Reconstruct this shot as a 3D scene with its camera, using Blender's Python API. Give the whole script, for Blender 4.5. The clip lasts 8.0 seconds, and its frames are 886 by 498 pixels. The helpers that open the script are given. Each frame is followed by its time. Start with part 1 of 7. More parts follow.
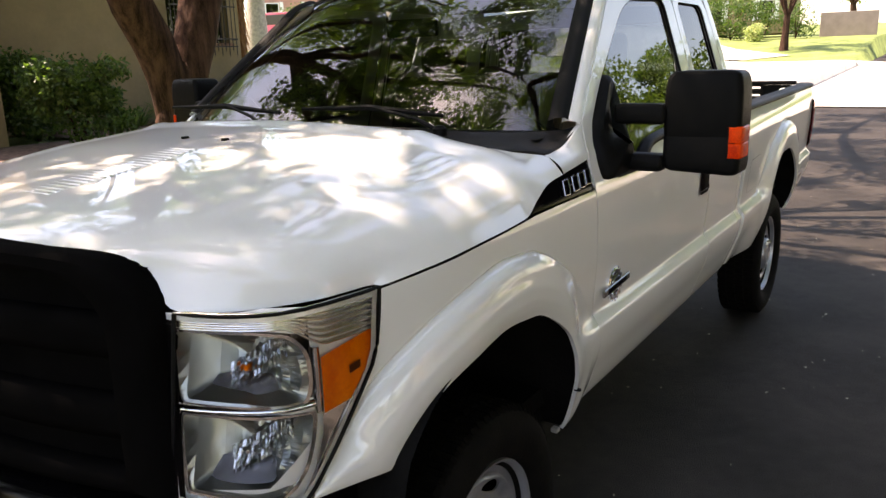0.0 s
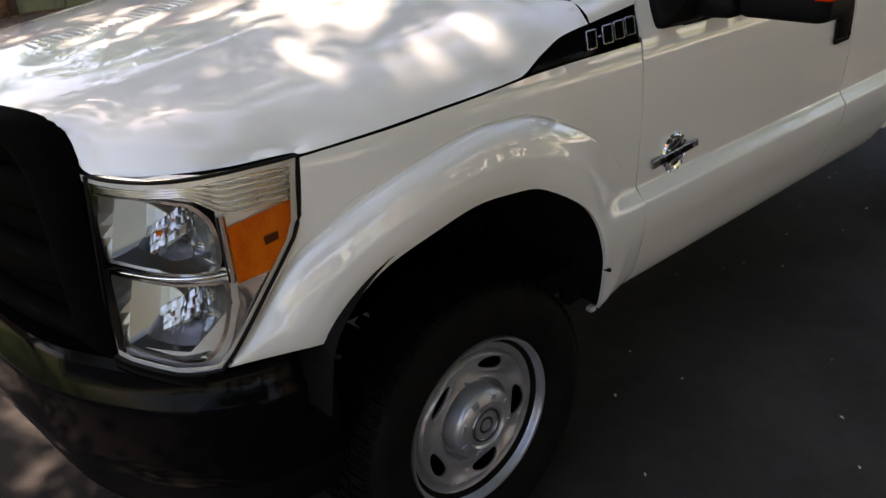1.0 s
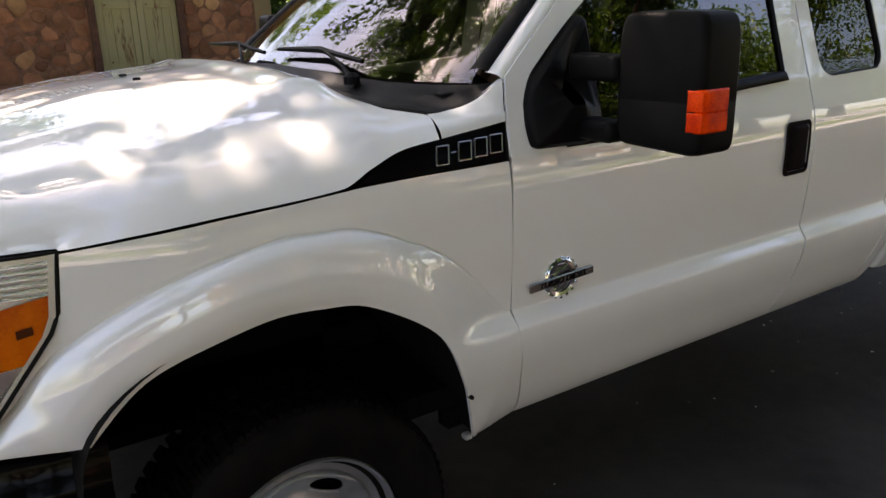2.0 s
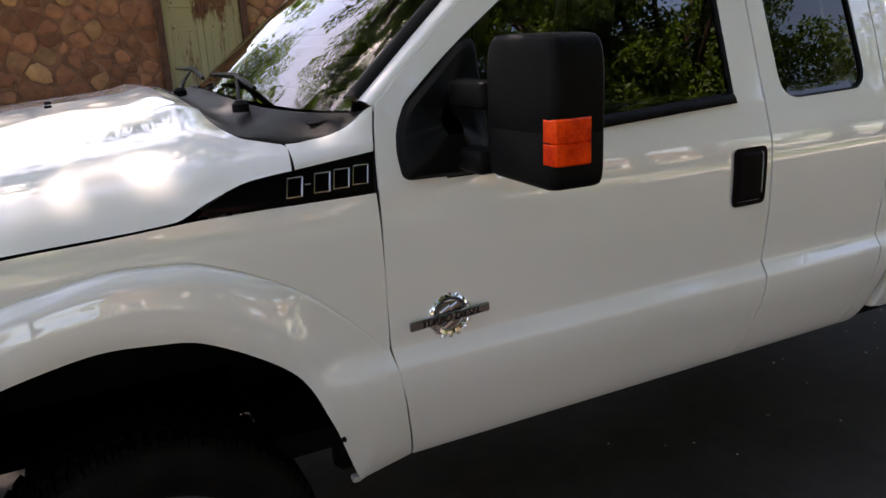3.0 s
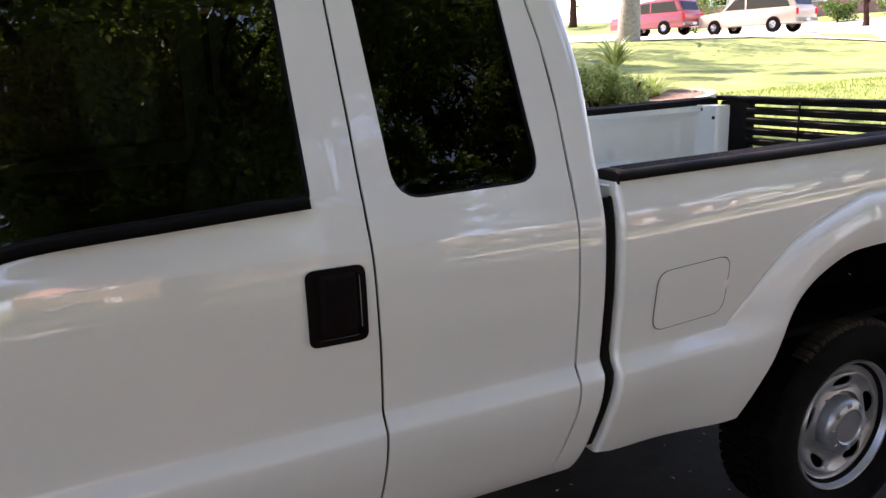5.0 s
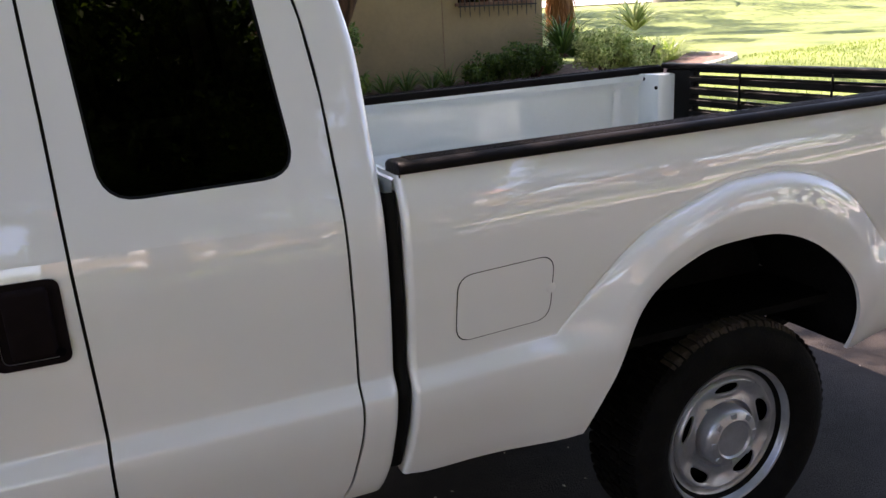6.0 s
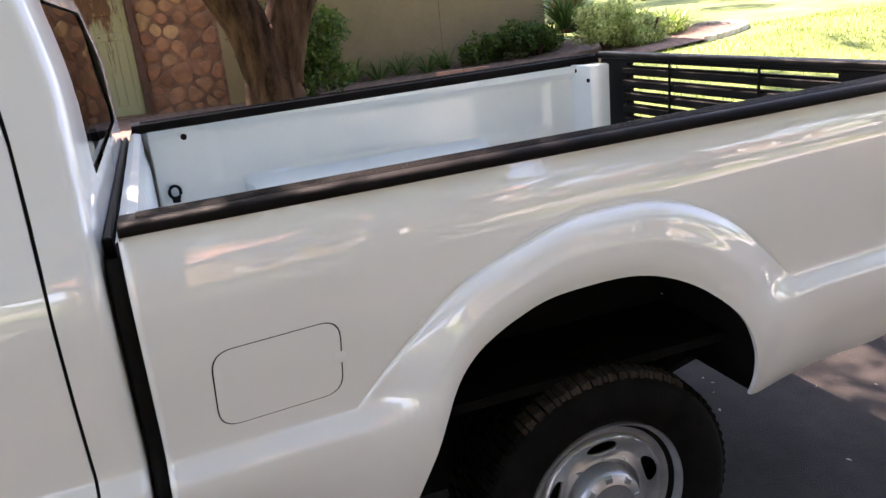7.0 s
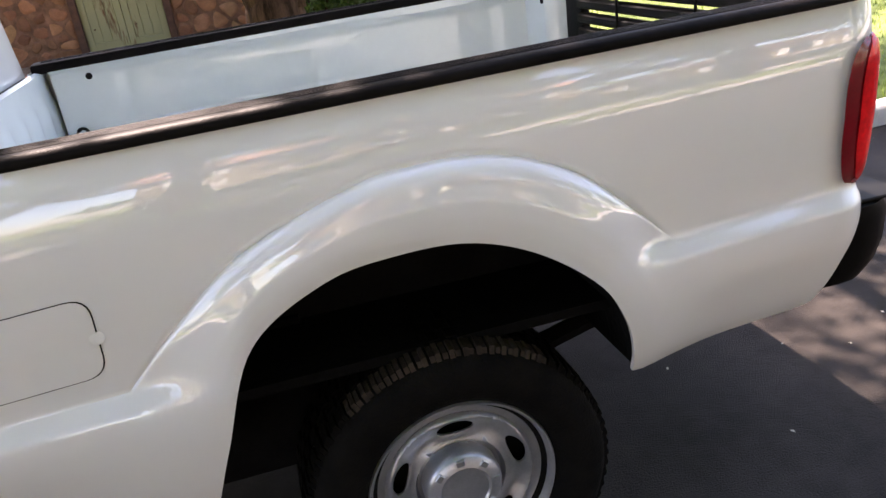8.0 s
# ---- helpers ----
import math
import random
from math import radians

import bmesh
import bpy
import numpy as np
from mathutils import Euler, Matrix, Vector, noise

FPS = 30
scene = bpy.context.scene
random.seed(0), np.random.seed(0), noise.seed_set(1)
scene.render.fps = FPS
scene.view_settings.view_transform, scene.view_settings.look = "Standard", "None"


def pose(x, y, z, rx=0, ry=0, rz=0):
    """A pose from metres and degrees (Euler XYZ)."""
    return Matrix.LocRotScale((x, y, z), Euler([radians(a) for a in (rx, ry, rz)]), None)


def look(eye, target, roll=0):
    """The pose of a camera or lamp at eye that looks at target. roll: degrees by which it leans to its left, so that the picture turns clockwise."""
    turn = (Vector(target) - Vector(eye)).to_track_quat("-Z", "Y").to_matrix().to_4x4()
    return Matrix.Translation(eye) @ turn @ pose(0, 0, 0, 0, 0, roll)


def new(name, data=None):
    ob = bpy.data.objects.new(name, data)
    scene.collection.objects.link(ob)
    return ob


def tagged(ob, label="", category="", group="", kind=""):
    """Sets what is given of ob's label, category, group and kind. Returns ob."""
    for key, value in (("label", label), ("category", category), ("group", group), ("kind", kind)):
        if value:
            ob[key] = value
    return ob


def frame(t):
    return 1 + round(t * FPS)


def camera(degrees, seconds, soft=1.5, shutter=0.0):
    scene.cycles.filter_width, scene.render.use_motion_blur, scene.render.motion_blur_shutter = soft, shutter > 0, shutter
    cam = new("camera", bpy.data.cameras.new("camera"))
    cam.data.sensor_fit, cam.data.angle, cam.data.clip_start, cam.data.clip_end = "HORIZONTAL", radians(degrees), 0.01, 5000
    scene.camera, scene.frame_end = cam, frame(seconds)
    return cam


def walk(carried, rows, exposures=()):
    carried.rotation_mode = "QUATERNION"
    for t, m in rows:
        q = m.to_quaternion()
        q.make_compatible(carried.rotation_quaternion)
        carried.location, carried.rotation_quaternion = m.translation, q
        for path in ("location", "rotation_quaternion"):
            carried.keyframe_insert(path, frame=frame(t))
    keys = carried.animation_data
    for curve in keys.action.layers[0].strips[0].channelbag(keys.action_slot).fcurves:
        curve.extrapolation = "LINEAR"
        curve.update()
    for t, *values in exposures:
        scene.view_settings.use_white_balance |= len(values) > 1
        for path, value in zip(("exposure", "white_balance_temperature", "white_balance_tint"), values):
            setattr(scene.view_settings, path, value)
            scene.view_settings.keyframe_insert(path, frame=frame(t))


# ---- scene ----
cam = camera(60.2, 8.0)
PATH = [
    (0, (-1.558, -0.867, 1.672), (0.057, 0.209, 1.191), -1.7),
    (0.5, (-1.323, -0.999, 1.658), (0.13, 0.206, 0.997), -3.6),
    (1, (-1.097, -1.157, 1.649), (0.067, 0.239, 0.815), -4.6),
    (1.5, (-0.878, -1.293, 1.631), (0.266, 0.18, 0.91), -5.7),
    (1.7, (-0.746, -1.336, 1.633), (0.378, 0.186, 0.983), -3.9),
    (2.8, (-0.168, -1.627, 1.676), (0.688, 0.074, 1.063), -0.9),
    (3, (-0.057, -1.606, 1.645), (0.79, 0.115, 1.081), -2.6),
    (3.5, (0.253, -1.562, 1.681), (1.201, 0.143, 1.242), -2.2),
    (4, (0.57, -1.571, 1.698), (1.492, 0.142, 1.234), -4.3),
    (4.2, (0.694, -1.582, 1.701), (1.632, 0.128, 1.26), -2.9),
    (5.3, (1.494, -1.551, 1.676), (2.278, 0.221, 1.181), -3.5),
    (5.5, (1.639, -1.561, 1.673), (2.423, 0.215, 1.193), -6.1),
    (6, (1.983, -1.608, 1.679), (2.705, 0.174, 1.127), -3.2),
    (6.5, (2.309, -1.584, 1.667), (2.965, 0.195, 1.03), -5.1),
    (7, (2.663, -1.496, 1.723), (3.285, 0.307, 1.12), -5.7),
    (7.5, (2.978, -1.466, 1.675), (3.555, 0.317, 0.974), -5.8),
    (8, (3.298, -1.439, 1.667), (3.7, 0.363, 0.896), -8.0),
]
walk(cam, [(t, look(eye, target, roll)) for t, eye, target, roll in PATH], exposures=[(0.0, 1.95, 8300, 24), (0.5, 1.57, 8100, 25), (1.5, 1.87, 8050, 26), (3.5, 1.95, 7350, 29), (4.0, 1.98, 7200, 31), (5.5, 2.06, 7330, 33), (6.0, 2.08, 7280, 32), (6.5, 2.42, 7300, 31), (7.0, 2.60, 7430, 32), (8.0, 2.62, 7500, 31)])

# ---- world and sun ----
SUN = Vector((-0.15, 0.52, 0.84)).normalized()
world = bpy.data.worlds.new("world")
scene.world = world
world.use_nodes = True
wn = world.node_tree.nodes
sky = wn.new("ShaderNodeTexSky")
sky.sky_type, sky.sun_disc = "NISHITA", False
sky.sun_elevation = math.asin(SUN.z)
sky.sun_rotation = math.atan2(SUN.x, SUN.y)
sky.dust_density = 1.2
world.node_tree.links.new(sky.outputs[0], wn["Background"].inputs[0])
wn["Background"].inputs[1].default_value = 0.15
sun = new("sun", bpy.data.lights.new("sun", "SUN"))
sun.data.energy, sun.data.angle, sun.data.color = 5.0, radians(0.53), (1.0, 0.95, 0.87)
sun.matrix_world = look(SUN * 60, (0, 0, 0))

# ---- materials ----


def mat(name, base, rough=0.5, metal=0.0, coat=0.0, spec=0.5, vary=0.0, scale=8.0, bump=0.0, bump_scale=60.0, second=None, rand=0.0, transmission=0.0, ior=1.5, rough_vary=0.0):
    """A surface: base colour, broken up by noise at two sizes, with fine relief."""
    m = bpy.data.materials.new(name)
    m.use_nodes = True
    nt = m.node_tree
    b = nt.nodes["Principled BSDF"]
    b.inputs["Roughness"].default_value = rough
    b.inputs["Metallic"].default_value = metal
    b.inputs["Coat Weight"].default_value = coat
    b.inputs["Coat Roughness"].default_value = 0.012
    b.inputs["Coat IOR"].default_value = 1.9
    b.inputs["Specular IOR Level"].default_value = spec
    b.inputs["Transmission Weight"].default_value = transmission
    b.inputs["IOR"].default_value = ior
    b.inputs["Base Color"].default_value = (*base, 1)
    co = nt.nodes.new("ShaderNodeTexCoord")
    if vary or second:
        n1 = nt.nodes.new("ShaderNodeTexNoise")
        n1.inputs["Scale"].default_value, n1.inputs["Detail"].default_value = scale, 8
        nt.links.new(co.outputs["Object"], n1.inputs["Vector"])
        n2 = nt.nodes.new("ShaderNodeTexNoise")
        n2.inputs["Scale"].default_value, n2.inputs["Detail"].default_value = scale * 9, 4
        nt.links.new(co.outputs["Object"], n2.inputs["Vector"])
        add = nt.nodes.new("ShaderNodeMath")
        add.operation = "MULTIPLY_ADD"
        add.inputs[1].default_value = 0.4
        nt.links.new(n2.outputs["Fac"], add.inputs[0])
        nt.links.new(n1.outputs["Fac"], add.inputs[2])
        ramp = nt.nodes.new("ShaderNodeValToRGB")
        ramp.color_ramp.elements[0].position, ramp.color_ramp.elements[1].position = 0.5, 0.95
        lo = tuple(max(0.0, c * (1 - vary)) for c in base)
        hi = second or tuple(min(1.0, c * (1 + vary)) for c in base)
        ramp.color_ramp.elements[0].color, ramp.color_ramp.elements[1].color = (*lo, 1), (*hi, 1)
        nt.links.new(add.outputs[0], ramp.inputs[0])
        out = ramp.outputs[0]
        if rand:
            info = nt.nodes.new("ShaderNodeObjectInfo")
            hsv = nt.nodes.new("ShaderNodeHueSaturation")
            rng = nt.nodes.new("ShaderNodeMapRange")
            rng.inputs[3].default_value, rng.inputs[4].default_value = 1 - rand, 1 + rand
            nt.links.new(info.outputs["Random"], rng.inputs[0])
            nt.links.new(rng.outputs[0], hsv.inputs["Value"])
            nt.links.new(out, hsv.inputs["Color"])
            out = hsv.outputs[0]
        nt.links.new(out, b.inputs["Base Color"])
        if rough_vary:
            mr = nt.nodes.new("ShaderNodeMapRange")
            mr.inputs[3].default_value, mr.inputs[4].default_value = rough - rough_vary, rough + rough_vary
            nt.links.new(n1.outputs["Fac"], mr.inputs[0])
            nt.links.new(mr.outputs[0], b.inputs["Roughness"])
    if bump:
        n3 = nt.nodes.new("ShaderNodeTexNoise")
        n3.inputs["Scale"].default_value, n3.inputs["Detail"].default_value = bump_scale, 6
        nt.links.new(co.outputs["Object"], n3.inputs["Vector"])
        bp = nt.nodes.new("ShaderNodeBump")
        bp.inputs["Strength"].default_value, bp.inputs["Distance"].default_value = bump, 0.01
        nt.links.new(n3.outputs["Fac"], bp.inputs["Height"])
        nt.links.new(bp.outputs[0], b.inputs["Normal"])
    return m


def glass_mat(name, tint, gloss_rough=0.0, ior=1.6):
    """Flat pane: clear or tinted, with a mirror sheen that grows at grazing angles."""
    m = bpy.data.materials.new(name)
    m.use_nodes = True
    nt = m.node_tree
    nt.nodes.remove(nt.nodes["Principled BSDF"])
    tr, gl, fr, mx = (nt.nodes.new(k) for k in ("ShaderNodeBsdfTransparent", "ShaderNodeBsdfGlossy", "ShaderNodeFresnel", "ShaderNodeMixShader"))
    tr.inputs[0].default_value = (*tint, 1)
    gl.inputs["Roughness"].default_value = gloss_rough
    fr.inputs[0].default_value = ior
    nt.links.new(fr.outputs[0], mx.inputs[0])
    nt.links.new(tr.outputs[0], mx.inputs[1])
    nt.links.new(gl.outputs[0], mx.inputs[2])
    nt.links.new(mx.outputs[0], nt.nodes["Material Output"].inputs[0])
    return m


PAINT = mat("white_paint", (0.80, 0.80, 0.78), 0.6, spec=0.2, coat=1.0, vary=0.015, scale=1.2)
# body white again, greyed and cooled in colour for the shade inside the bed
PAINT_BED_SHADE = mat("shade_tinted_bed_white", (0.645, 0.70, 0.69), 0.38, coat=0.4, vary=0.03, scale=5, bump=0.05, bump_scale=300)
BLACK = mat("black_plastic", (0.005, 0.005, 0.005), 0.42, spec=0.05, vary=0.2, scale=20, bump=0.12, bump_scale=500)
BLACK_GLOSS = mat("black_gloss", (0.0025, 0.0025, 0.003), 0.10, spec=0.06, vary=0.1, scale=10)
GRILLE = mat("black_grille_plastic", (0.003, 0.0028, 0.0028), 0.6, spec=0.004, vary=0.2, scale=12, bump=0.05, bump_scale=300)
RUBBER = mat("tyre_rubber", (0.0025, 0.0024, 0.0023), 0.8, spec=0.1, vary=0.3, scale=14, bump=0.25, bump_scale=150, second=(0.007, 0.006, 0.005))
COWL = mat("grey_cowl_plastic", (0.017, 0.016, 0.0165), 0.55, spec=0.12, vary=0.2, scale=12, bump=0.08, bump_scale=400)
TREAD = mat("black_tread", (0.003, 0.0028, 0.0026), 0.9, vary=0.4, scale=22, second=(0.007, 0.006, 0.005), spec=0.05, bump=0.3, bump_scale=120)
TREAD_DUST = mat("dusty_tread", (0.010, 0.008, 0.006), 0.9, spec=0.2, vary=0.5, scale=5, second=(0.058, 0.041, 0.031), bump=0.3, bump_scale=120)
SEAL = mat("seal_rubber", (0.005, 0.005, 0.005), 0.6, spec=0.12)
STEEL = mat("silver_wheel_paint", (0.46, 0.47, 0.50), 0.34, metal=0.75, vary=0.15, scale=18, bump=0.04, bump_scale=250, rough_vary=0.06)
CHROME = mat("chrome", (0.82, 0.83, 0.85), 0.06, metal=1.0)
CHROME_SOFT = mat("reflector_chrome", (0.90, 0.90, 0.90), 0.14, metal=1.0)
CHROME_SATIN = mat("satin_chrome", (0.88, 0.88, 0.87), 0.30, metal=0.35, vary=0.06, scale=40)
# reflector chrome darkened in colour for the dark surroundings the bowls mirror
CHROME_SHADED = mat("shaded_reflector_chrome", (0.34, 0.35, 0.335), 0.30, metal=1.0)
CHROME_DARK = mat("smoked_chrome", (0.36, 0.35, 0.35), 0.26, metal=1.0)
AMBER = mat("amber_lens", (0.86, 0.135, 0.003), 0.3, spec=0.1, vary=0.10, scale=22, second=(1.0, 0.25, 0.006))
AMBER_DEEP = mat("deep_amber_mark", (0.10, 0.022, 0.004), 0.4, spec=0.1)
AMBER_DARK = mat("amber_side_lens", (0.70, 0.016, 0.001), 0.25, spec=0.15, vary=0.3, scale=22, second=(1.0, 0.075, 0.003))
RED_LENS = mat("red_lens", (0.75, 0.008, 0.010), 0.2, spec=0.1, vary=0.35, scale=9)
RED_DARK = mat("dark_red_lens", (0.20, 0.005, 0.010), 0.15, spec=0.35, vary=0.2, scale=9)
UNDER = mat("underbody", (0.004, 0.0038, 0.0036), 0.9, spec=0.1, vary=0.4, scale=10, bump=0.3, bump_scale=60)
TRIM = mat("interior_tan", (0.36, 0.29, 0.21), 0.7, vary=0.1, scale=30)
CLOTH = mat("seat_cloth", (0.075, 0.07, 0.066), 0.9, vary=0.25, scale=60, bump=0.2, bump_scale=400)
GLASS_DARK = glass_mat("privacy_glass", (0.02, 0.023, 0.023), ior=1.55)
GLASS_SIDE = glass_mat("tinted_side_glass", (0.17, 0.195, 0.19), ior=2.2)
GLASS_WIND = glass_mat("windshield_glass", (0.60, 0.64, 0.62), ior=2.1)
LENS = glass_mat("clear_lens", (0.95, 0.96, 0.96), ior=1.3)
ASPHALT = mat("asphalt", (0.0245, 0.0205, 0.0180), 0.75, spec=0.15, vary=0.35, scale=1.3, bump=0.6, bump_scale=160, second=(0.046, 0.0385, 0.034))
CONCRETE = mat("pale_concrete", (0.42, 0.40, 0.37), 0.9, vary=0.18, scale=2.0, bump=0.3, bump_scale=80)
GRASS = mat("lawn_soil", (0.09, 0.15, 0.022), 0.95, vary=0.45, scale=0.9, bump=0.6, bump_scale=90, second=(0.24, 0.30, 0.075))
BARK = mat("bark", (0.030, 0.015, 0.011), 0.95, spec=0.1, vary=0.55, scale=14, bump=1.0, bump_scale=30, second=(0.095, 0.051, 0.036))
stretch = BARK.node_tree.nodes.new("ShaderNodeMapping")
stretch.inputs["Scale"].default_value = (1.0, 1.0, 0.16)
for tex in [k for k in BARK.node_tree.nodes if k.bl_idname == "ShaderNodeTexNoise"]:
    src = tex.inputs["Vector"].links[0].from_socket
    BARK.node_tree.links.new(stretch.outputs[0], tex.inputs["Vector"])
BARK.node_tree.links.new(src, stretch.inputs[0])
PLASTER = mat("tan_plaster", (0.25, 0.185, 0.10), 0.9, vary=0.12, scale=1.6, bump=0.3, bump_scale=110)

# ---- small mesh tools ----


def bm_grid(rows, close_u=False, close_v=False):
    """A skin of quads through rows of points."""
    bm = bmesh.new()
    vs = [[bm.verts.new(p) for p in row] for row in rows]
    n, k = len(vs), len(vs[0])
    for i in range(n if close_v else n - 1):
        for j in range(k if close_u else k - 1):
            a, b, c, d = vs[i][j], vs[i][(j + 1) % k], vs[(i + 1) % n][(j + 1) % k], vs[(i + 1) % n][j]
            if len({a, b, c, d}) == 4:
                bm.faces.new((a, b, c, d))
    return bm


def bm_box(x0, x1, y0, y1, z0, z1, bevel=0.0, seg=2):
    bm = bmesh.new()
    bmesh.ops.create_cube(bm, size=1.0)
    for v in bm.verts:
        v.co = Vector(((x0 + x1) / 2 + v.co.x * (x1 - x0), (y0 + y1) / 2 + v.co.y * (y1 - y0), (z0 + z1) / 2 + v.co.z * (z1 - z0)))
    if bevel:
        bmesh.ops.bevel(bm, geom=bm.edges[:], offset=bevel, segments=seg, affect="EDGES", profile=0.5)
    return bm


def bm_join(*bms):
    out = bmesh.new()
    for b in bms:
        me = bpy.data.meshes.new("tmp")
        b.to_mesh(me)
        b.free()
        out.from_mesh(me)
        bpy.data.meshes.remove(me)
    return out


def bm_move(bm, m):
    bm.transform(m)
    return bm


def bm_mirror(bm, yc):
    out = bm.copy()
    for v in out.verts:
        v.co.y = 2 * yc - v.co.y
    bmesh.ops.reverse_faces(out, faces=out.faces[:])
    return out


def bm_poly(points, y0, y1, bevel=0.0):
    """A plate: an outline in x and z, from y0 to y1."""
    bm = bmesh.new()
    f = bm.faces.new([bm.verts.new((x, y0, z)) for x, z in points])
    r = bmesh.ops.extrude_face_region(bm, geom=[f])
    for v in r["geom"]:
        if isinstance(v, bmesh.types.BMVert):
            v.co.y = y1
    bmesh.ops.recalc_face_normals(bm, faces=bm.faces[:])
    if bevel:
        bmesh.ops.bevel(bm, geom=bm.edges[:], offset=bevel, segments=2, affect="EDGES", profile=0.5)
    return bm


def bm_lathe(profile, seg=48, a0=0.0, a1=360.0):
    """Turns (radius, y) pairs round the y axis."""
    full = a1 - a0 >= 360
    n = seg if full else seg + 1
    rows = [[Vector((r * math.cos(a), y, r * math.sin(a))) for a in (radians(a0 + (a1 - a0) * i / seg) for i in range(n))] for r, y in profile]
    bm = bm_grid(rows, close_u=full)
    bmesh.ops.remove_doubles(bm, verts=bm.verts[:], dist=1e-5)
    bmesh.ops.recalc_face_normals(bm, faces=bm.faces[:])
    return bm


def bm_tube(points, radii, seg=8, cap=True):
    """A tapering tube along points."""
    rows = []
    pts = [Vector(p) for p in points]
    up = Vector((0.31, 0.17, 0.93))
    for i, p in enumerate(pts):
        d = (pts[min(i + 1, len(pts) - 1)] - pts[max(i - 1, 0)]).normalized()
        a = d.cross(up).normalized() if abs(d.dot(up)) < 0.97 else d.cross(Vector((1, 0, 0))).normalized()
        b = d.cross(a)
        r = radii[i] if isinstance(radii, (list, tuple)) else radii
        rows.append([p + r * (math.cos(q) * a + math.sin(q) * b) for q in (2 * math.pi * j / seg for j in range(seg))])
    bm = bm_grid(rows, close_u=True)
    if cap:
        bm.verts.ensure_lookup_table()
        bm.faces.new([bm.verts[j] for j in range(seg)][::-1])
        bm.faces.new([bm.verts[len(bm.verts) - seg + j] for j in range(seg)])
    bmesh.ops.recalc_face_normals(bm, faces=bm.faces[:])
    return bm


def part(name, bm, material, parent=None, label="", smooth=35.0):
    """Links a bmesh as one mesh object, under a thing or a part."""
    if smooth:
        for f in bm.faces:
            f.smooth = True
        lim = radians(smooth)
        for e in bm.edges:
            if len(e.link_faces) == 2 and e.calc_face_angle(0.0) > lim:
                e.smooth = False
    me = bpy.data.meshes.new(name)
    bm.to_mesh(me)
    bm.free()
    me.materials.append(material)
    ob = new(name, me)
    if parent is not None:
        ob.parent = parent
    if label:
        ob["label"] = label
    return ob


def empty(name, label, category, loc=(0, 0, 0), group="", kind=""):
    e = new(name)
    e.empty_display_size = 0.1
    e.location = loc
    bpy.context.view_layer.update()
    return tagged(e, label, category, group, kind)


def lerp(a, b, t):
    return a + (b - a) * t


def sm(a, b, x):
    t = min(1.0, max(0.0, (x - a) / (b - a)))
    return t * t * (3 - 2 * t)


def table(pairs):
    """A smooth function through (x, value) pairs."""
    xs = [p[0] for p in pairs]
    ys = [p[1] for p in pairs]
    ms = []
    for i in range(len(xs)):
        a = (ys[i] - ys[i - 1]) / (xs[i] - xs[i - 1]) if i else None
        b = (ys[i + 1] - ys[i]) / (xs[i + 1] - xs[i]) if i + 1 < len(xs) else None
        ms.append(b if a is None else a if b is None else 0.0 if a * b <= 0 else 2 * a * b / (a + b))

    def f(x):
        if x <= xs[0]:
            return ys[0] + ms[0] * (x - xs[0])
        if x >= xs[-1]:
            return ys[-1] + ms[-1] * (x - xs[-1])
        i = max(k for k in range(len(xs) - 1) if xs[k] <= x)
        h = xs[i + 1] - xs[i]
        t = (x - xs[i]) / h
        return (2 * t**3 - 3 * t * t + 1) * ys[i] + (t**3 - 2 * t * t + t) * h * ms[i] + (-2 * t**3 + 3 * t * t) * ys[i + 1] + (t**3 - t * t) * h * ms[i + 1]

    return f


def curve(points, n, smooth=True):
    """n + 1 points, evenly spaced along a smooth line through the points."""
    p = [Vector(q) for q in points]
    fine = []
    if smooth and len(p) > 2:
        for i in range(len(p) - 1):
            a, b, c, d = p[max(i - 1, 0)], p[i], p[i + 1], p[min(i + 2, len(p) - 1)]
            for k in range(12):
                t = k / 12
                fine.append(0.5 * (2 * b + (c - a) * t + (2 * a - 5 * b + 4 * c - d) * t * t + (3 * b - a - 3 * c + d) * t**3))
        fine.append(p[-1])
    else:
        fine = p
    cum = [0.0]
    for a, b in zip(fine, fine[1:]):
        cum.append(cum[-1] + (b - a).length)
    out = []
    for i in range(n + 1):
        s = cum[-1] * i / n
        k = min(len(fine) - 2, max(j for j in range(len(cum)) if cum[j] <= s + 1e-9))
        out.append(fine[k].lerp(fine[k + 1], (s - cum[k]) / max(1e-9, cum[k + 1] - cum[k])))
    return out


def rounded(points, r, n=6):
    """A closed outline with its corners rounded by the radius r (a number, or one each)."""
    out = []
    k = len(points)
    for i, p in enumerate(points):
        p, a, b = Vector(p), Vector(points[i - 1]), Vector(points[(i + 1) % k])
        rr = r[i] if isinstance(r, (list, tuple)) else r
        da, db = (a - p), (b - p)
        q = min(rr, da.length * 0.49, db.length * 0.49)
        s, e = p + da.normalized() * q, p + db.normalized() * q
        for j in range(n + 1):
            t = j / n
            out.append((1 - t) ** 2 * s + 2 * t * (1 - t) * p + t * t * e)
    return out


# ---- the pickup truck: x runs to its rear, y across it, the wheels stand on z = 0 ----
YC = 0.947
truck = empty("pickup_truck", "white four-wheel-drive extended-cab pickup truck parked at the kerb", "pickup truck", (1.8, YC, 0.0))
bpy.context.view_layer.update()
INV = truck.matrix_world.inverted()


def tpart(name, bm, material, parent=None, label="", smooth=35.0):
    """A part of the truck, given in world places."""
    bm.transform(INV)
    return part(name, bm, material, parent or truck, label, smooth)


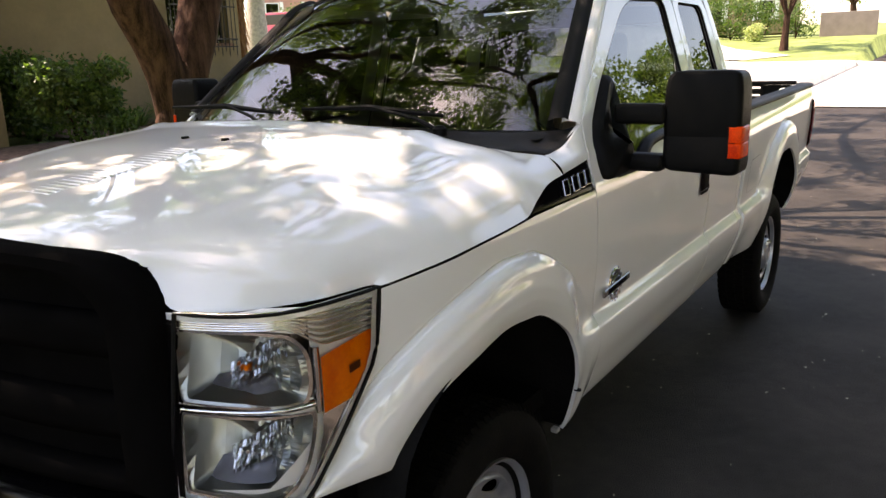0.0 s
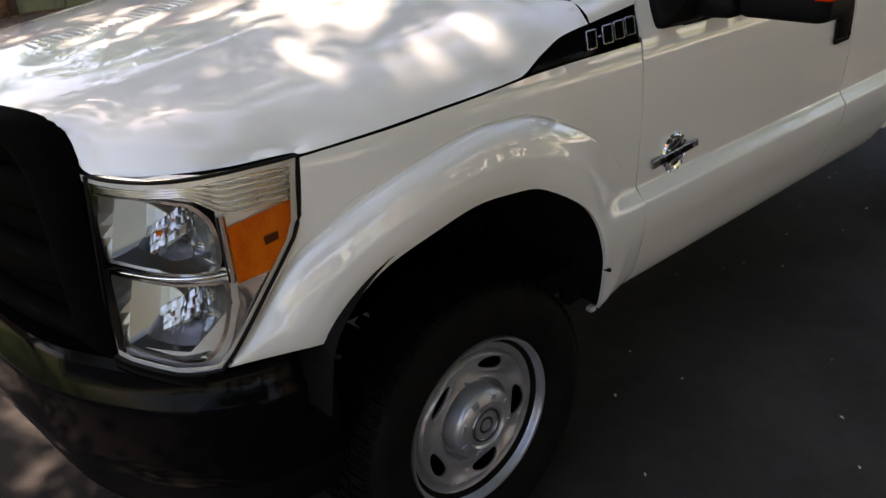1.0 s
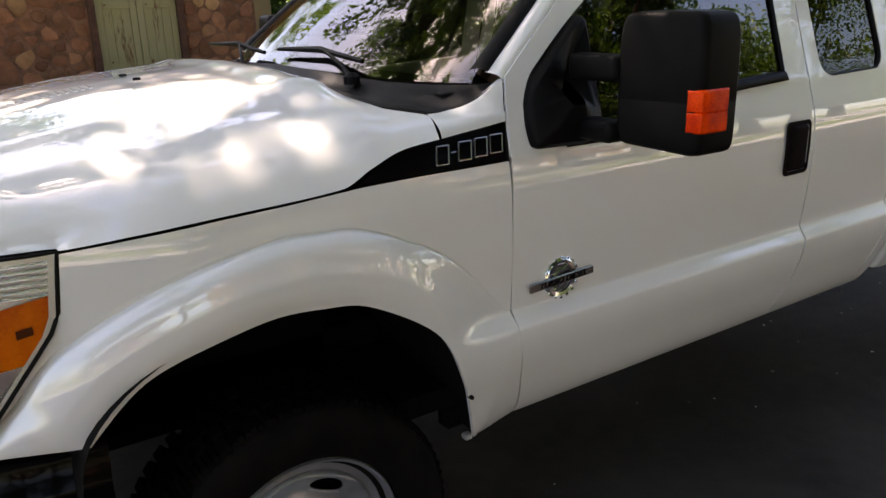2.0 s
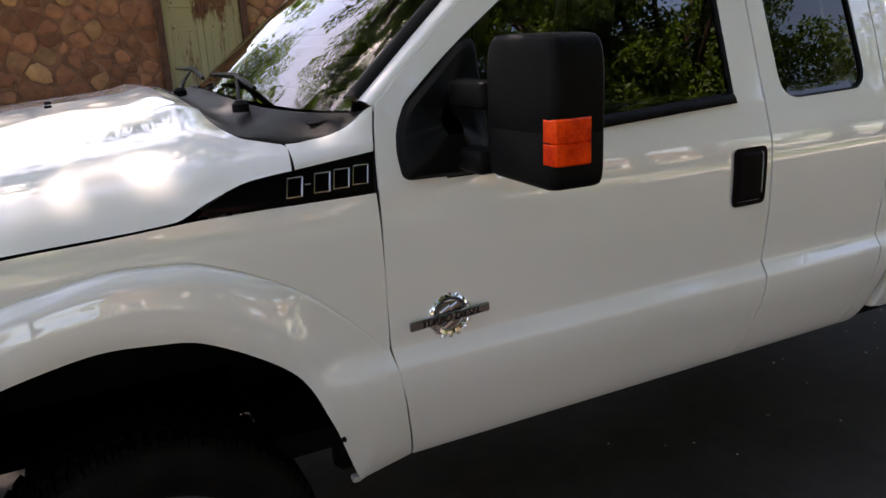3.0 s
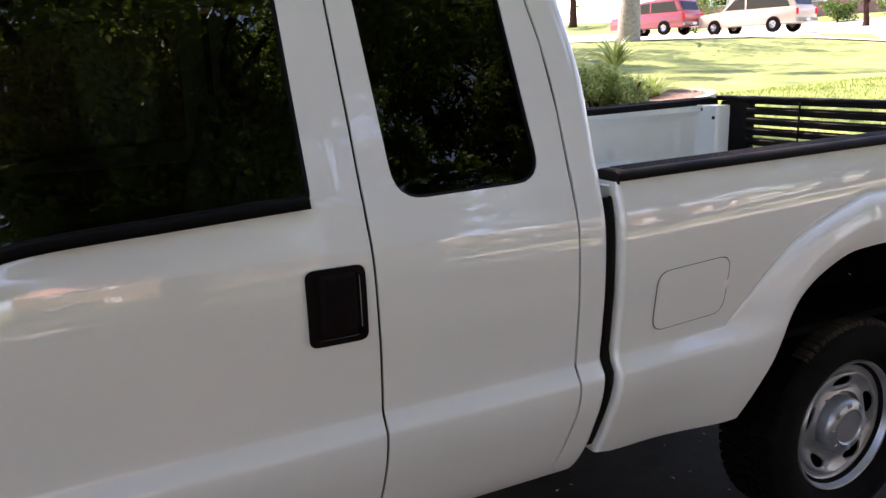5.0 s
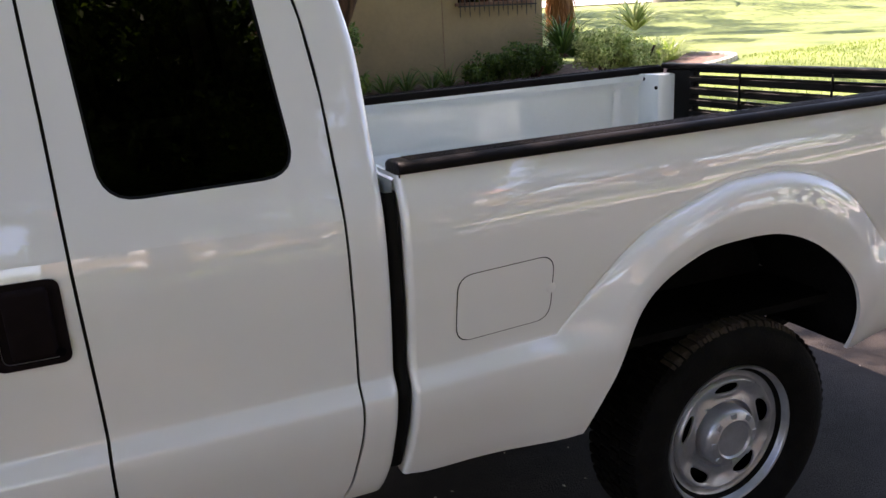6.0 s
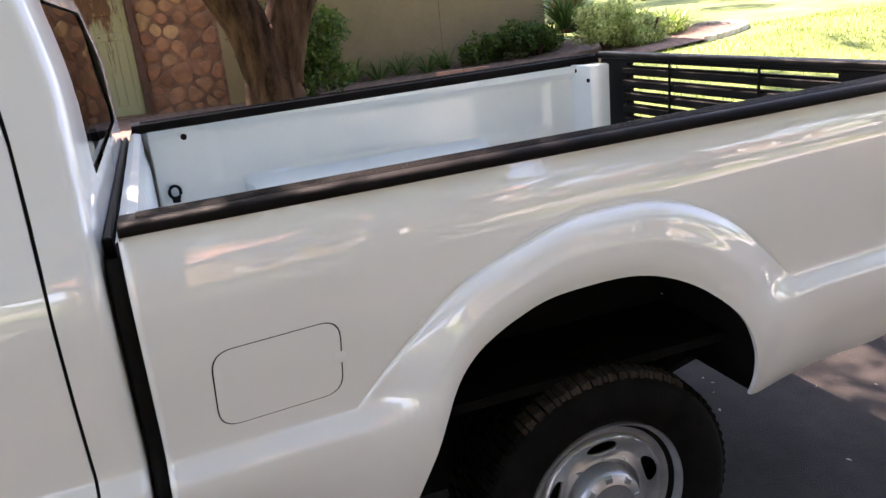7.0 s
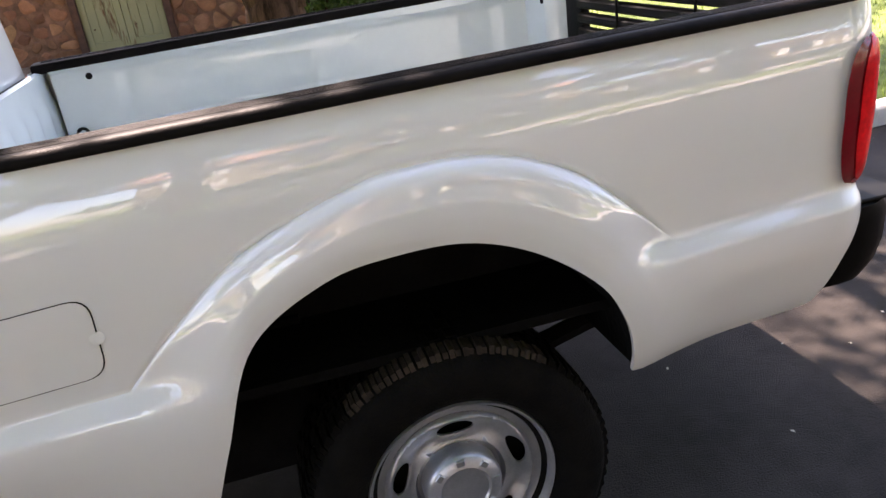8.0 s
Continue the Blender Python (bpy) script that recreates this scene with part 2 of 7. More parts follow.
def both(name, bm, material, label="", smooth=35.0, parents=(None, None)):
    """A part on the driver's side and its mirror image on the other."""
    other = bm_mirror(bm, YC)
    return tpart(name, bm, material, parents[0], label, smooth), tpart(name, other, material, parents[1], label, smooth)


flank = table([(-0.38, 0.118), (-0.33, 0.074), (-0.27, 0.042), (-0.20, 0.016), (-0.12, -0.011), (-0.07, -0.0195), (-0.046, -0.0205), (-0.038, -0.0195), (-0.030, -0.0150), (0.002, 0.0050), (0.007, 0.0065), (0.014, 0.0065), (0.06, 0.002), (0.12, -0.003), (0.20, -0.009), (0.30, -0.010), (0.37, -0.006), (0.405, 0.000), (0.43, 0.007), (0.47, 0.020), (0.53, 0.035)])


def crease(x):
    return 0.881 + 0.042 * max(0.0, x - 2.6)


def side_y(x, z):
    top = 1.395 if x < 2.52 else 1.60
    return flank(z - crease(x)) if z < top else 0.035 + 0.30 * (z - top)


def edge_line(*pairs):
    """x along an upright edge as a function of z, from (z, x) pairs."""
    return table(sorted(pairs))


def flange(bm, depth=0.02):
    """Turns the open edges of a panel inwards."""
    open_edges = [e for e in bm.edges if len(e.link_faces) == 1]
    r = bmesh.ops.extrude_edge_only(bm, edges=open_edges)
    for v in r["geom"]:
        if isinstance(v, bmesh.types.BMVert):
            v.co.y += depth
    bmesh.ops.recalc_face_normals(bm, faces=bm.faces[:])
    c = sum((f.normal * f.calc_area() for f in bm.faces), Vector())
    if c.y > 0:
        bmesh.ops.reverse_faces(bm, faces=bm.faces[:])
    return bm


def z_levels(z0, z1, n=44):
    return [lerp(z0, z1, i / n) for i in range(n + 1)]


def flank_levels(z0, z1, zc, n):
    """Levels that crowd round the crease."""
    fine = [zc + d for d in (-0.06, -0.05, -0.044, -0.038, -0.034, -0.030, -0.016, 0.0, 0.003, 0.006, 0.010, 0.016, 0.024)]
    return sorted([z for z in z_levels(z0, z1, n) if not zc - 0.065 < z < zc + 0.03] + [z for z in fine if z0 < z < z1])


def slab(xa, xb, z0, z1, n=10, levels=44):
    """A panel of the flank between two upright edges."""
    return bm_grid([[Vector((x, side_y(x, z), z)) for x in (lerp(xa(z), xb(z), i / n) for i in range(n + 1))] for z in flank_levels(z0, z1, 0.881, levels)])


def cross(c, a, poly):
    """Where the ray from c at the angle a meets a closed outline."""
    d = Vector((math.cos(a), math.sin(a)))
    best = None
    for i in range(len(poly)):
        p, q = poly[i - 1] - c, poly[i] - c
        e = q - p
        den = d.x * e.y - d.y * e.x
        if abs(den) < 1e-12:
            continue
        t = (p.x * e.y - p.y * e.x) / den
        s = (p.x * d.y - p.y * d.x) / den
        if t > 0 and -1e-7 <= s <= 1 + 1e-7 and (best is None or t > best):
            best = t
    return c + d * best


def ring(outer, inner, centre, place, steps=4, extra=24):
    """A skin between two closed outlines; place(u, v) gives the point in space."""
    c = Vector(centre)
    outer, inner = [Vector(p) for p in outer], [Vector(p) for p in inner]
    angles = sorted({round(math.atan2((p - c).y, (p - c).x), 5) for p in outer + inner} | {round(-math.pi + 2 * math.pi * i / extra + 0.003, 5) for i in range(extra)})
    rows = []
    for k in range(steps + 1):
        row = []
        for a in angles:
            p = cross(c, a, inner).lerp(cross(c, a, outer), k / steps)
            row.append(place(p.x, p.y))
        rows.append(row)
    return bm_grid(rows, close_u=True)


def pane(outline, place, rows=10):
    """A filled pane that follows the surface."""
    pts = [Vector(p) for p in outline]
    c = sum(pts, Vector((0, 0))) / len(pts)
    bm = bm_grid([[place(*(c.lerp(p, max(k / rows, 0.001)))) for p in pts] for k in range(rows + 1)], close_u=True)
    bmesh.ops.remove_doubles(bm, verts=bm.verts[:], dist=0.0004)
    bmesh.ops.recalc_face_normals(bm, faces=bm.faces[:])
    return bm


def on_side(depth=0.0):
    return lambda x, z: Vector((x, side_y(x, z) + depth, z))


# the edges of the cab's panels
CUT_F = edge_line((0.53, 0.655), (0.70, 0.618), (0.866, 0.583), (1.10, 0.572), (1.30, 0.574), (1.48, 0.602))
CUT_M = edge_line((0.53, 1.832), (0.70, 1.848), (0.90, 1.853), (1.28, 1.846), (1.42, 1.842), (1.90, 1.822))
CUT_R = edge_line((0.53, 2.350), (0.62, 2.378), (0.82, 2.404), (1.28, 2.404), (1.55, 2.396), (1.70, 2.380), (1.90, 2.335))
CAB_END = edge_line((0.53, 2.470), (0.65, 2.488), (0.90, 2.500), (1.30, 2.503), (1.60, 2.500), (1.80, 2.470), (1.95, 2.42))
GAP = 0.0035


def shift(f, d):
    return lambda z: f(z) + d


BELT = 1.285
TOP = 1.925

# front door: lower skin, upper frame round the window
win_f = rounded([(1.727, 1.392), (1.712, 1.888), (1.245, 1.872), (0.815, 1.585), (0.655, 1.455), (0.648, 1.302), (0.985, 1.303), (1.065, 1.335), (1.165, 1.366)], [0.03, 0.05, 0.16, 0.3, 0.05, 0.03, 0.07, 0.08, 0.2])
frame_f = [(CUT_M(BELT) - GAP, BELT), (CUT_M(1.55) - GAP, 1.55), (CUT_M(1.85) - GAP, 1.85), (1.79, TOP), (1.22, TOP), (1.12, 1.895), (0.86, 1.685), (CUT_F(1.475) + GAP, 1.475), (CUT_F(1.38) + GAP, 1.38), (CUT_F(BELT) + GAP, BELT)]
door_bm = bm_join(slab(shift(CUT_F, GAP), shift(CUT_M, -GAP), 0.530, BELT, 14), ring(frame_f, win_f, (1.30, 1.52), on_side()))
bmesh.ops.remove_doubles(door_bm, verts=door_bm.verts[:], dist=0.0008)
front_doors = both("front_door", flange(door_bm), PAINT)
# rear half door
win_r = rounded([(2.320, 1.390), (2.270, 1.885), (1.886, 1.885), (1.922, 1.380)], [0.075, 0.06, 0.05, 0.075])
frame_r = [(CUT_R(BELT) - GAP, BELT), (CUT_R(1.55) - GAP, 1.55), (CUT_R(1.72) - GAP, 1.72), (CUT_R(1.86) - GAP, 1.86), (2.29, TOP), (1.86, TOP), (CUT_M(1.87) + GAP, 1.87), (CUT_M(1.55) + GAP, 1.55), (CUT_M(BELT) + GAP, BELT)]
door_bm = bm_join(slab(shift(CUT_M, GAP), shift(CUT_R, -GAP), 0.530, BELT, 10), ring(frame_r, win_r, (2.10, 1.62), on_side()))
bmesh.ops.remove_doubles(door_bm, verts=door_bm.verts[:], dist=0.0008)
rear_doors = both("rear_door", flange(door_bm), PAINT)
# glass, set in, with black seals
both("door_window", pane(win_f, on_side(0.014)), GLASS_SIDE, "dark tinted door glass", parents=front_doors)
both("door_window", pane(win_r, on_side(0.014)), GLASS_DARK, "near-black privacy glass", parents=rear_doors)


def loop_strip(outline, w0, w1, d0, d1):
    """A narrow band along a window's edge: inward widths and depths."""
    pts = [Vector(p) for p in outline]
    c = sum(pts, Vector((0, 0))) / len(pts)
    rows = []
    for w, d in ((w0, 0.012), (w0, d0), ((w0 + w1) / 2, min(d0, d1) - 0.002), (w1, d1), (w1, 0.012)):
        row = []
        for i, p in enumerate(pts):
            t = (pts[(i + 1) % len(pts)] - pts[i - 1]).normalized()
            n = Vector((-t.y, t.x))
            if n.dot(c - p) < 0:
                n = -n
            q = p + n * w
            row.append(Vector((q.x, side_y(q.x, q.y) + d, q.y)))
        rows.append(row)
    bm = bm_grid(rows, close_u=True)
    bmesh.ops.recalc_face_normals(bm, faces=bm.faces[:])
    return bm


both("window_seal", loop_strip(win_f, -0.001, 0.007, 0.003, 0.010), SEAL, parents=front_doors)
both("window_seal", loop_strip(win_r, -0.001, 0.005, 0.005, 0.010), SEAL, parents=rear_doors)
# the thick black strip along the foot of the front window
belt_pts = curve([(1.721, 1.391, 0), (1.45, 1.378, 0), (1.17, 1.362, 0), (1.07, 1.332, 0), (0.985, 1.300, 0), (0.75, 1.297, 0)], 40)
rows = []
for h, d in ((-0.006, 0.004), (-0.004, -0.008), (0.012, -0.010), (0.022, -0.004), (0.024, 0.014)):
    rows.append([Vector((p.x, side_y(p.x, p.y + h) + d, p.y + h)) for p in belt_pts])
both("belt_moulding", bm_grid(rows), BLACK, parents=front_doors)

# dark backing strips behind the door gaps, standing in for their shade
for cut, z0, z1 in ((CUT_F, 0.56, 1.46), (CUT_M, 0.56, 1.90), (CUT_R, 0.56, 1.90)):
    rows = [[Vector((cut(z) + dx, side_y(cut(z), z) + dy, z)) for z in z_levels(z0, z1, 40)] for dx, dy in ((-0.012, 0.010), (-0.012, 0.008), (0.012, 0.008), (0.012, 0.010))]
    both("door_seal", bm_grid(rows), SEAL)
# cab corner, back wall, roof
rows = []
for z in flank_levels(0.530, 1.925, 0.881, 60):
    xa, xe, y = CUT_R(z) + GAP, CAB_END(z), side_y(2.4, z)
    arc = [Vector((xe - 0.032 + 0.032 * math.sin(q), y + 0.032 - 0.032 * math.cos(q), z)) for q in (radians(15 * i) for i in range(7))]
    rows.append([Vector((lerp(xa, xe - 0.032, i / 3), y, z)) for i in range(3)] + arc + [Vector((xe + 0.003, y + 0.032 + 0.066 * i, z)) for i in range(1, 4)])
both("cab_corner", flange(bm_grid(rows), 0.012), PAINT)
back_out = [(0.24, 0.60), (0.24, 1.40), (0.30, 1.90), (YC, 1.93), (2 * YC - 0.30, 1.90), (2 * YC - 0.24, 1.40), (2 * YC - 0.24, 0.60)]
back_win = rounded([(0.33, 1.44), (0.40, 1.82), (2 * YC - 0.40, 1.82), (2 * YC - 0.33, 1.44)], 0.05)
tpart("cab_back", ring(back_out, back_win, (YC, 1.6), lambda y, z: Vector((CAB_END(z) + 0.003, y, z))), PAINT)
tpart("rear_window", pane(back_win, lambda y, z: Vector((CAB_END(z) - 0.004, y, z))), GLASS_SIDE, label="tinted rear window")
roof_pts = []
for i in range(25):
    v = i / 24
    row = []
    for j in range(25):
        u = j / 24
        y = lerp(side_y(1.5, TOP), 2 * YC - side_y(1.5, TOP), u)
        e = 1 - (2 * u - 1) ** 2
        xf = 1.235 - 0.09 * e
        x = lerp(xf, 2.40, v)
        z = TOP + 0.065 * min(1.0, e * 2.2) ** 0.6 * (1 - 0.25 * (2 * v - 1) ** 4)
        row.append(Vector((x, y, z)))
    roof_pts.append(row)
bm = bm_grid(roof_pts)
bmesh.ops.recalc_face_normals(bm, faces=bm.faces[:])
tpart("roof", bm, PAINT)

# front pillars and windshield
PIL = [(0.60, 1.468), (0.74, 1.585), (0.88, 1.70), (1.02, 1.815), (1.12, 1.893), (1.22, TOP)]
pil = curve([(x, side_y(x, z), z) for x, z in PIL], 24)
rows = []
for k, (dx, dy, dz) in enumerate(((0.0, 0.004, 0.002), (-0.008, 0.004, 0.006), (-0.016, 0.012, 0.012), (-0.023, 0.028, 0.016), (-0.024, 0.048, 0.015), (-0.018, 0.06, 0.008))):
    rows.append([p + Vector((dx, dy, dz)) for p in pil])
both("front_pillar", bm_grid(rows), PAINT)
rows = [[p + Vector((dx, dy, dz)) for p in pil] for dx, dy, dz in ((-0.022, 0.036, 0.018), (-0.032, 0.040, 0.024), (-0.042, 0.056, 0.026), (-0.044, 0.078, 0.022), (-0.040, 0.094, 0.014))]
both("pillar_trim", bm_grid(rows), SEAL)
low = curve([(0.592, 0.118, 1.456), (0.515, 0.22, 1.457), (0.458, 0.40, 1.460), (0.420, 0.65, 1.467), (0.405, YC, 1.472)], 16)
low += [Vector((p.x, 2 * YC - p.y, p.z)) for p in low[-2::-1]]
high = curve([(1.18, 0.255, TOP - 0.005), (1.15, 0.5, TOP + 0.035), (1.135, YC, TOP + 0.05)], 16)
high += [Vector((p.x, 2 * YC - p.y, p.z)) for p in high[-2::-1]]
rows = []
for k in range(17):
    t = k / 16
    rows.append([a.lerp(b, t) + Vector((-0.02, 0, 0.022)) * (4 * t * (1 - t)) for a, b in zip(low, high)])
bm = bm_grid(rows)
bmesh.ops.recalc_face_normals(bm, faces=bm.faces[:])
tpart("windshield", bm, GLASS_WIND, label="clear windshield with reflections")
rows = [[b + Vector((dx, 0, dz)) for b in high] for dx, dz in ((0.10, 0.02), (0.05, 0.012), (-0.002, 0.004), (-0.03, -0.03), (-0.02, -0.035))]
tpart("header_seal", bm_grid(rows), SEAL)
# cowl
cowl_front = curve([(0.592, 0.062, 1.463), (0.572, 0.070, 1.454), (0.548, 0.074, 1.438), (0.515, 0.076, 1.420), (0.46, 0.078, 1.408), (0.398, 0.078, 1.405), (0.345, 0.105, 1.417), (0.298, 0.15, 1.422), (0.276, 0.25, 1.434), (0.260, 0.38, 1.449), (0.244, 0.65, 1.474), (0.238, YC, 1.486)], 48)
cowl_front += [Vector((p.x, 2 * YC - p.y, p.z)) for p in cowl_front[-2::-1]]
base = curve([(0.606, 0.085, 1.466), (0.585, 0.108, 1.457), (0.525, 0.165, 1.454), (0.46, 0.29, 1.455), (0.412, 0.50, 1.462), (0.386, YC, 1.474)], 48)
base += [Vector((p.x, 2 * YC - p.y, p.z)) for p in base[-2::-1]]
rows = []
for t, dz in ((0.0, -0.025), (0.0, 0.004), (0.05, 0.008), (0.14, 0.003), (0.32, -0.020), (0.55, -0.024), (0.78, -0.014), (0.93, 0.003), (1.0, -0.002), (1.06, -0.02)):
    rows.append([a.lerp(b, t) + Vector((0.004, 0, dz * max(0.25, sm(0.09, 0.30, min(a.y, 2 * YC - a.y))))) for a, b in zip(cowl_front, base)])
bm = bm_grid(rows)
bmesh.ops.recalc_face_normals(bm, faces=bm.faces[:])
cowl = tpart("cowl", bm, COWL, label="matt black plastic cowl below the windshield")

# hood
seam = table([(-0.50, 1.236), (-0.424, 1.243), (-0.266, 1.256), (-0.191, 1.262), (0.122, 1.279), (0.20, 1.312), (0.29, 1.342), (0.38, 1.352), (0.60, 1.37)])
lift = table([(0.0, 0.0), (0.012, 0.10), (0.035, 0.27), (0.08, 0.47), (0.16, 0.64), (0.26, 0.745), (0.34, 0.84), (0.42, 0.90), (0.62, 0.96), (0.92, 1.0)])
rise = table([(-0.85, 0.17), (-0.42, 0.183), (-0.1, 0.198), (0.12, 0.206), (0.20, 0.188), (0.24, 0.166), (0.29, 0.132), (0.40, 0.128)])


def wrap_front(x):
    return 0.09 * sm(0.15, 0.70, -x)


def edge_y(x):
    x = max(x, -0.424)
    return side_y(x, seam(x) - 0.006) + wrap_front(x) + 0.001


nose_x = table([(0.048, -0.424), (0.075, -0.53), (0.12, -0.60), (0.20, -0.68), (0.277, -0.724), (0.36, -0.748), (0.50, -0.79), (0.665, -0.82), (YC, -0.838)])
nose_z = table([(0.048, 1.243), (0.12, 1.238), (0.20, 1.236), (0.265, 1.237), (0.31, 1.272), (0.36, 1.325), (0.50, 1.350), (0.665, 1.358), (YC, 1.364)])
tail_x = table([(0.026, 0.384), (0.075, 0.392), (0.105, 0.348), (0.15, 0.302), (0.25, 0.279), (0.38, 0.263), (0.65, 0.246), (YC, 0.240)])


def hood_z(x, y):
    d = max(0.0, y - edge_y(x))
    return seam(x) + rise(x) * lift(d) + 0.006 * math.exp(-(((y - 0.38) / 0.03) ** 2)) * sm(-0.75, -0.3, x)


ys = [0.026 + (YC - 0.026) * (i / 46) ** 1.45 for i in range(47)]
rows = []
for i in range(61):
    v = i / 60
    row = []
    for y in ys:
        xr = tail_x(y)
        xf = nose_x(max(y, 0.048))
        x = lerp(xf, xr, v)
        yy = lerp(edge_y(x), YC, (y - 0.026) / (YC - 0.026))
        zs = hood_z(x, yy)
        g = math.sqrt(max(0.0, 1 - (1 - min(1.0, v / 0.16)) ** 2))
        z = lerp(min(zs, nose_z(max(y, 0.048))), zs, g)
        row.append(Vector((x, yy, z)))
    row += [Vector((p.x, 2 * YC - p.y, p.z)) for p in row[-2::-1]]
    rows.append(row)
bm = bm_grid(rows)
bmesh.ops.recalc_face_normals(bm, faces=bm.faces[:])
hood = tpart("hood", bm, PAINT, label="white hood with dappled sunlight")
for x, y in ((-0.07, 0.86), (-0.07, 2 * YC - 0.86), ):
    b = bm_box(x - 0.010, x + 0.010, y - 0.008, y + 0.008, hood_z(x, min(y, 2 * YC - y)) - 0.004, hood_z(x, min(y, 2 * YC - y)) + 0.007, 0.003)
    tpart("washer_nozzle", b, BLACK, hood)
# ribbed vents in the hood's middle
for k in range(22):
    x = -0.62 + 0.02 * k
    for yy in (YC - 0.06, ):
        z = hood_z(x, yy)
        tpart("vent_rib", bm_box(x, x + 0.011, yy - 0.055, yy + 0.055, z - 0.006, z + 0.0022, 0.002, 1), PAINT, hood)

# front fender
arch_in = [(-0.433, 0.858), (-0.31, 0.981), (-0.099, 1.042), (0.05, 1.040), (0.164, 1.013), (0.332, 0.900), (0.410, 0.750), (0.452, 0.635), (0.480, 0.557), (0.499, 0.517)]
arch_out = [(-0.53, 0.965), (-0.456, 1.046), (-0.262, 1.146), (-0.054, 1.195), (0.06, 1.196), (0.175, 1.180), (0.346, 1.098), (0.45, 1.012), (0.52, 0.940), (0.566, 0.888)]
flare = table([(0.0, -0.040), (0.10, -0.0475), (0.28, -0.0515), (0.42, -0.0515), (0.54, -0.0485), (0.66, -0.0425), (0.78, -0.0335), (0.88, -0.0235), (0.95, -0.0140), (0.98, -0.0085), (0.992, -0.0030), (1.0, 0.0060)])


def side_panel(bottom, middle, top, weights, wrap, fades):
    """Lofts bottom edge, crease and top edge into one panel; weights (0 to 1) say how far the wheel flare stands out; fades how far its upper edge melts into the panel."""
    cols = []
    n = len(bottom)
    for i in range(n):
        b, c, t = bottom[i], middle[i], top[i]
        w = weights[i] * lerp(0.35, 1.0, sm(0.58, 0.98, b.y))
        col = []
        for k in range(31):
            s = 1 - (1 - k / 30) ** 1.4
            p = b.lerp(c, s ** 0.8)
            yf = side_y(p.x, p.y)
            yl = flare(s) + yf * sm(0.55, 0.9, s)
            col.append(Vector((p.x, lerp(yf, yl, w * (1 - fades[i] * sm(0.25, 1.0, s))) + wrap(p.x), p.y)))
        col.insert(0, col[0] + Vector((0, 0.012, 0.002)))
        for k in range(1, 25):
            p = c.lerp(t, (k / 24) ** 1.8)
            groove = 0.0065 * weights[i] * (1 - fades[i]) * math.exp(-(((p - c).length / 0.009) ** 2))
            col.append(Vector((p.x, side_y(p.x, p.y) + groove + wrap(p.x), p.y)))
        cols.append(col)
    bm = bm_grid(cols)
    bmesh.ops.recalc_face_normals(bm, faces=bm.faces[:])
    c = sum((f.normal * f.calc_area() for f in bm.faces), Vector())
    if c.y > 0:
        bmesh.ops.reverse_faces(bm, faces=bm.faces[:])
    return bm


def flat(points):
    return [Vector((x, z, 0)) for x, z in points]


NB = 56
bot = curve(flat([(-0.626, 0.866), (-0.433, 0.858)]), 6, False)[:-1] + curve(flat(arch_in), NB) + curve(flat([(0.499, 0.517), (0.54, 0.520), (0.652, 0.532)]), 6)[1:]
mid = curve(flat([(-0.612, 0.878), (-0.53, 0.965)]), 6, False)[:-1] + curve(flat(arch_out), NB) + curve(flat([(0.566, 0.888), (0.580, 0.881)]), 6, False)[1:]
tp = curve(flat([(-0.604, 0.893), (-0.455, 1.095)]), 6, False)[:-1]
tp += curve(flat([(-0.455, 1.095), (-0.438, 1.13)]), 4, False)[:-1] + curve(flat([(-0.438, 1.13), (-0.424, 1.238)]), 6, False)[:-1]
seam_line = [(x, seam(x) - 0.006) for x in (-0.424, -0.3, -0.15, 0.0, 0.11)] + [(0.166, 1.276), (0.30, 1.279), (0.46, 1.280)]
tp += curve(flat(seam_line), NB - 10, False)
tp += curve(flat([(0.46, 1.280), (0.569, 1.281)]), 6, False)[1:]
wts = [lerp(0.35, 1.0, i / 5) for i in range(6)] + [1.0] * (NB - 15) + [lerp(1.0, 0.78, sm(0, 16, i)) for i in range(1, 17)] + [lerp(0.72, 0.0, (i + 1) / 6) for i in range(6)]


fades = [0.0] * (NB - 18) + [sm(0, 26, i) for i in range(1, 27)] + [1.0] * 5
fb = side_panel(bot, mid, tp, wts, wrap_front, fades)
both("front_fender", fb, PAINT)
# the strip above the side vent, up to the pillar
strip_top = table([(0.39, 1.404), (0.463, 1.408), (0.519, 1.421), (0.556, 1.442), (0.578, 1.458), (0.598, 1.469)])
rows = []
for k in range(15):
    t = k / 14
    row = []
    for j in range(17):
        x = lerp(0.3915, 0.597 - 0.018 * (1 - t), j / 16)
        zl = lerp(1.353, 1.373, j / 16)
        z = lerp(zl, strip_top(x), t)
        row.append(Vector((x, side_y(x, min(z, 1.42)) + 0.046 * t**2.2 * (1 - 0.6 * j / 16), z)))
    rows.append(row)
rows.append([p + Vector((0.004, 0.016, 0.001)) for p in rows[-1]])
rows.append([p + Vector((0.002, 0.012, -0.018)) for p in rows[-1]])
bm = bm_grid(rows)
bmesh.ops.recalc_face_normals(bm, faces=bm.faces[:])
both("cowl_side", bm, PAINT)
# side vent with its raised lettering, drawn as plain bright bars
vent_out = [(0.166, 1.279), (0.185, 1.292), (0.242, 1.326), (0.30, 1.340), (0.379, 1.349), (0.579, 1.369), (0.569, 1.284)]
vent_pts = [tuple(p[:2]) for p in curve(flat(vent_out[:6]), 20)] + [(0.572, 1.325)] + [(lerp(0.567, 0.18, i / 12), lerp(1.284, 1.281, i / 12)) for i in range(13)]
vents = both("side_vent", pane(vent_pts, on_side(0.006), 4), BLACK_GLOSS, "gloss black fender vent with bright badge")



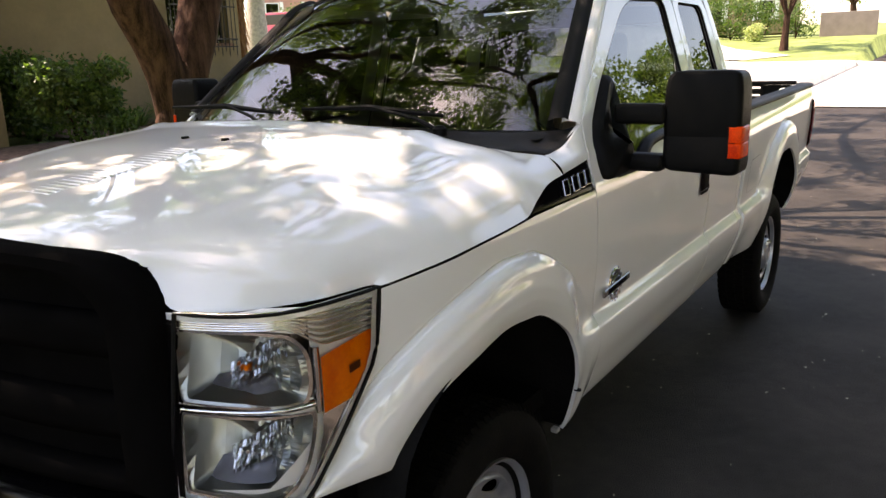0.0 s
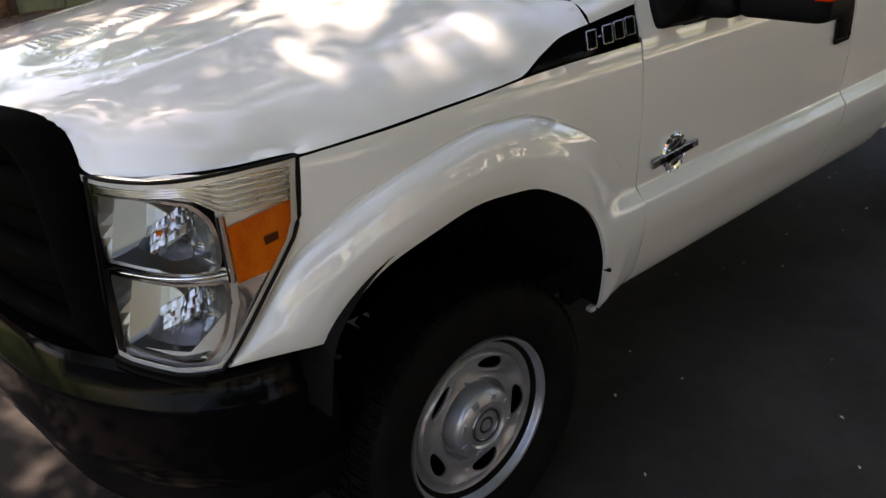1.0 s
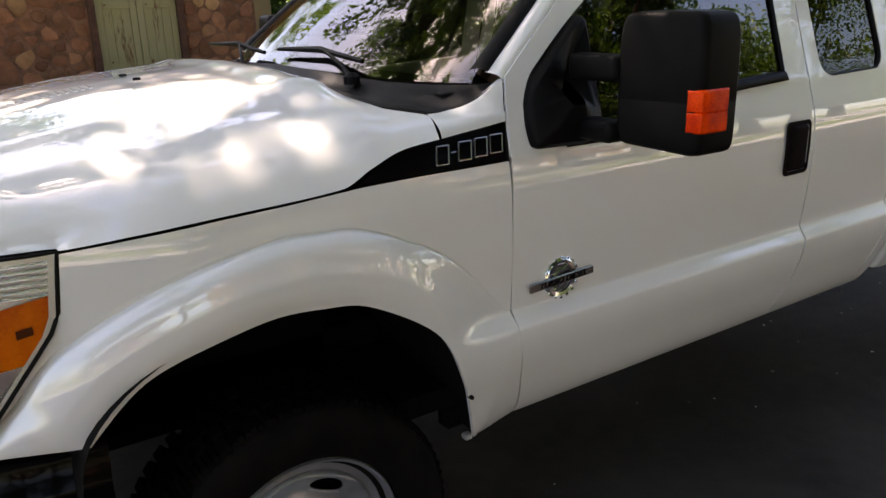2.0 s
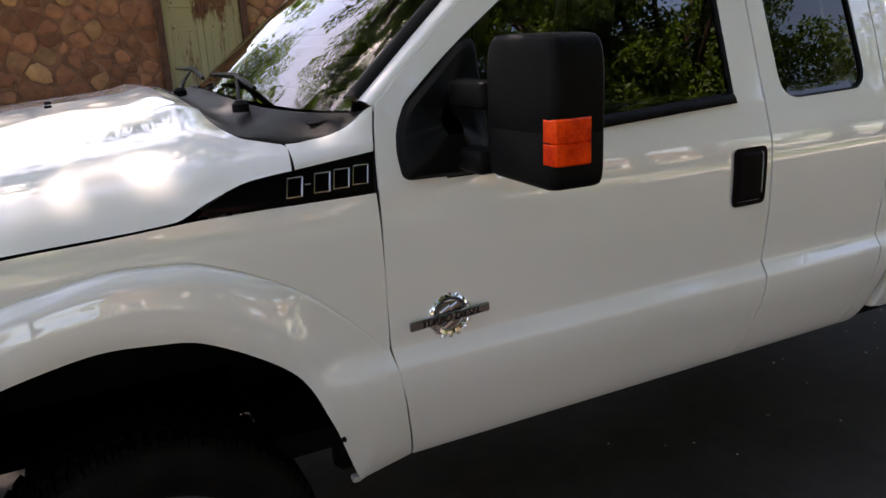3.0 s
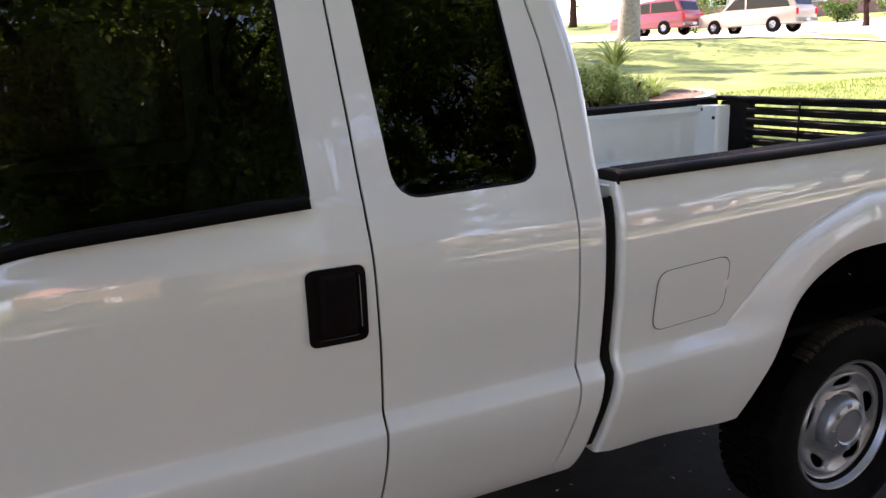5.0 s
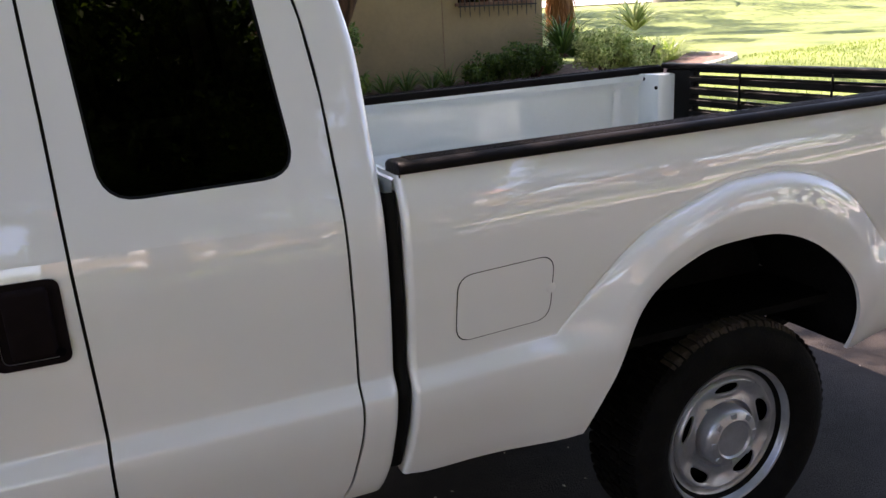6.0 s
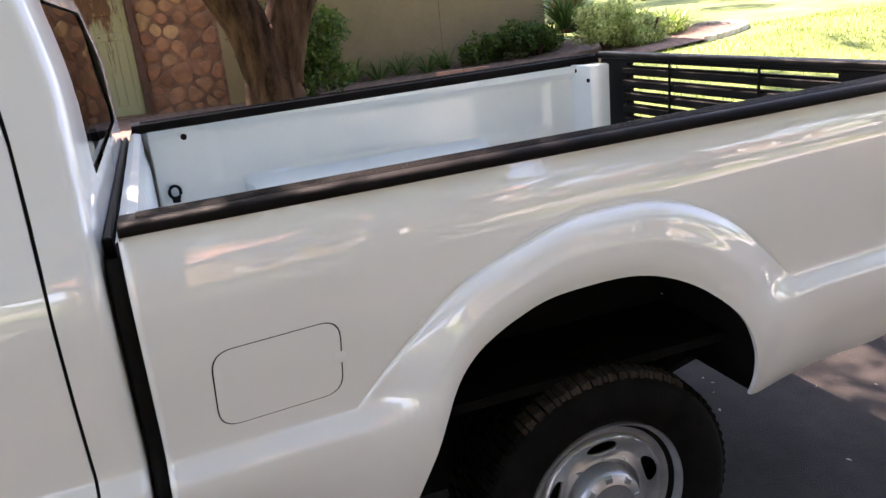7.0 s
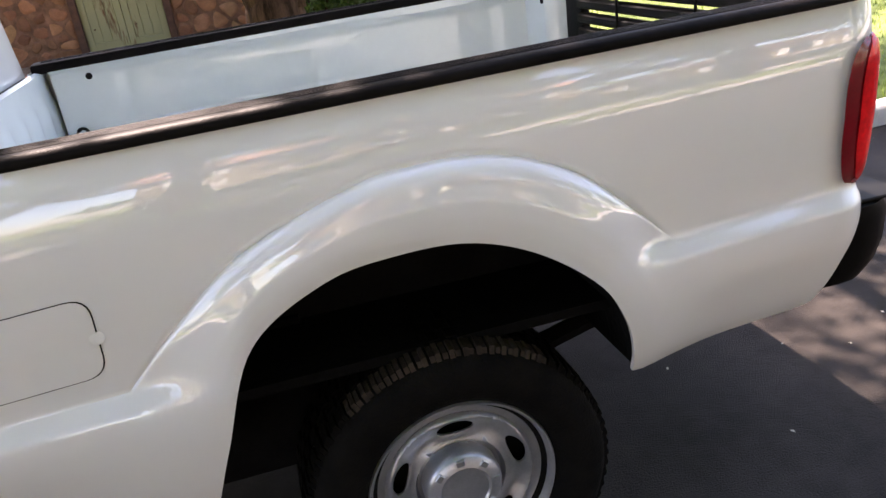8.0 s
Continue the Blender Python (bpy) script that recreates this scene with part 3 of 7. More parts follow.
def badge_glyph(strokes, x0, z0, w, h, lean, name):
    """Bright outlined characters from straight strokes in a unit box."""
    bms = []
    for a, b in strokes:
        p = [Vector((x0 + w * q[0] + lean * q[1] * h, 0, z0 + h * q[1])) for q in (a, b)]
        for v in p:
            v.y = side_y(v.x, v.z) - 0.002
        bms.append(bm_tube(p, 0.0022, 5))
    return tpart(name, bm_join(*bms), CHROME_DARK, vents[0])


BOX = (((0, 1), (1, 1)), ((1, 1), (1, 0)), ((1, 0), (0, 0)), ((0, 0), (0, 1)))
for i, (x0, w) in enumerate(((0.362, 0.034), (0.424, 0.036), (0.470, 0.036), (0.516, 0.036))):
    badge_glyph(BOX, x0, 1.297 + 0.003 * i, w, 0.040, 0.22, "badge_bar")
badge_glyph((((0, 0.5), (1, 0.5)),), 0.402, 1.300, 0.014, 0.040, 0.22, "badge_bar")

# door badge: a ring with a slanted name bar
bx, bz = 0.742, 0.946
ringpts = [Vector((bx + 0.052 * math.cos(a), -0.012, bz + 0.052 * math.sin(a))) for a in (2 * math.pi * i / 40 for i in range(40))]
b = bm_lathe([(0.056, 0.004), (0.056, -0.006), (0.050, -0.010), (0.041, -0.008), (0.039, 0.004)], 40)
teeth = [bm_move(bm_box(-0.005, 0.005, -0.010, 0.002, 0.052, 0.060, 0.0015, 1), Matrix.Rotation(2 * math.pi * i / 16, 4, "Y")) for i in range(16)]
badge = tpart("engine_badge", bm_move(bm_join(b, *teeth), Matrix.Translation((bx, side_y(bx, bz), bz))), CHROME, front_doors[0], "chrome round engine badge")
b = bm_lathe([(0.040, -0.002), (0.0, -0.002)], 32)
tpart("badge_centre", bm_move(b, Matrix.Translation((bx, side_y(bx, bz) - 0.001, bz))), CHROME_DARK, badge)
for dx, dz, ln in ((-0.012, 0.016, 0.03), (0.010, 0.022, 0.03), (-0.004, -0.022, 0.04)):
    tpart("badge_fin", bm_move(bm_box(-ln / 2, ln / 2, -0.009, -0.002, -0.005, 0.005, 0.002, 1), Matrix.Translation((bx + dx, side_y(bx, bz), bz + dz)) @ Matrix.Rotation(radians(-30), 4, "Y")), CHROME, badge)
bar = bm_move(bm_box(-0.112, 0.112, -0.018, -0.008, -0.012, 0.012, 0.003, 1), Matrix.Translation((bx - 0.002, side_y(bx, bz), bz - 0.002)) @ Matrix.Rotation(radians(-3), 4, "Y"))
tpart("name_bar", bar, CHROME_DARK, badge)


def words(text, size, m, material, parent, name, extrude=0.0015):
    """Raised writing in the built-in font, as a mesh."""
    cu = bpy.data.curves.new(name, "FONT")
    cu.body, cu.size, cu.extrude, cu.align_x, cu.align_y = text, size, extrude, "CENTER", "CENTER"
    cu.shear = 0.25
    tmp = bpy.data.objects.new(name, cu)
    scene.collection.objects.link(tmp)
    bpy.context.view_layer.update()
    me = bpy.data.meshes.new_from_object(tmp.evaluated_get(bpy.context.evaluated_depsgraph_get()))
    bpy.data.objects.remove(tmp)
    me.transform(INV @ m)
    me.materials.append(material)
    ob = new(name, me)
    ob.parent = parent
    return ob


words("TURBO DIESEL", 0.0255, Matrix.Translation((bx - 0.002, side_y(bx, bz) - 0.0185, bz - 0.002)) @ Matrix.Rotation(radians(-3), 4, "Y") @ Matrix.Rotation(radians(90), 4, "X"), BLACK_GLOSS, badge, "badge_lettering")

# door handle cup
hx0, hx1, hz0, hz1 = 1.684, 1.822, 1.083, 1.258
cup = rounded([(hx0, hz0), (hx1, hz0), (hx1, hz1), (hx0, hz1)], 0.022)
inner = rounded([(hx0 + 0.016, hz0 + 0.014), (hx1 - 0.014, hz0 + 0.014), (hx1 - 0.014, hz1 - 0.014), (hx0 + 0.016, hz1 - 0.014)], 0.016)
cup_bm = bm_join(ring(cup, inner, (1.757, 1.17), on_side(-0.005)), ring(cup, [(Vector(p) - Vector((1.757, 1.17))) * 0.998 + Vector((1.757, 1.17)) for p in cup], (1.757, 1.17), on_side(), 1), pane(inner, on_side(-0.0015), 3))
GRIP = mat("handle_plastic", (0.010, 0.0070, 0.0075), 0.6, spec=0.02, vary=0.2, scale=30, bump=0.1, bump_scale=500)
both("door_handle", cup_bm, GRIP, "black plastic pull handle", parents=front_doors)
both("handle_grip", bm_box(1.715, 1.800, side_y(1.75, 1.17) - 0.012, side_y(1.75, 1.17) + 0.012, 1.100, 1.245, 0.012, 3), GRIP, parents=front_doors)
both("door_lock", bm_move(bm_lathe([(0.009, 0.0), (0.009, -0.004), (0.0, -0.004)], 16), Matrix.Translation((1.803, side_y(1.8, 1.11) - 0.006, 1.108))), BLACK_GLOSS, parents=front_doors)

# bed sides
bed_front = table([(0.56, 2.528), (0.70, 2.543), (0.881, 2.553), (1.10, 2.556), (1.37, 2.557)])
bot = curve(flat([(2.530, 0.575), (2.60, 0.563), (2.95, 0.560), (3.045, 0.563)]), 12)[:-1] + curve(flat([(3.045, 0.563), (3.10, 0.72), (3.195, 0.948), (3.36, 1.052), (3.51, 1.076), (3.667, 1.068), (3.815, 1.008), (3.953, 0.897), (4.018, 0.785), (4.048, 0.69), (4.062, 0.600)]), NB) + curve(flat([(4.060, 0.600), (4.09, 0.594), (4.20, 0.600), (4.40, 0.614), (4.56, 0.626), (4.600, 0.640)]), 16)[1:]
mid = curve(flat([(2.553, 0.881), (2.70, 0.885), (2.90, 0.893), (2.945, 0.895)]), 12)[:-1] + curve(flat([(2.945, 0.895), (2.985, 0.935), (3.06, 1.01), (3.218, 1.137), (3.465, 1.228), (3.57, 1.241), (3.68, 1.242), (3.812, 1.213), (3.945, 1.143), (4.072, 1.03), (4.163, 0.938), (4.185, 0.930)]), NB) + curve(flat([(4.185, 0.930), (4.31, 0.940), (4.70, 0.962)]), 16)[1:]
tp = curve(flat([(2.557, 1.366), (2.90, 1.371)]), 12, False)[:-1] + curve(flat([(2.90, 1.371), (4.20, 1.397)]), NB, False) + curve(flat([(4.20, 1.397), (4.676, 1.408)]), 16, False)[1:]
wts = [0.0] * 5 + [0.05, 0.14, 0.28, 0.46, 0.65, 0.83, 0.95] + [1.0] * (NB + 1) + [0.92, 0.78, 0.62, 0.46, 0.32, 0.20, 0.10, 0.04] + [0.0] * 8


def wrap_bed(x):
    r = 0.09
    d = max(0.0, x - (4.70 - r))
    return r - math.sqrt(max(0.0, r * r - d * d))


fades = [0.6] * 12 + [0.6 * sm(7, 0, i) for i in range(10)] + [0.0] * (NB - 19) + [0.9 * sm(0, 9, i) for i in range(10)] + [0.9] * 16
bb = side_panel(bot, mid, tp, wts, wrap_bed, fades)
bed_sides = both("bed_side", bb, PAINT)
rows = [[Vector((bed_front(z) - 0.016 * math.sin(q) + 0.0008, side_y(2.56, z) + 0.016 - 0.016 * math.cos(q) + dy, z)) for z in z_levels(0.574, 1.364, 36)] for q, dy in [(radians(15 * i), 0.0) for i in range(7)] + [(radians(90), 0.05), (radians(90), 0.13)]]
both("bed_front_edge", bm_grid(rows), PAINT)
# black sheets stand in for the shade between cab and bed
both("bed_gap_seal", bm_grid([[Vector((bed_front(z) - dx, side_y(2.55, z) + dy, z)) for z in z_levels(0.60, 1.325, 24)] for dx, dy in ((0.0155, 0.10), (0.0165, 0.036), (0.020, 0.026), (0.030, 0.024), (0.046, 0.028), (0.05, 0.10))]), SEAL)
tpart("gap_filler", bm_box(2.508, 2.526, 0.11, 2 * YC - 0.11, 0.62, 1.350, 0.004, 1), SEAL)
# fuel door: a thin dark groove round a flush lid
fuel = rounded([(2.655, 0.935), (2.920, 0.949), (2.931, 1.122), (2.663, 1.108)], 0.044)
fc = sum((Vector(p) for p in fuel), Vector((0, 0))) / len(fuel)
fin = [fc + (Vector(p) - fc) * 0.986 for p in fuel]
fout = [fc + (Vector(p) - fc) * 1.008 for p in fuel]
tpart("fuel_door_gap", ring(fout, fin, fc, on_side(-0.0012), 1), SEAL, bed_sides[0])
tpart("fuel_door", pane(fin, lambda x, z: Vector((x, side_y(x, z) - 0.002, z)), 8), PAINT, bed_sides[0])
tpart("finger_notch", bm_move(bm_lathe([(0.016, -0.001), (0.012, -0.003), (0.0, -0.004)], 16), Matrix.Translation((2.921, side_y(2.92, 1.03), 1.035))), PAINT, bed_sides[0])
# rail caps, inner walls, floor, front wall
rail_z = table([(2.5, 1.361), (4.75, 1.405)])
rows = []
for x in [2.546, 2.550] + [lerp(2.57, 4.64, i / 20) for i in range(21)] + [4.664, 4.672]:
    s = 0.85 if x in (2.546, 4.672) else 1.0
    z = rail_z(x) - 0.004
    y0 = side_y(x, 1.36) + wrap_bed(x)
    rows.append([Vector((x, y0 + 0.006, z + 0.007)), Vector((x, y0 - 0.004 * s, z + 0.0075)), Vector((x, y0 - 0.008 * s, z + 0.014)), Vector((x, y0 - 0.004, z + 0.026 * s)), Vector((x, y0 + 0.006, z + 0.032 * s)), Vector((x, y0 + 0.016, z + 0.034 * s)), Vector((x, y0 + 0.080, z + 0.034 * s)), Vector((x, y0 + 0.092, z + 0.030 * s)), Vector((x, y0 + 0.098, z + 0.020)), Vector((x, y0 + 0.098, z - 0.004 * s)), Vector((x, y0 + 0.090, z - 0.006 * s))])
rows.insert(0, [Vector((p.x, p.y, rail_z(2.546) - 0.004)) for p in rows[0]])
RAIL = mat("rail_cap_plastic", (0.0075, 0.0062, 0.0058), 0.48, spec=0.06, vary=0.4, scale=6, bump=0.12, bump_scale=70, rough_vary=0.08)
rail_caps = both("rail_cap", bm_grid(rows), RAIL, "black ribbed plastic bed rail cap")
for k in range(5):
    y = 0.022 + 0.0125 * k
    both("rail_rib", bm_grid([[Vector((x, side_y(x, 1.36) + wrap_bed(x) + y + dy, rail_z(x) + 0.030 + dz)) for x in [lerp(2.58, 4.655, i / 12) for i in range(13)]] for dy, dz in ((0.0, -0.001), (0.002, 0.0022), (0.005, 0.0022), (0.007, -0.001))]), RAIL, parents=rail_caps)
INW = 0.098
rows = []
for x in [lerp(2.60, 4.66, i / 90) for i in range(91)]:
    col = []
    for z in z_levels(0.80, rail_z(x) - 0.005, 40):
        hump = 0.335 * sm(2.94, 2.985, x) * sm(4.06, 4.015, x) * sm(1.115, 1.085, z)
        bead = 0.010 * sm(1.10, 1.13, z) * sm(1.345, 1.32, z) * (1 if 2.83 < x < 4.40 else 0)
        y = INW + hump + 0.03 * sm(0.02, 0.0, 1.36 - z) - bead
        col.append(Vector((x, y, z)))
    rows.append(col)
bm = bm_grid(rows)
bmesh.ops.recalc_face_normals(bm, faces=bm.faces[:])
inner_walls = both("bed_inner_wall", bm, PAINT_BED_SHADE)
for x, z in ((2.735, 1.318), (4.505, 1.364)):
    for k, o in enumerate(inner_walls):
        y = INW + 0.0015 if k == 0 else 2 * YC - INW - 0.0015
        tpart("stake_hole", bm_move(bm_lathe([(0.013, 0.0), (0.011, 0.0), (0.0, 0.001)], 18), Matrix.Translation((x, y, z))), SEAL, o)
post_plan = [(4.530, INW), (4.546, INW + 0.042), (4.566, INW + 0.075), (4.572, INW + 0.108), (4.590, INW + 0.120), (4.668, INW + 0.122)]
post_rows = [[Vector((x, y, z)) for x, y in post_plan] for z in (0.80, 1.0, 1.2, 1.392)] + [[Vector((x + 0.01, y - 0.03 * (i > 0), 1.398)) for i, (x, y) in enumerate(post_plan)]]
post_bm = bm_grid(post_rows)
bmesh.ops.recalc_face_normals(post_bm, faces=post_bm.faces[:])
bed_posts = both("bed_post", post_bm, PAINT_BED_SHADE)
for x, y, z in ((4.541, INW + 0.028, 1.372), (4.571, INW + 0.094, 1.327)):
    both("post_hole", bm_move(bm_lathe([(0.010, 0.0), (0.0, 0.0)], 14), Matrix.Translation((x - 0.004, y + 0.003, z)) @ Matrix.Rotation(radians(60), 4, "Z")), SEAL, parents=bed_posts)
bed_floor = tpart("bed_floor", bm_box(2.57, 4.70, 0.43, 2 * YC - 0.43, 0.785, 0.80), PAINT_BED_SHADE)
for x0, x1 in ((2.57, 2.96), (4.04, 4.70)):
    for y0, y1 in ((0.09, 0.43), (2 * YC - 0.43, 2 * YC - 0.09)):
        tpart("floor_side", bm_box(x0, x1, y0, y1, 0.785, 0.80), PAINT_BED_SHADE, bed_floor)
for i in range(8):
    tpart("floor_rib", bm_box(2.58, 4.69, 0.46 + 0.13 * i, 0.52 + 0.13 * i, 0.80, 0.815, 0.006, 1), PAINT_BED_SHADE, bed_floor)
tpart("bed_underside", bm_box(2.56, 4.69, 0.10, 2 * YC - 0.10, 0.755, 0.781), UNDER)
rows = []
for i in range(61):
    y = lerp(0.05, 2 * YC - 0.05, i / 60)
    rib = 0.012 * (0.5 + 0.5 * math.cos(2 * math.pi * i / 6)) ** 2
    rows.append([Vector((2.575 + (rib if 0.86 < z < 1.26 else 0.0), y, z)) for z in z_levels(0.70, 1.355, 16)] + [Vector((2.555, y, 1.362)), Vector((2.535, y, 1.350)), Vector((2.532, y, 0.70))])
bm = bm_grid(rows)
bmesh.ops.recalc_face_normals(bm, faces=bm.faces[:])
tpart("bed_front_wall", bm, PAINT_BED_SHADE)
for k, (x, y) in enumerate(((2.66, 2 * YC - 0.13), (2.66, 0.13))):
    ringpts = [(x + 0.022 * math.cos(a), y, 1.105 + 0.026 * math.sin(a)) for a in (2 * math.pi * i / 16 for i in range(17))]
    tie = tpart("tie_down", bm_tube(ringpts, 0.007, 6, False), SEAL)
    tpart("tie_base", bm_box(x - 0.016, x + 0.016, y - 0.012, y + 0.022, 1.062, 1.084, 0.004, 1), SEAL, tie)
# louvred tailgate
gate_x = 4.685
tailgate = tpart("tailgate", bm_box(gate_x - 0.035, gate_x + 0.03, 0.12, 2 * YC - 0.12, 1.418, 1.446, 0.010, 3), BLACK, label="black louvred tailgate with horizontal slats")
for y0, y1 in ((0.150, 0.365), (2 * YC - 0.365, 2 * YC - 0.150)):
    tpart("side_column", bm_box(gate_x - 0.02, gate_x + 0.02, y0, y1, 0.83, 1.416, 0.006, 2), BLACK, tailgate)
for k in range(9):
    z = 1.425 - 0.056 * k
    sl = bm_grid([[Vector((gate_x + dx, y, z + dz)) for y in (0.345, 0.6, YC, 1.3, 2 * YC - 0.345)] for dx, dz in ((-0.020, -0.020), (-0.029, -0.010), (-0.029, 0.010), (-0.018, 0.020), (-0.004, 0.022), (0.014, 0.011), (0.019, -0.015), (0.008, -0.021), (-0.020, -0.020))])
    bmesh.ops.recalc_face_normals(sl, faces=sl.faces[:])
    tpart("slat", sl, BLACK, tailgate)
for y in (0.692, 1.202):
    tpart("slat_brace", bm_box(gate_x - 0.036, gate_x - 0.026, y - 0.004, y + 0.004, 0.86, 1.42, 0.002, 1), BLACK, tailgate)

# tail lamps
lamp_left = table([(0.972, 4.656), (0.978, 4.626), (0.990, 4.606), (1.010, 4.594), (1.05, 4.584), (1.12, 4.578), (1.20, 4.577), (1.27, 4.586), (1.305, 4.604), (1.326, 4.640)])


def lamp_band(u0, u1, steps, lift):
    """The lens from its front edge (u = 0) round the corner of the bed (u = 1), between two shares of its width."""
    rows = []
    for i in range(25):
        z = lerp(0.973, 1.325, i / 24)
        e = math.sqrt(max(0.0, 1 - abs(2 * i / 24 - 1) ** 7))
        x0, y0 = lamp_left(z), side_y(4.62, z)
        plan = curve([(x0, y0 + wrap_bed(min(x0, 4.69)) - 0.002, 0), (max(x0 + 0.012, 4.650), y0 + 0.012, 0), (max(x0 + 0.018, 4.684), y0 + 0.036, 0), (4.703, y0 + 0.085, 0), (4.708, y0 + 0.17, 0)], 24)
        row = []
        for k in range(steps + 1):
            u = lerp(u0, u1, k / steps)
            p = plan[round(u * 24)] if abs(u * 24 - round(u * 24)) < 1e-6 else plan[int(u * 24)].lerp(plan[int(u * 24) + 1], u * 24 - int(u * 24))
            b = (0.006 + 0.022 * math.sin(math.pi * min(1.0, 0.12 + u * 0.9))) * e + lift
            row.append(Vector((p.x + 0.55 * b * u, p.y - b * (1 - u), z)))
        rows.append(row)
    rows = [[p + Vector((-0.008, 0.012, 0.003)) for p in rows[0]]] + rows + [[p + Vector((-0.008, 0.012, -0.003)) for p in rows[-1]]]
    bm = bm_grid(rows)
    bmesh.ops.recalc_face_normals(bm, faces=bm.faces[:])
    return bm


tail_lamps = both("tail_lamp", lamp_band(0.0, 1.0, 18, 0.0), RED_DARK, "tall red tail lamp lens with a dark red front band", smooth=60)
both("stop_lens", lamp_band(0.16, 1.0, 14, 0.003), RED_LENS, "bright red lens", smooth=60, parents=tail_lamps)
# rear bumper
plan = curve([(4.665, 0.22, 0), (4.69, 0.125, 0), (4.76, 0.085, 0), (4.86, 0.115, 0), (4.92, 0.25, 0), (4.94, 0.6, 0), (4.945, YC, 0)], 24)
plan += [Vector((p.x, 2 * YC - p.y, 0)) for p in plan[-2::-1]]
rows = []
for ins, z in ((0.22, 0.868), (0.05, 0.872), (0.012, 0.862), (0.0, 0.835), (0.004, 0.75), (0.02, 0.69), (0.05, 0.645), (0.12, 0.63)):
    rows.append([Vector((p.x - ins * (1 if p.x > 4.66 else 0.4), lerp(p.y, YC, ins * 0.45), z)) for p in plan])
bm = bm_grid(rows)
bmesh.ops.recalc_face_normals(bm, faces=bm.faces[:])
rear_bumper = tpart("rear_bumper", bm, BLACK, label="black step bumper")
for y in (0.2, 2 * YC - 0.2):
    tpart("step_pad", bm_box(4.70, 4.90, y - 0.10, y + 0.14, 0.868, 0.878, 0.003, 1), SEAL, rear_bumper)

# mirrors
def mirror_plan(grow):
    """The head seen from above: a broad front face, an outer side, an open back."""
    c = Vector((0.868, -0.245))
    return [c + (Vector(p) - c) * grow for p in rounded([(0.788, -0.138), (0.818, -0.338), (0.832, -0.350), (0.938, -0.352), (0.944, -0.346), (0.944, -0.136), (0.935, -0.128), (0.80, -0.126)], [0.03, 0.03, 0.016, 0.006, 0.006, 0.008, 0.01, 0.02], 5)]


rows = []
for z, g in ((1.306, 0.60), (1.3065, 0.86), (1.312, 0.945), (1.324, 0.985), (1.345, 1.0), (1.42, 1.0), (1.421, 0.997), (1.424, 0.997), (1.425, 1.0), (1.53, 1.0), (1.566, 0.985), (1.590, 0.955), (1.606, 0.905), (1.615, 0.82), (1.618, 0.65), (1.619, 0.4)):
    lift_z = 0.0 if z > 1.4 else 0.012
    rows.append([Vector((p.x, p.y, z + lift_z * sm(-0.25, -0.13, p.y))) for p in mirror_plan(g)])
bm = bm_grid(rows, close_u=True)
bm.verts.ensure_lookup_table()
n = len(rows[0])
bm.faces.new([bm.verts[i] for i in range(n)])
bm.faces.new([bm.verts[len(bm.verts) - n + i] for i in range(n)])
bmesh.ops.recalc_face_normals(bm, faces=bm.faces[:])
mirrors = both("side_mirror", bm, BLACK, "black plastic towing mirror with amber marker", smooth=50)
both("mirror_glass", bm_box(0.9430, 0.9449, -0.334, -0.150, 1.335, 1.594, 0.001, 1), CHROME, parents=mirrors)
both("mirror_split", bm_box(0.9430, 0.9453, -0.336, -0.148, 1.405, 1.411), BLACK, parents=mirrors)
# amber marker wrapped round the outer front corner
lens_plan = [(0.8135, -0.318), (0.818, -0.342), (0.824, -0.351), (0.836, -0.3555), (0.86, -0.356), (0.904, -0.3565)]
rows = []
for z, d in ((1.358, 0.004), (1.362, 0.0), (1.380, -0.001), (1.402, 0.0), (1.4045, 0.003), (1.407, 0.0), (1.430, -0.001), (1.450, 0.0), (1.454, 0.004)):
    rows.append([Vector((x + d * 0.6, y + d, z)) for x, y in lens_plan])
am = bm_grid(rows)
bmesh.ops.recalc_face_normals(am, faces=am.faces[:])
both("marker_lens", am, AMBER_DARK, "orange-red marker lens", parents=mirrors)
# arms, foot plate
foot = rounded([(0.640, 1.300), (0.83, 1.296), (0.875, 1.34), (0.885, 1.612), (0.848, 1.604), (0.660, 1.452), (0.634, 1.38)], [0.02, 0.05, 0.03, 0.02, 0.02, 0.05, 0.03])
c0 = sum((Vector(p) for p in foot), Vector((0, 0))) / len(foot)
rows = [[Vector((c0.x + (p.x - c0.x) * s, side_y(p.x, p.y) + d, c0.y + (p.y - c0.y) * s)) for p in foot] for s, d in ((1.0, 0.016), (1.0, -0.010), (0.97, -0.022), (0.90, -0.032), (0.6, -0.040), (0.2, -0.042))]
fp = bm_grid(rows, close_u=True)
bmesh.ops.recalc_face_normals(fp, faces=fp.faces[:])
both("mirror_foot", fp, BLACK, parents=mirrors)
both("mirror_arm", bm_box(0.775, 0.835, -0.135, 0.03, 1.458, 1.522, 0.016, 3), BLACK, parents=mirrors)
both("mirror_arm", bm_box(0.765, 0.840, -0.135, 0.03, 1.314, 1.368, 0.016, 3), BLACK, parents=mirrors)

# headlamps: the lens follows a line in plan from the grille round to the fender
lamp_plan = curve([(-0.762, 0.304, 0), (-0.738, 0.230, 0), (-0.690, 0.135, 0), (-0.640, 0.085, 0), (-0.575, 0.058, 0), (-0.50, 0.042, 0), (-0.420, 0.032, 0)], 40)


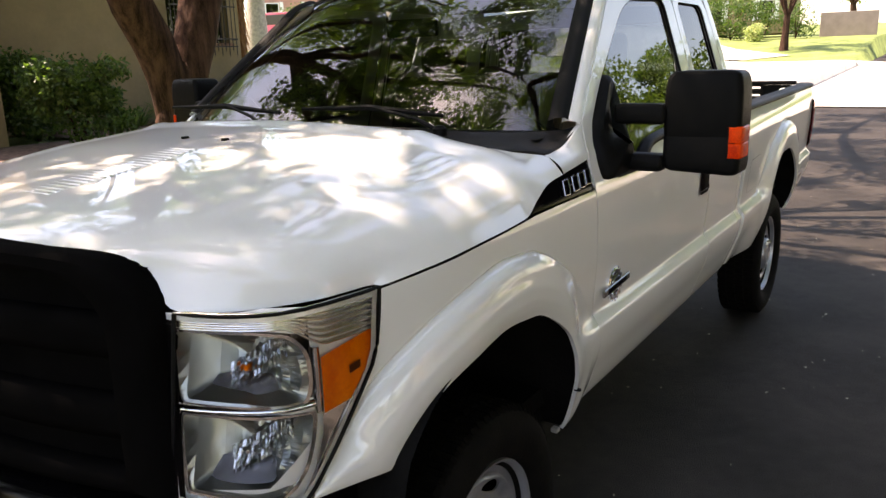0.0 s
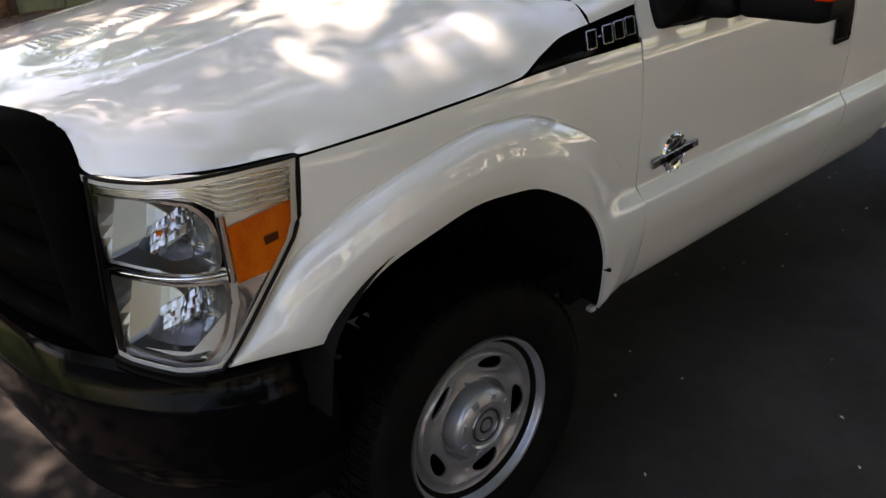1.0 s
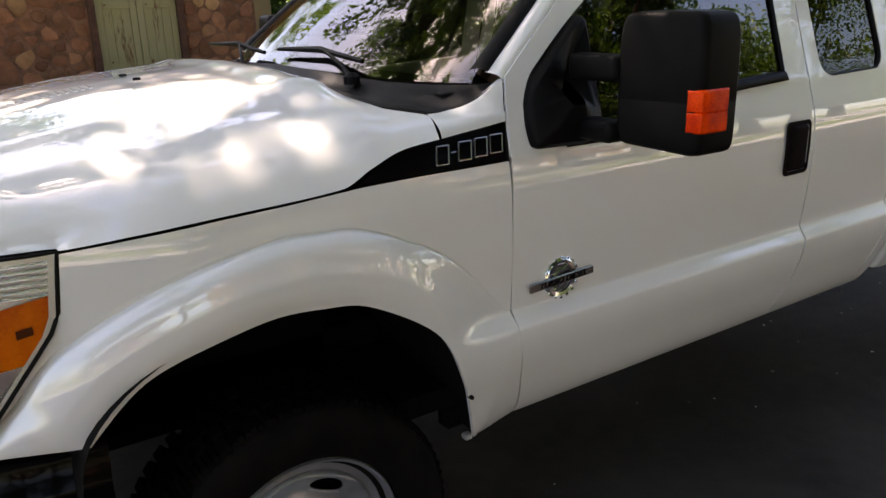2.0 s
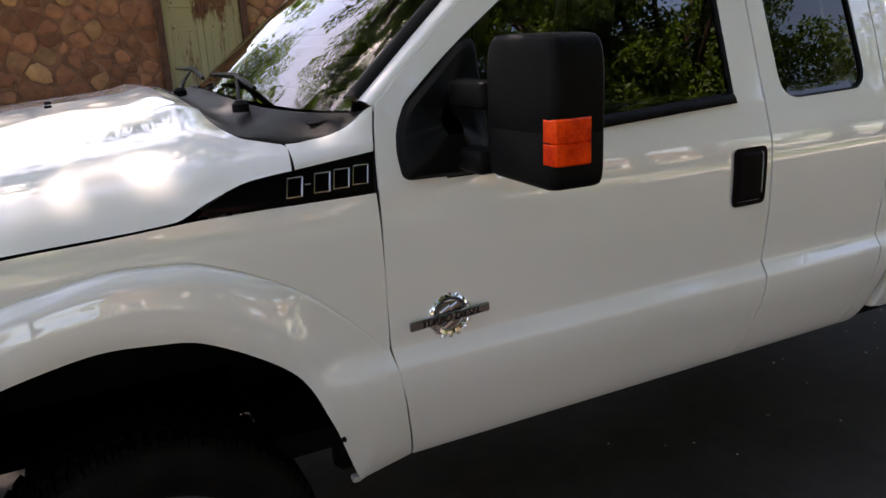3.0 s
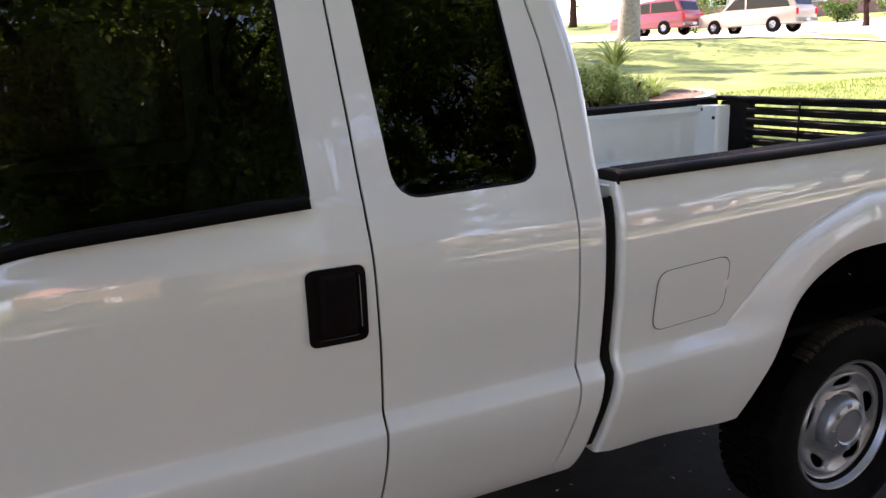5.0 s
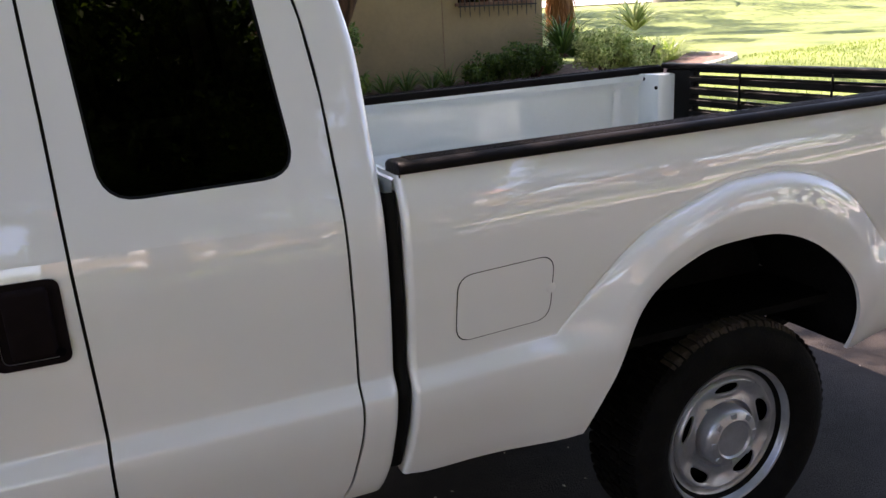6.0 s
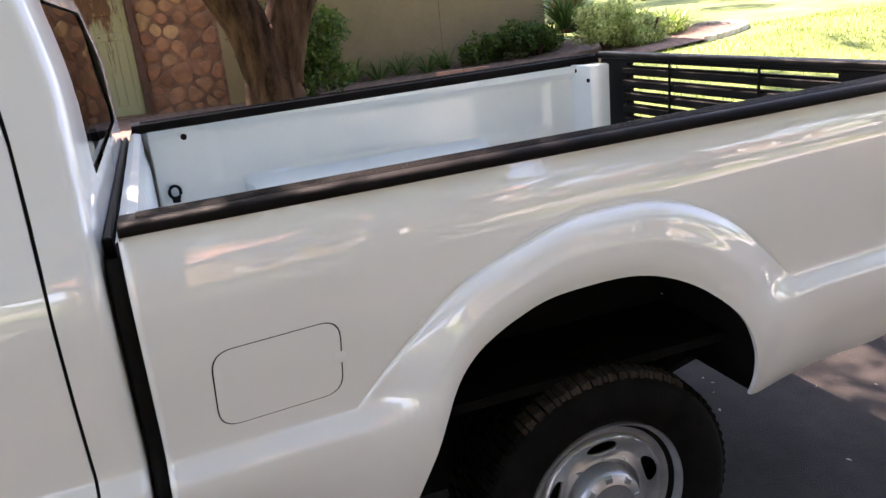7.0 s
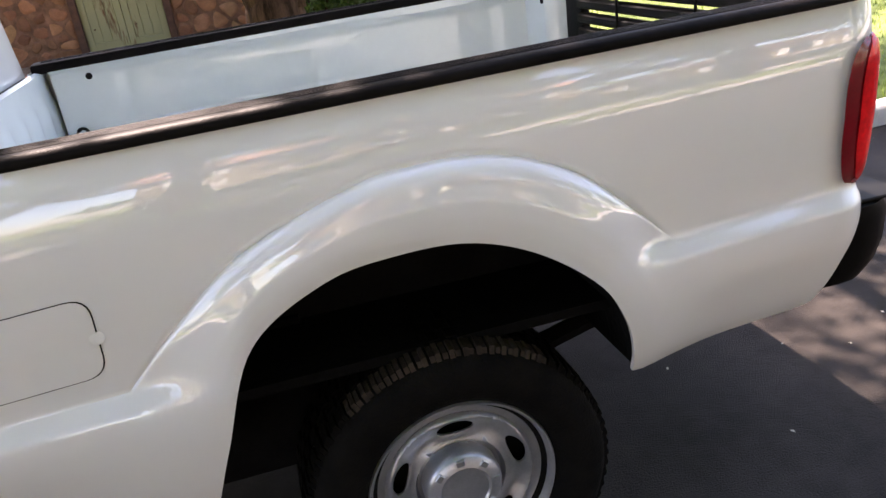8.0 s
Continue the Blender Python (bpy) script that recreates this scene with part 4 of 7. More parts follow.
def lamp_pt(u, z, depth=0.0):
    """u: 0 at the grille, 1 at the rear corner; depth: into the lamp."""
    q = min(0.9999, max(0.0, u)) * 40
    i = int(q)
    p = lamp_plan[i].lerp(lamp_plan[i + 1], q - i)
    t = (lamp_plan[i + 1] - lamp_plan[i]).normalized()
    n = Vector((-t.y, t.x, 0))
    if n.dot(Vector((1, 1, 0))) < 0:
        n = -n
    lean = 0.022 * (z - 0.87) / 0.37
    return Vector((p.x + lean * (1 - u), p.y + lean * 0.4, z)) + n * depth


lamp_out = [(0.0, 0.862), (0.10, 0.856), (0.35, 0.852), (0.54, 0.860), (0.597, 0.890), (0.75, 0.988), (0.915, 1.090), (0.952, 1.128), (0.985, 1.241), (0.80, 1.241), (0.50, 1.239), (0.25, 1.237), (0.0, 1.239)]
lamp_poly = [Vector(p) for p in lamp_out]
bowl_hi = rounded([(0.045, 1.062), (0.60, 1.052), (0.628, 1.085), (0.622, 1.15), (0.55, 1.192), (0.40, 1.204), (0.045, 1.206)], [0.02, 0.03, 0.03, 0.05, 0.05, 0.04, 0.02])
bowl_lo = rounded([(0.05, 0.880), (0.36, 0.868), (0.50, 0.876), (0.585, 0.925), (0.625, 0.985), (0.638, 1.036), (0.05, 1.046)], [0.02, 0.05, 0.04, 0.04, 0.04, 0.02, 0.02])
amber_out = [(0.664, 1.026), (0.80, 1.036), (0.922, 1.098), (0.958, 1.132), (0.968, 1.164), (0.664, 1.138)]


def lamp_face(depth):
    return lambda u, z: lamp_pt(u, z, depth)


head = ring([(p.x, p.y) for p in lamp_poly], [((p.x - 0.45) * 0.93 + 0.45, (p.y - 1.05) * 0.93 + 1.05) for p in lamp_poly], (0.45, 1.05), lamp_face(0.002), 2)
lamps = both("headlamp", head, CHROME_SATIN, "clear composite headlamp with chrome bowls and amber corner")


def bowl(outline, cu, cz, deep):
    """A faceted chrome reflector sunk behind its outline."""
    walls = [Vector(p) for p in outline]
    pts = []
    for p, q in zip(walls, walls[1:] + walls[:1]):
        n = max(1, round((q - p).length / 0.026))
        pts += [p.lerp(q, i / n) for i in range(n)]
    c = Vector((cu, cz))
    rows = []
    for k in range(9):
        s = k / 8
        rows.append([lamp_pt(*(c.lerp(p, s)), 0.012 + deep * (1 - s * s) + (0.009 * sm(-0.06, 0.14, p.x - cu) * math.sin(12.9 * i + 7.7 * k) + 0.30 * (c.lerp(p, s).y - cz) if 0 < k < 8 else 0.0)) for i, p in enumerate(pts)])
    bm = bm_grid(rows, close_u=True)
    bmesh.ops.remove_doubles(bm, verts=bm.verts[:], dist=0.0005)
    bmesh.ops.recalc_face_normals(bm, faces=bm.faces[:])
    return bm


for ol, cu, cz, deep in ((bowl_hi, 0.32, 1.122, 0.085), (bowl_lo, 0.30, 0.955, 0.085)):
    both("reflector", bowl(ol, cu, cz, deep), CHROME_SHADED, parents=lamps, smooth=0)
    rim_in = [Vector((cu, cz)) + (Vector(p) - Vector((cu, cz))) * 0.94 for p in ol]
    rb = ring(ol, rim_in, (cu, cz), lamp_face(0.010), 1)
    both("reflector_rim", rb, CHROME, parents=lamps)
    # fluted inner wall and the smoked half-round shelf below it
    flutes = []
    for k in range(15):
        u = cu - 0.07 + 0.0215 * k
        zz = cz - 0.016 + 0.0048 * k
        for row in range(3):
            flutes.append(bm_grid([[lamp_pt(u + du + 0.004 * row, zz + dz + 0.019 * (row - 1), dd + 0.5 * dz + 0.004 * math.sin(3.7 * k + 2.1 * row)) for dz in (-0.009, 0.0, 0.009)] for du, dd in ((0, 0.056), (0.007, 0.042), (0.014, 0.056))]))
    both("flutes", bm_join(*flutes), CHROME_SOFT, parents=lamps, smooth=0)
    both("shelf", pane([(cu + 0.22 * math.cos(a), cz - 0.045 + (0.030 if math.sin(a) > 0 else 0.014) * math.sin(a)) for a in (2 * math.pi * i / 28 for i in range(28))], lambda u, z: lamp_pt(u, z, 0.03 + 0.5 * ((u - cu) * 0.5) ** 2 + 0.9 * (z - cz + 0.06)), 6), CHROME_DARK, parents=lamps)
    both("bulb", bm_move(bm_lathe([(0.007, 0.0), (0.007, -0.02), (0.004, -0.028), (0.0, -0.029)], 14), Matrix.Translation(lamp_pt(cu, cz, 0.07)) @ Matrix.Rotation(radians(-55), 4, "Z")), AMBER if cz > 1 else CHROME, parents=lamps)
# filler between bowls, stepped top ribs, amber corner
full = [(p.x, p.y) for p in lamp_poly]
backs = ([(0.0, 0.858), (0.048, 0.860), (0.048, 1.236), (0.0, 1.236)], [(0.045, 1.200), (0.62, 1.186), (0.62, 1.238), (0.045, 1.236)], [(0.63, 0.925), (0.75, 0.992), (0.912, 1.092), (0.948, 1.130), (0.980, 1.238), (0.63, 1.238)], [(0.045, 0.858), (0.35, 0.855), (0.54, 0.863), (0.63, 0.918), (0.63, 0.985), (0.585, 0.927), (0.50, 0.880), (0.36, 0.872), (0.045, 0.886)], [(0.045, 1.040), (0.63, 1.030), (0.63, 1.060), (0.045, 1.066)])
for ol in backs:
    both("lamp_back", pane(ol, lamp_face(0.016), 6), CHROME_SATIN, parents=lamps)
both("lamp_housing", pane([((x - 0.45) * 0.97 + 0.45, (z - 1.05) * 0.97 + 1.05) for x, z in full], lamp_face(0.12), 6), SEAL, parents=lamps)
for k in range(7):
    def rib_z(u):
        return lerp(lerp(1.206, 1.160, sm(0.50, 0.70, u)), 1.233, k / 6)

    rows = [[lamp_pt(u, rib_z(u) + dz, dd) for u in [i / 40 for i in range(1, 39)]] for dz, dd in ((0.0, 0.016), (0.0005, 0.005), (0.0035, 0.004), (0.0065, 0.015))]
    both("top_rib", bm_grid(rows), CHROME_SOFT, parents=lamps)
ab = pane([(u, z) for u, z in amber_out], lamp_face(0.006), 5)
both("amber_reflector", ab, AMBER, "amber corner lens", parents=lamps, smooth=60)
both("amber_mark", pane([(0.795, 1.088), (0.855, 1.094), (0.855, 1.110), (0.795, 1.105)], lamp_face(0.002), 2), AMBER_DEEP, parents=lamps)
both("divider", bm_grid([[lamp_pt(u, 1.05 + dz, dd) for u in [i / 20 * 0.63 for i in range(21)]] for dz, dd in ((-0.008, 0.02), (-0.004, 0.006), (0.004, 0.006), (0.008, 0.02))]), CHROME, parents=lamps)
both("divider", bm_grid([[lamp_pt(0.648 + du, z, dd) for z in z_levels(1.03, 1.16, 8)] for du, dd in ((-0.02, 0.02), (-0.012, 0.006), (0.012, 0.006), (0.02, 0.02))]), CHROME, parents=lamps)
both("lower_trim", pane([(0.55, 0.872), (0.61, 0.906), (0.90, 1.086), (0.80, 1.034), (0.66, 1.026), (0.655, 0.985), (0.61, 0.925)], lamp_face(0.008), 3), CHROME, parents=lamps)
both("lens", pane(full, lamp_face(-0.004), 10), LENS, parents=lamps)
# dark gasket round the lamp
gk = [lamp_pt(u, z, -0.001) for (a, b) in zip(lamp_out, lamp_out[1:]) for (u, z) in (((lerp(a[0], b[0], t), lerp(a[1], b[1], t)) for t in (0, 0.34, 0.67)))]
both("lamp_gasket", bm_tube(gk + [gk[0]], 0.0042, 6, False), SEAL, parents=lamps)
# grey filler below the lamp
both("lamp_filler", bm_grid([[lamp_pt(u, 0.858 - 0.004 * math.sin(3.1 * u) + dz, dd) for u in [i / 20 * 0.47 for i in range(21)]] for dz, dd in ((0.0, 0.0), (-0.012, -0.004), (-0.03, 0.0), (-0.045, 0.03))]), BLACK_GLOSS)

# grille: a wide rounded black surround with bars
g_out = curve([(0.290, 0.862, 0), (0.292, 1.05, 0), (0.294, 1.225, 0), (0.308, 1.272, 0), (0.350, 1.322, 0), (0.43, 1.345, 0), (0.60, 1.354, 0), (YC, 1.362, 0)], 40)
g_out += [Vector((2 * YC - p.x, p.y, 0)) for p in g_out[-2::-1]]


def nose_plan(y):
    d = abs(y - YC)
    return -0.885 + 0.115 * (d / 0.66) ** 2


rows = []
for s, dx in ((1.0, 0.12), (1.0, 0.02), (0.992, 0.002), (0.97, -0.006), (0.90, -0.008), (0.86, 0.0), (0.85, 0.05)):
    rows.append([Vector((nose_plan(YC + (p.x - YC) * s) + dx, YC + (p.x - YC) * s, 1.09 + (p.y - 1.09) * s)) for p in g_out])
bm = bm_grid(rows)
bmesh.ops.recalc_face_normals(bm, faces=bm.faces[:])
grille = tpart("grille", bm, GRILLE, label="matt black plastic grille surround")
tpart("grille_mesh", bm_grid([[Vector((nose_plan(y) + 0.05, y, z)) for y in [lerp(0.33, 2 * YC - 0.33, i / 16) for i in range(17)]] for z in (0.86, 1.0, 1.15, 1.32)]), GRILLE, grille)
for z0, z1 in ((0.868, 0.915), (0.985, 1.065), (1.150, 1.230)):
    b = bm_grid([[Vector((nose_plan(y) + dx, y, z)) for y in [lerp(0.34, 2 * YC - 0.34, i / 20) for i in range(21)]] for z, dx in ((z0, 0.05), (z0, 0.012), (lerp(z0, z1, 0.3), 0.004), (lerp(z0, z1, 0.7), 0.004), (z1, 0.012), (z1, 0.05))])
    tpart("grille_bar", b, GRILLE, grille)
oval = bm_move(bm_lathe([(0.10, 0.02), (0.10, -0.004), (0.088, -0.010), (0.0, -0.012)], 40), Matrix.Translation((nose_plan(YC) - 0.02, YC, 1.11)) @ Matrix.Rotation(radians(-90), 4, "Z") @ Matrix.Diagonal((1.35, 1, 0.55, 1)))
tpart("emblem", oval, CHROME_DARK, grille, "plain oval emblem")
# front bumper
plan = curve([(-0.40, 0.075, 0), (-0.50, 0.078, 0), (-0.59, 0.10, 0), (-0.68, 0.165, 0), (-0.78, 0.30, 0), (-0.88, 0.55, 0), (-0.925, YC, 0)], 30)
plan += [Vector((p.x, 2 * YC - p.y, 0)) for p in plan[-2::-1]]
rows = []
for ins, z in ((0.14, 0.835), (0.05, 0.832), (0.03, 0.815), (0.022, 0.765), (0.002, 0.745), (0.0, 0.725), (0.004, 0.69), (0.0, 0.60), (0.02, 0.53), (0.06, 0.495), (0.14, 0.49)):
    rows.append([Vector((lerp(p.x, -0.2, ins), lerp(p.y, YC, ins * 0.9), z)) for p in plan])
bm = bm_grid(rows)
bmesh.ops.recalc_face_normals(bm, faces=bm.faces[:])
front_bumper = tpart("front_bumper", bm, BLACK_GLOSS, label="black painted front bumper")
rows = [[Vector((lerp(p.x, -0.2, ins), lerp(p.y, YC, ins * 0.9), z)) for p in plan] for ins, z in ((0.03, 0.53), (0.05, 0.47), (0.08, 0.40), (0.16, 0.38))]
tpart("air_dam", bm_grid(rows), BLACK, front_bumper)

# wipers
def wiper(x, y, x2, y2):
    z1, z2 = 1.470, 1.515
    arm = bm_join(bm_tube([(x, y, z1 - 0.01), (lerp(x, x2, 0.3), lerp(y, y2, 0.3), z1 + 0.025), (x2, y2, z2 + 0.015)], [0.009, 0.006, 0.004], 8), bm_move(bm_lathe([(0.022, 0.0), (0.022, -0.02), (0.012, -0.03), (0, -0.03)], 14), Matrix.Translation((x, y, z1 - 0.02)) @ Matrix.Rotation(radians(-90), 4, "X")))
    a = tpart("wiper", arm, SEAL)
    tpart("wiper_blade", bm_tube([(x2 - 0.02, y2 - 0.30, z2 - 0.01), (x2, y2, z2 + 0.010), (x2 - 0.02, y2 + 0.28, z2 + 0.004)], [0.007, 0.011, 0.006], 6), SEAL, a)


wiper(0.375, 0.42, 0.44, 0.74)
wiper(0.33, 1.12, 0.43, 1.42)

# wheels
def wheel_slot_sector():
    """One fifth of the pressed steel disc, with its slot."""
    prof = table([(0.118, 0.030), (0.130, 0.034), (0.150, 0.040), (0.170, 0.034), (0.188, 0.024), (0.196, 0.034)])
    w = math.pi / 5
    out = [(-w, 0.118)] + [(-w + 2 * w * i / 10, 0.118) for i in range(1, 10)] + [(w, 0.118), (w, 0.15), (w, 0.196)] + [(w - 2 * w * i / 10, 0.196) for i in range(1, 10)] + [(-w, 0.196), (-w, 0.15)]
    slot = [(0.30 * math.cos(a) * (1 - 0.12 * math.sin(a)), 0.160 + 0.0195 * math.sin(a)) for a in (2 * math.pi * i / 28 for i in range(28))]
    k = 6.0

    def place(u, v, extra=0.0):
        a, r = u, v / k
        edge = math.hypot(a / 0.30, (r - 0.160) / 0.0195)
        return Vector((r * math.cos(a), prof(r) - 0.006 * sm(1.8, 1.15, edge) + extra, r * math.sin(a)))

    bm = ring([(u, r * k) for u, r in out], [(u, r * k) for u, r in slot], (0.0, 0.160 * k), place, 5)
    rows = [[place(u, r * k, d) for u, r in slot] for d in (0.0, 0.007)]
    bm = bm_join(bm, bm_grid(rows, close_u=True))
    bmesh.ops.recalc_face_normals(bm, faces=bm.faces[:])
    return bm


def wheel(name, x, y, turn, side):
    """side: -1 for the near side (faces -y), 1 for the far side."""
    m = Matrix.Translation((x, y, 0.39)) @ (Matrix.Identity(4) if side < 0 else Matrix.Rotation(math.pi, 4, "Z")) @ Matrix.Rotation(radians(turn), 4, "Y")
    tyre = bm_lathe([(0.215, 0.03), (0.236, 0.012), (0.245, 0.000), (0.262, -0.016), (0.295, -0.030), (0.33, -0.031), (0.355, -0.024), (0.372, -0.012), (0.382, 0.004), (0.384, 0.03), (0.384, 0.10), (0.384, 0.165), (0.380, 0.19), (0.36, 0.21), (0.30, 0.215), (0.22, 0.19)], 72)
    w = tpart(name, bm_move(tyre, m), RUBBER, label="black all-terrain tyre on a silver steel wheel", smooth=50)
    blocks = []
    for i in range(58):
        a = 2 * math.pi * i / 58
        for y0, y1, r0, r1, off in ((0.055, 0.098, 0.376, 0.3945, 0.5), (0.105, 0.148, 0.376, 0.3945, 0.0), (0.156, 0.205, 0.36, 0.3935, 0.5)):
            aa = a + off * 2 * math.pi / 58
            b = bm_box(-0.0135, 0.0135, y0, y1, r0, r1)
            for v in b.verts:
                if v.co.y < -0.01 and v.co.z > 0.38:
                    v.co.y, v.co.z = 0.0, v.co.z - 0.003
                if v.co.y < -0.015 and v.co.z < 0.36:
                    v.co.y = -0.0235
            blocks.append(bm_move(b, Matrix.Rotation(aa, 4, "Y")))
    tb = tpart("tread", bm_move(bm_join(*blocks), m), TREAD, w, smooth=0)
    tb["kind"] = "stuff"
    for top_part in (True, False):
        ribs = []
        for i in range(150):
            a = (360.0 * i / 150 + turn + 180) % 360 - 180
            if (abs(a) < 40) != top_part:
                continue
            b = bm_box(-0.0060, 0.0060, -0.020, 0.046, 0.346, 0.3935)
            for v in b.verts:
                if v.co.y < -0.01 and v.co.z > 0.38:
                    v.co.y, v.co.z = 0.0, v.co.z - 0.003
                if v.co.y < -0.015 and v.co.z < 0.36:
                    v.co.y = -0.0262
                if i % 2 and v.co.z > 0.38:
                    v.co.z -= 0.004
            ribs.append(bm_move(b, Matrix.Rotation(2 * math.pi * (i + 0.12 * math.sin(9.0 * i)) / 150, 4, "Y")))
        dusty = x > 1 and top_part
        sh = tpart("shoulder_tread", bm_move(bm_join(*ribs), m), TREAD_DUST if dusty else TREAD, w, "worn dusty brown shoulder ribs" if dusty else "", smooth=0)
        sh["kind"] = "stuff"
    rim = bm_lathe([(0.238, 0.022), (0.243, 0.004), (0.240, -0.004), (0.234, -0.002), (0.230, 0.008), (0.227, 0.022), (0.219, 0.031), (0.209, 0.036), (0.200, 0.0365), (0.195, 0.036)], 72)
    r = tpart("rim", bm_move(rim, m), STEEL, w, "silver painted steel rim")
    disc = bm_join(*[bm_move(wheel_slot_sector(), Matrix.Rotation(2 * math.pi * k / 5, 4, "Y")) for k in range(5)], bm_lathe([(0.118, 0.030), (0.112, 0.042), (0.110, 0.048), (0.085, 0.048)], 60))
    bmesh.ops.remove_doubles(disc, verts=disc.verts[:], dist=0.0006)
    bmesh.ops.recalc_face_normals(disc, faces=disc.faces[:])
    tpart("wheel_disc", bm_move(disc, m), STEEL, r)
    cap = bm_lathe([(0.100, 0.050), (0.100, 0.010), (0.097, -0.002), (0.090, -0.009), (0.066, -0.016), (0.063, -0.014), (0.060, -0.0105), (0.053, -0.010), (0.0, -0.012)], 60)
    c = tpart("hub_cap", bm_move(cap, m), STEEL, r, "silver plastic hub cap")
    for k in range(8):
        a = 2 * math.pi * (k + 0.3) / 8
        b = bm_move(bm_box(-0.011, 0.011, -0.0025, 0.010, 0.072, 0.090, 0.002, 1), Matrix.Rotation(a, 4, "Y") @ Matrix.Translation((0, -0.0125, 0)) @ Matrix.Rotation(radians(0), 4, "X"))
        tpart("nut_boss", bm_move(b, m), STEEL, r)
    if x < 1:
        tpart("hub_bore", bm_move(bm_lathe([(0.050, -0.010), (0.048, -0.0145), (0.042, -0.0145), (0.040, -0.008), (0.026, -0.006), (0.024, -0.0125), (0.017, -0.0125), (0.015, -0.006), (0.0, -0.006)], 36), m), CHROME_DARK, r)
    tpart("brake_drum", bm_move(bm_lathe([(0.0, 0.075), (0.19, 0.075), (0.195, 0.085), (0.195, 0.15)], 40), m), UNDER, r)


wheel("front_wheel", 0.0, 0.052, 8, -1)
wheel("front_wheel", 0.0, 2 * YC - 0.052, 40, 1)
wheel("rear_wheel", 3.602, 0.052, -17, -1)
wheel("rear_wheel", 3.602, 2 * YC - 0.052, 20, 1)

# wheel houses, frame, axles, springs
def house(pts, x0, x1):
    ol = curve(flat(pts), 40)
    rows = [[Vector((p.x, y if y > 0.09 else lerp(side_y(p.x, p.y), -0.04, lerp(0.35, 1.0, sm(0.58, 0.98, p.y))) + 0.008, p.y)) for p in ol] for y in (0.0, 0.10, 0.30, 0.46)]
    return bm_grid(rows)


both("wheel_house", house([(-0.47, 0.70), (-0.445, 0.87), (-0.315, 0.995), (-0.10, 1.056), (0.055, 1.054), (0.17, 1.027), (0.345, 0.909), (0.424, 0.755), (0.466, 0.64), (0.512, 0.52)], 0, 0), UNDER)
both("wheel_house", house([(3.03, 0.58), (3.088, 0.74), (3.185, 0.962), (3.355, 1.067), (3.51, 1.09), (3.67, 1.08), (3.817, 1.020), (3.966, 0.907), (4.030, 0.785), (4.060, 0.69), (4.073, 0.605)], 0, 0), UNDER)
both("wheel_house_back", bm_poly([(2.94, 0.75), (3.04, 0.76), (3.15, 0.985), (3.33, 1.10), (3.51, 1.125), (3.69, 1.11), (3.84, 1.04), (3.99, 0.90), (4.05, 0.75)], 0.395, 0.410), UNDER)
# dark panels added to shut off lit ground where the arches hold only shade
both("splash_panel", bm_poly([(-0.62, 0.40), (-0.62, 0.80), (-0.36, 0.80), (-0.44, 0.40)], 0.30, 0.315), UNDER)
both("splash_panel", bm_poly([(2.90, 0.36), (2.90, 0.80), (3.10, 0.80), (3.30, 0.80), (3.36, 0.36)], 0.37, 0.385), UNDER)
both("frame_rail", bm_box(-0.75, 4.72, 0.50, 0.57, 0.56, 0.74, 0.01, 1), UNDER)
both("rocker_inner", bm_box(0.46, 2.50, 0.14, 0.20, 0.50, 0.62, 0.02, 1), UNDER)
tpart("cab_floor", bm_box(0.30, 2.48, 0.12, 2 * YC - 0.12, 0.60, 0.66), UNDER)
tpart("front_axle", bm_join(bm_tube([(0.0, 0.2, 0.39), (0.0, 2 * YC - 0.2, 0.39)], 0.05, 12), bm_box(-0.12, 0.12, 1.15, 1.45, 0.28, 0.50, 0.05, 2)), UNDER)
tpart("rear_axle", bm_join(bm_tube([(3.602, 0.2, 0.39), (3.602, 2 * YC - 0.2, 0.39)], 0.055, 12), bm_box(3.45, 3.75, YC - 0.18, YC + 0.18, 0.24, 0.54, 0.08, 2)), UNDER)
both("leaf_spring", bm_join(bm_tube([(2.98, 0.42, 0.56), (3.30, 0.42, 0.49), (3.602, 0.42, 0.465), (3.90, 0.42, 0.49), (4.25, 0.42, 0.58)], 0.03, 6), bm_tube([(3.50, 0.40, 0.47), (3.42, 0.43, 0.80)], 0.03, 8)), UNDER)
tpart("exhaust", bm_tube([(0.8, 1.4, 0.50), (2.6, 1.42, 0.48), (3.3, 1.40, 0.56), (3.7, 1.42, 0.66), (4.1, 1.55, 0.52), (4.3, 1.85, 0.48)], 0.045, 10), UNDER)
tpart("fuel_tank", bm_box(1.6, 2.9, 0.62, 1.1, 0.40, 0.62, 0.05, 2), UNDER)
tpart("hitch", bm_box(4.5, 4.85, YC - 0.35, YC + 0.35, 0.50, 0.58, 0.02, 1), UNDER)
tpart("engine_bay", bm_box(-0.6, 0.30, 0.50, 2 * YC - 0.50, 0.58, 1.15, 0.03, 1), UNDER)
tpart("mud_clip", bm_box(0.480, 0.505, 0.075, 0.10, 0.503, 0.520, 0.004, 1), CONCRETE)

both("lip_clip", bm_box(0.432, 0.442, -0.022, 0.0, 0.688, 0.698, 0.002, 1), SEAL)
# cabin
tpart("dashboard", bm_grid([[Vector((x, y, z)) for y in [lerp(0.14, 2 * YC - 0.14, i / 12) for i in range(13)]] for x, z in ((0.47, 1.435), (0.60, 1.445), (0.78, 1.43), (0.86, 1.36), (0.86, 1.0), (0.80, 0.72))]), BLACK)


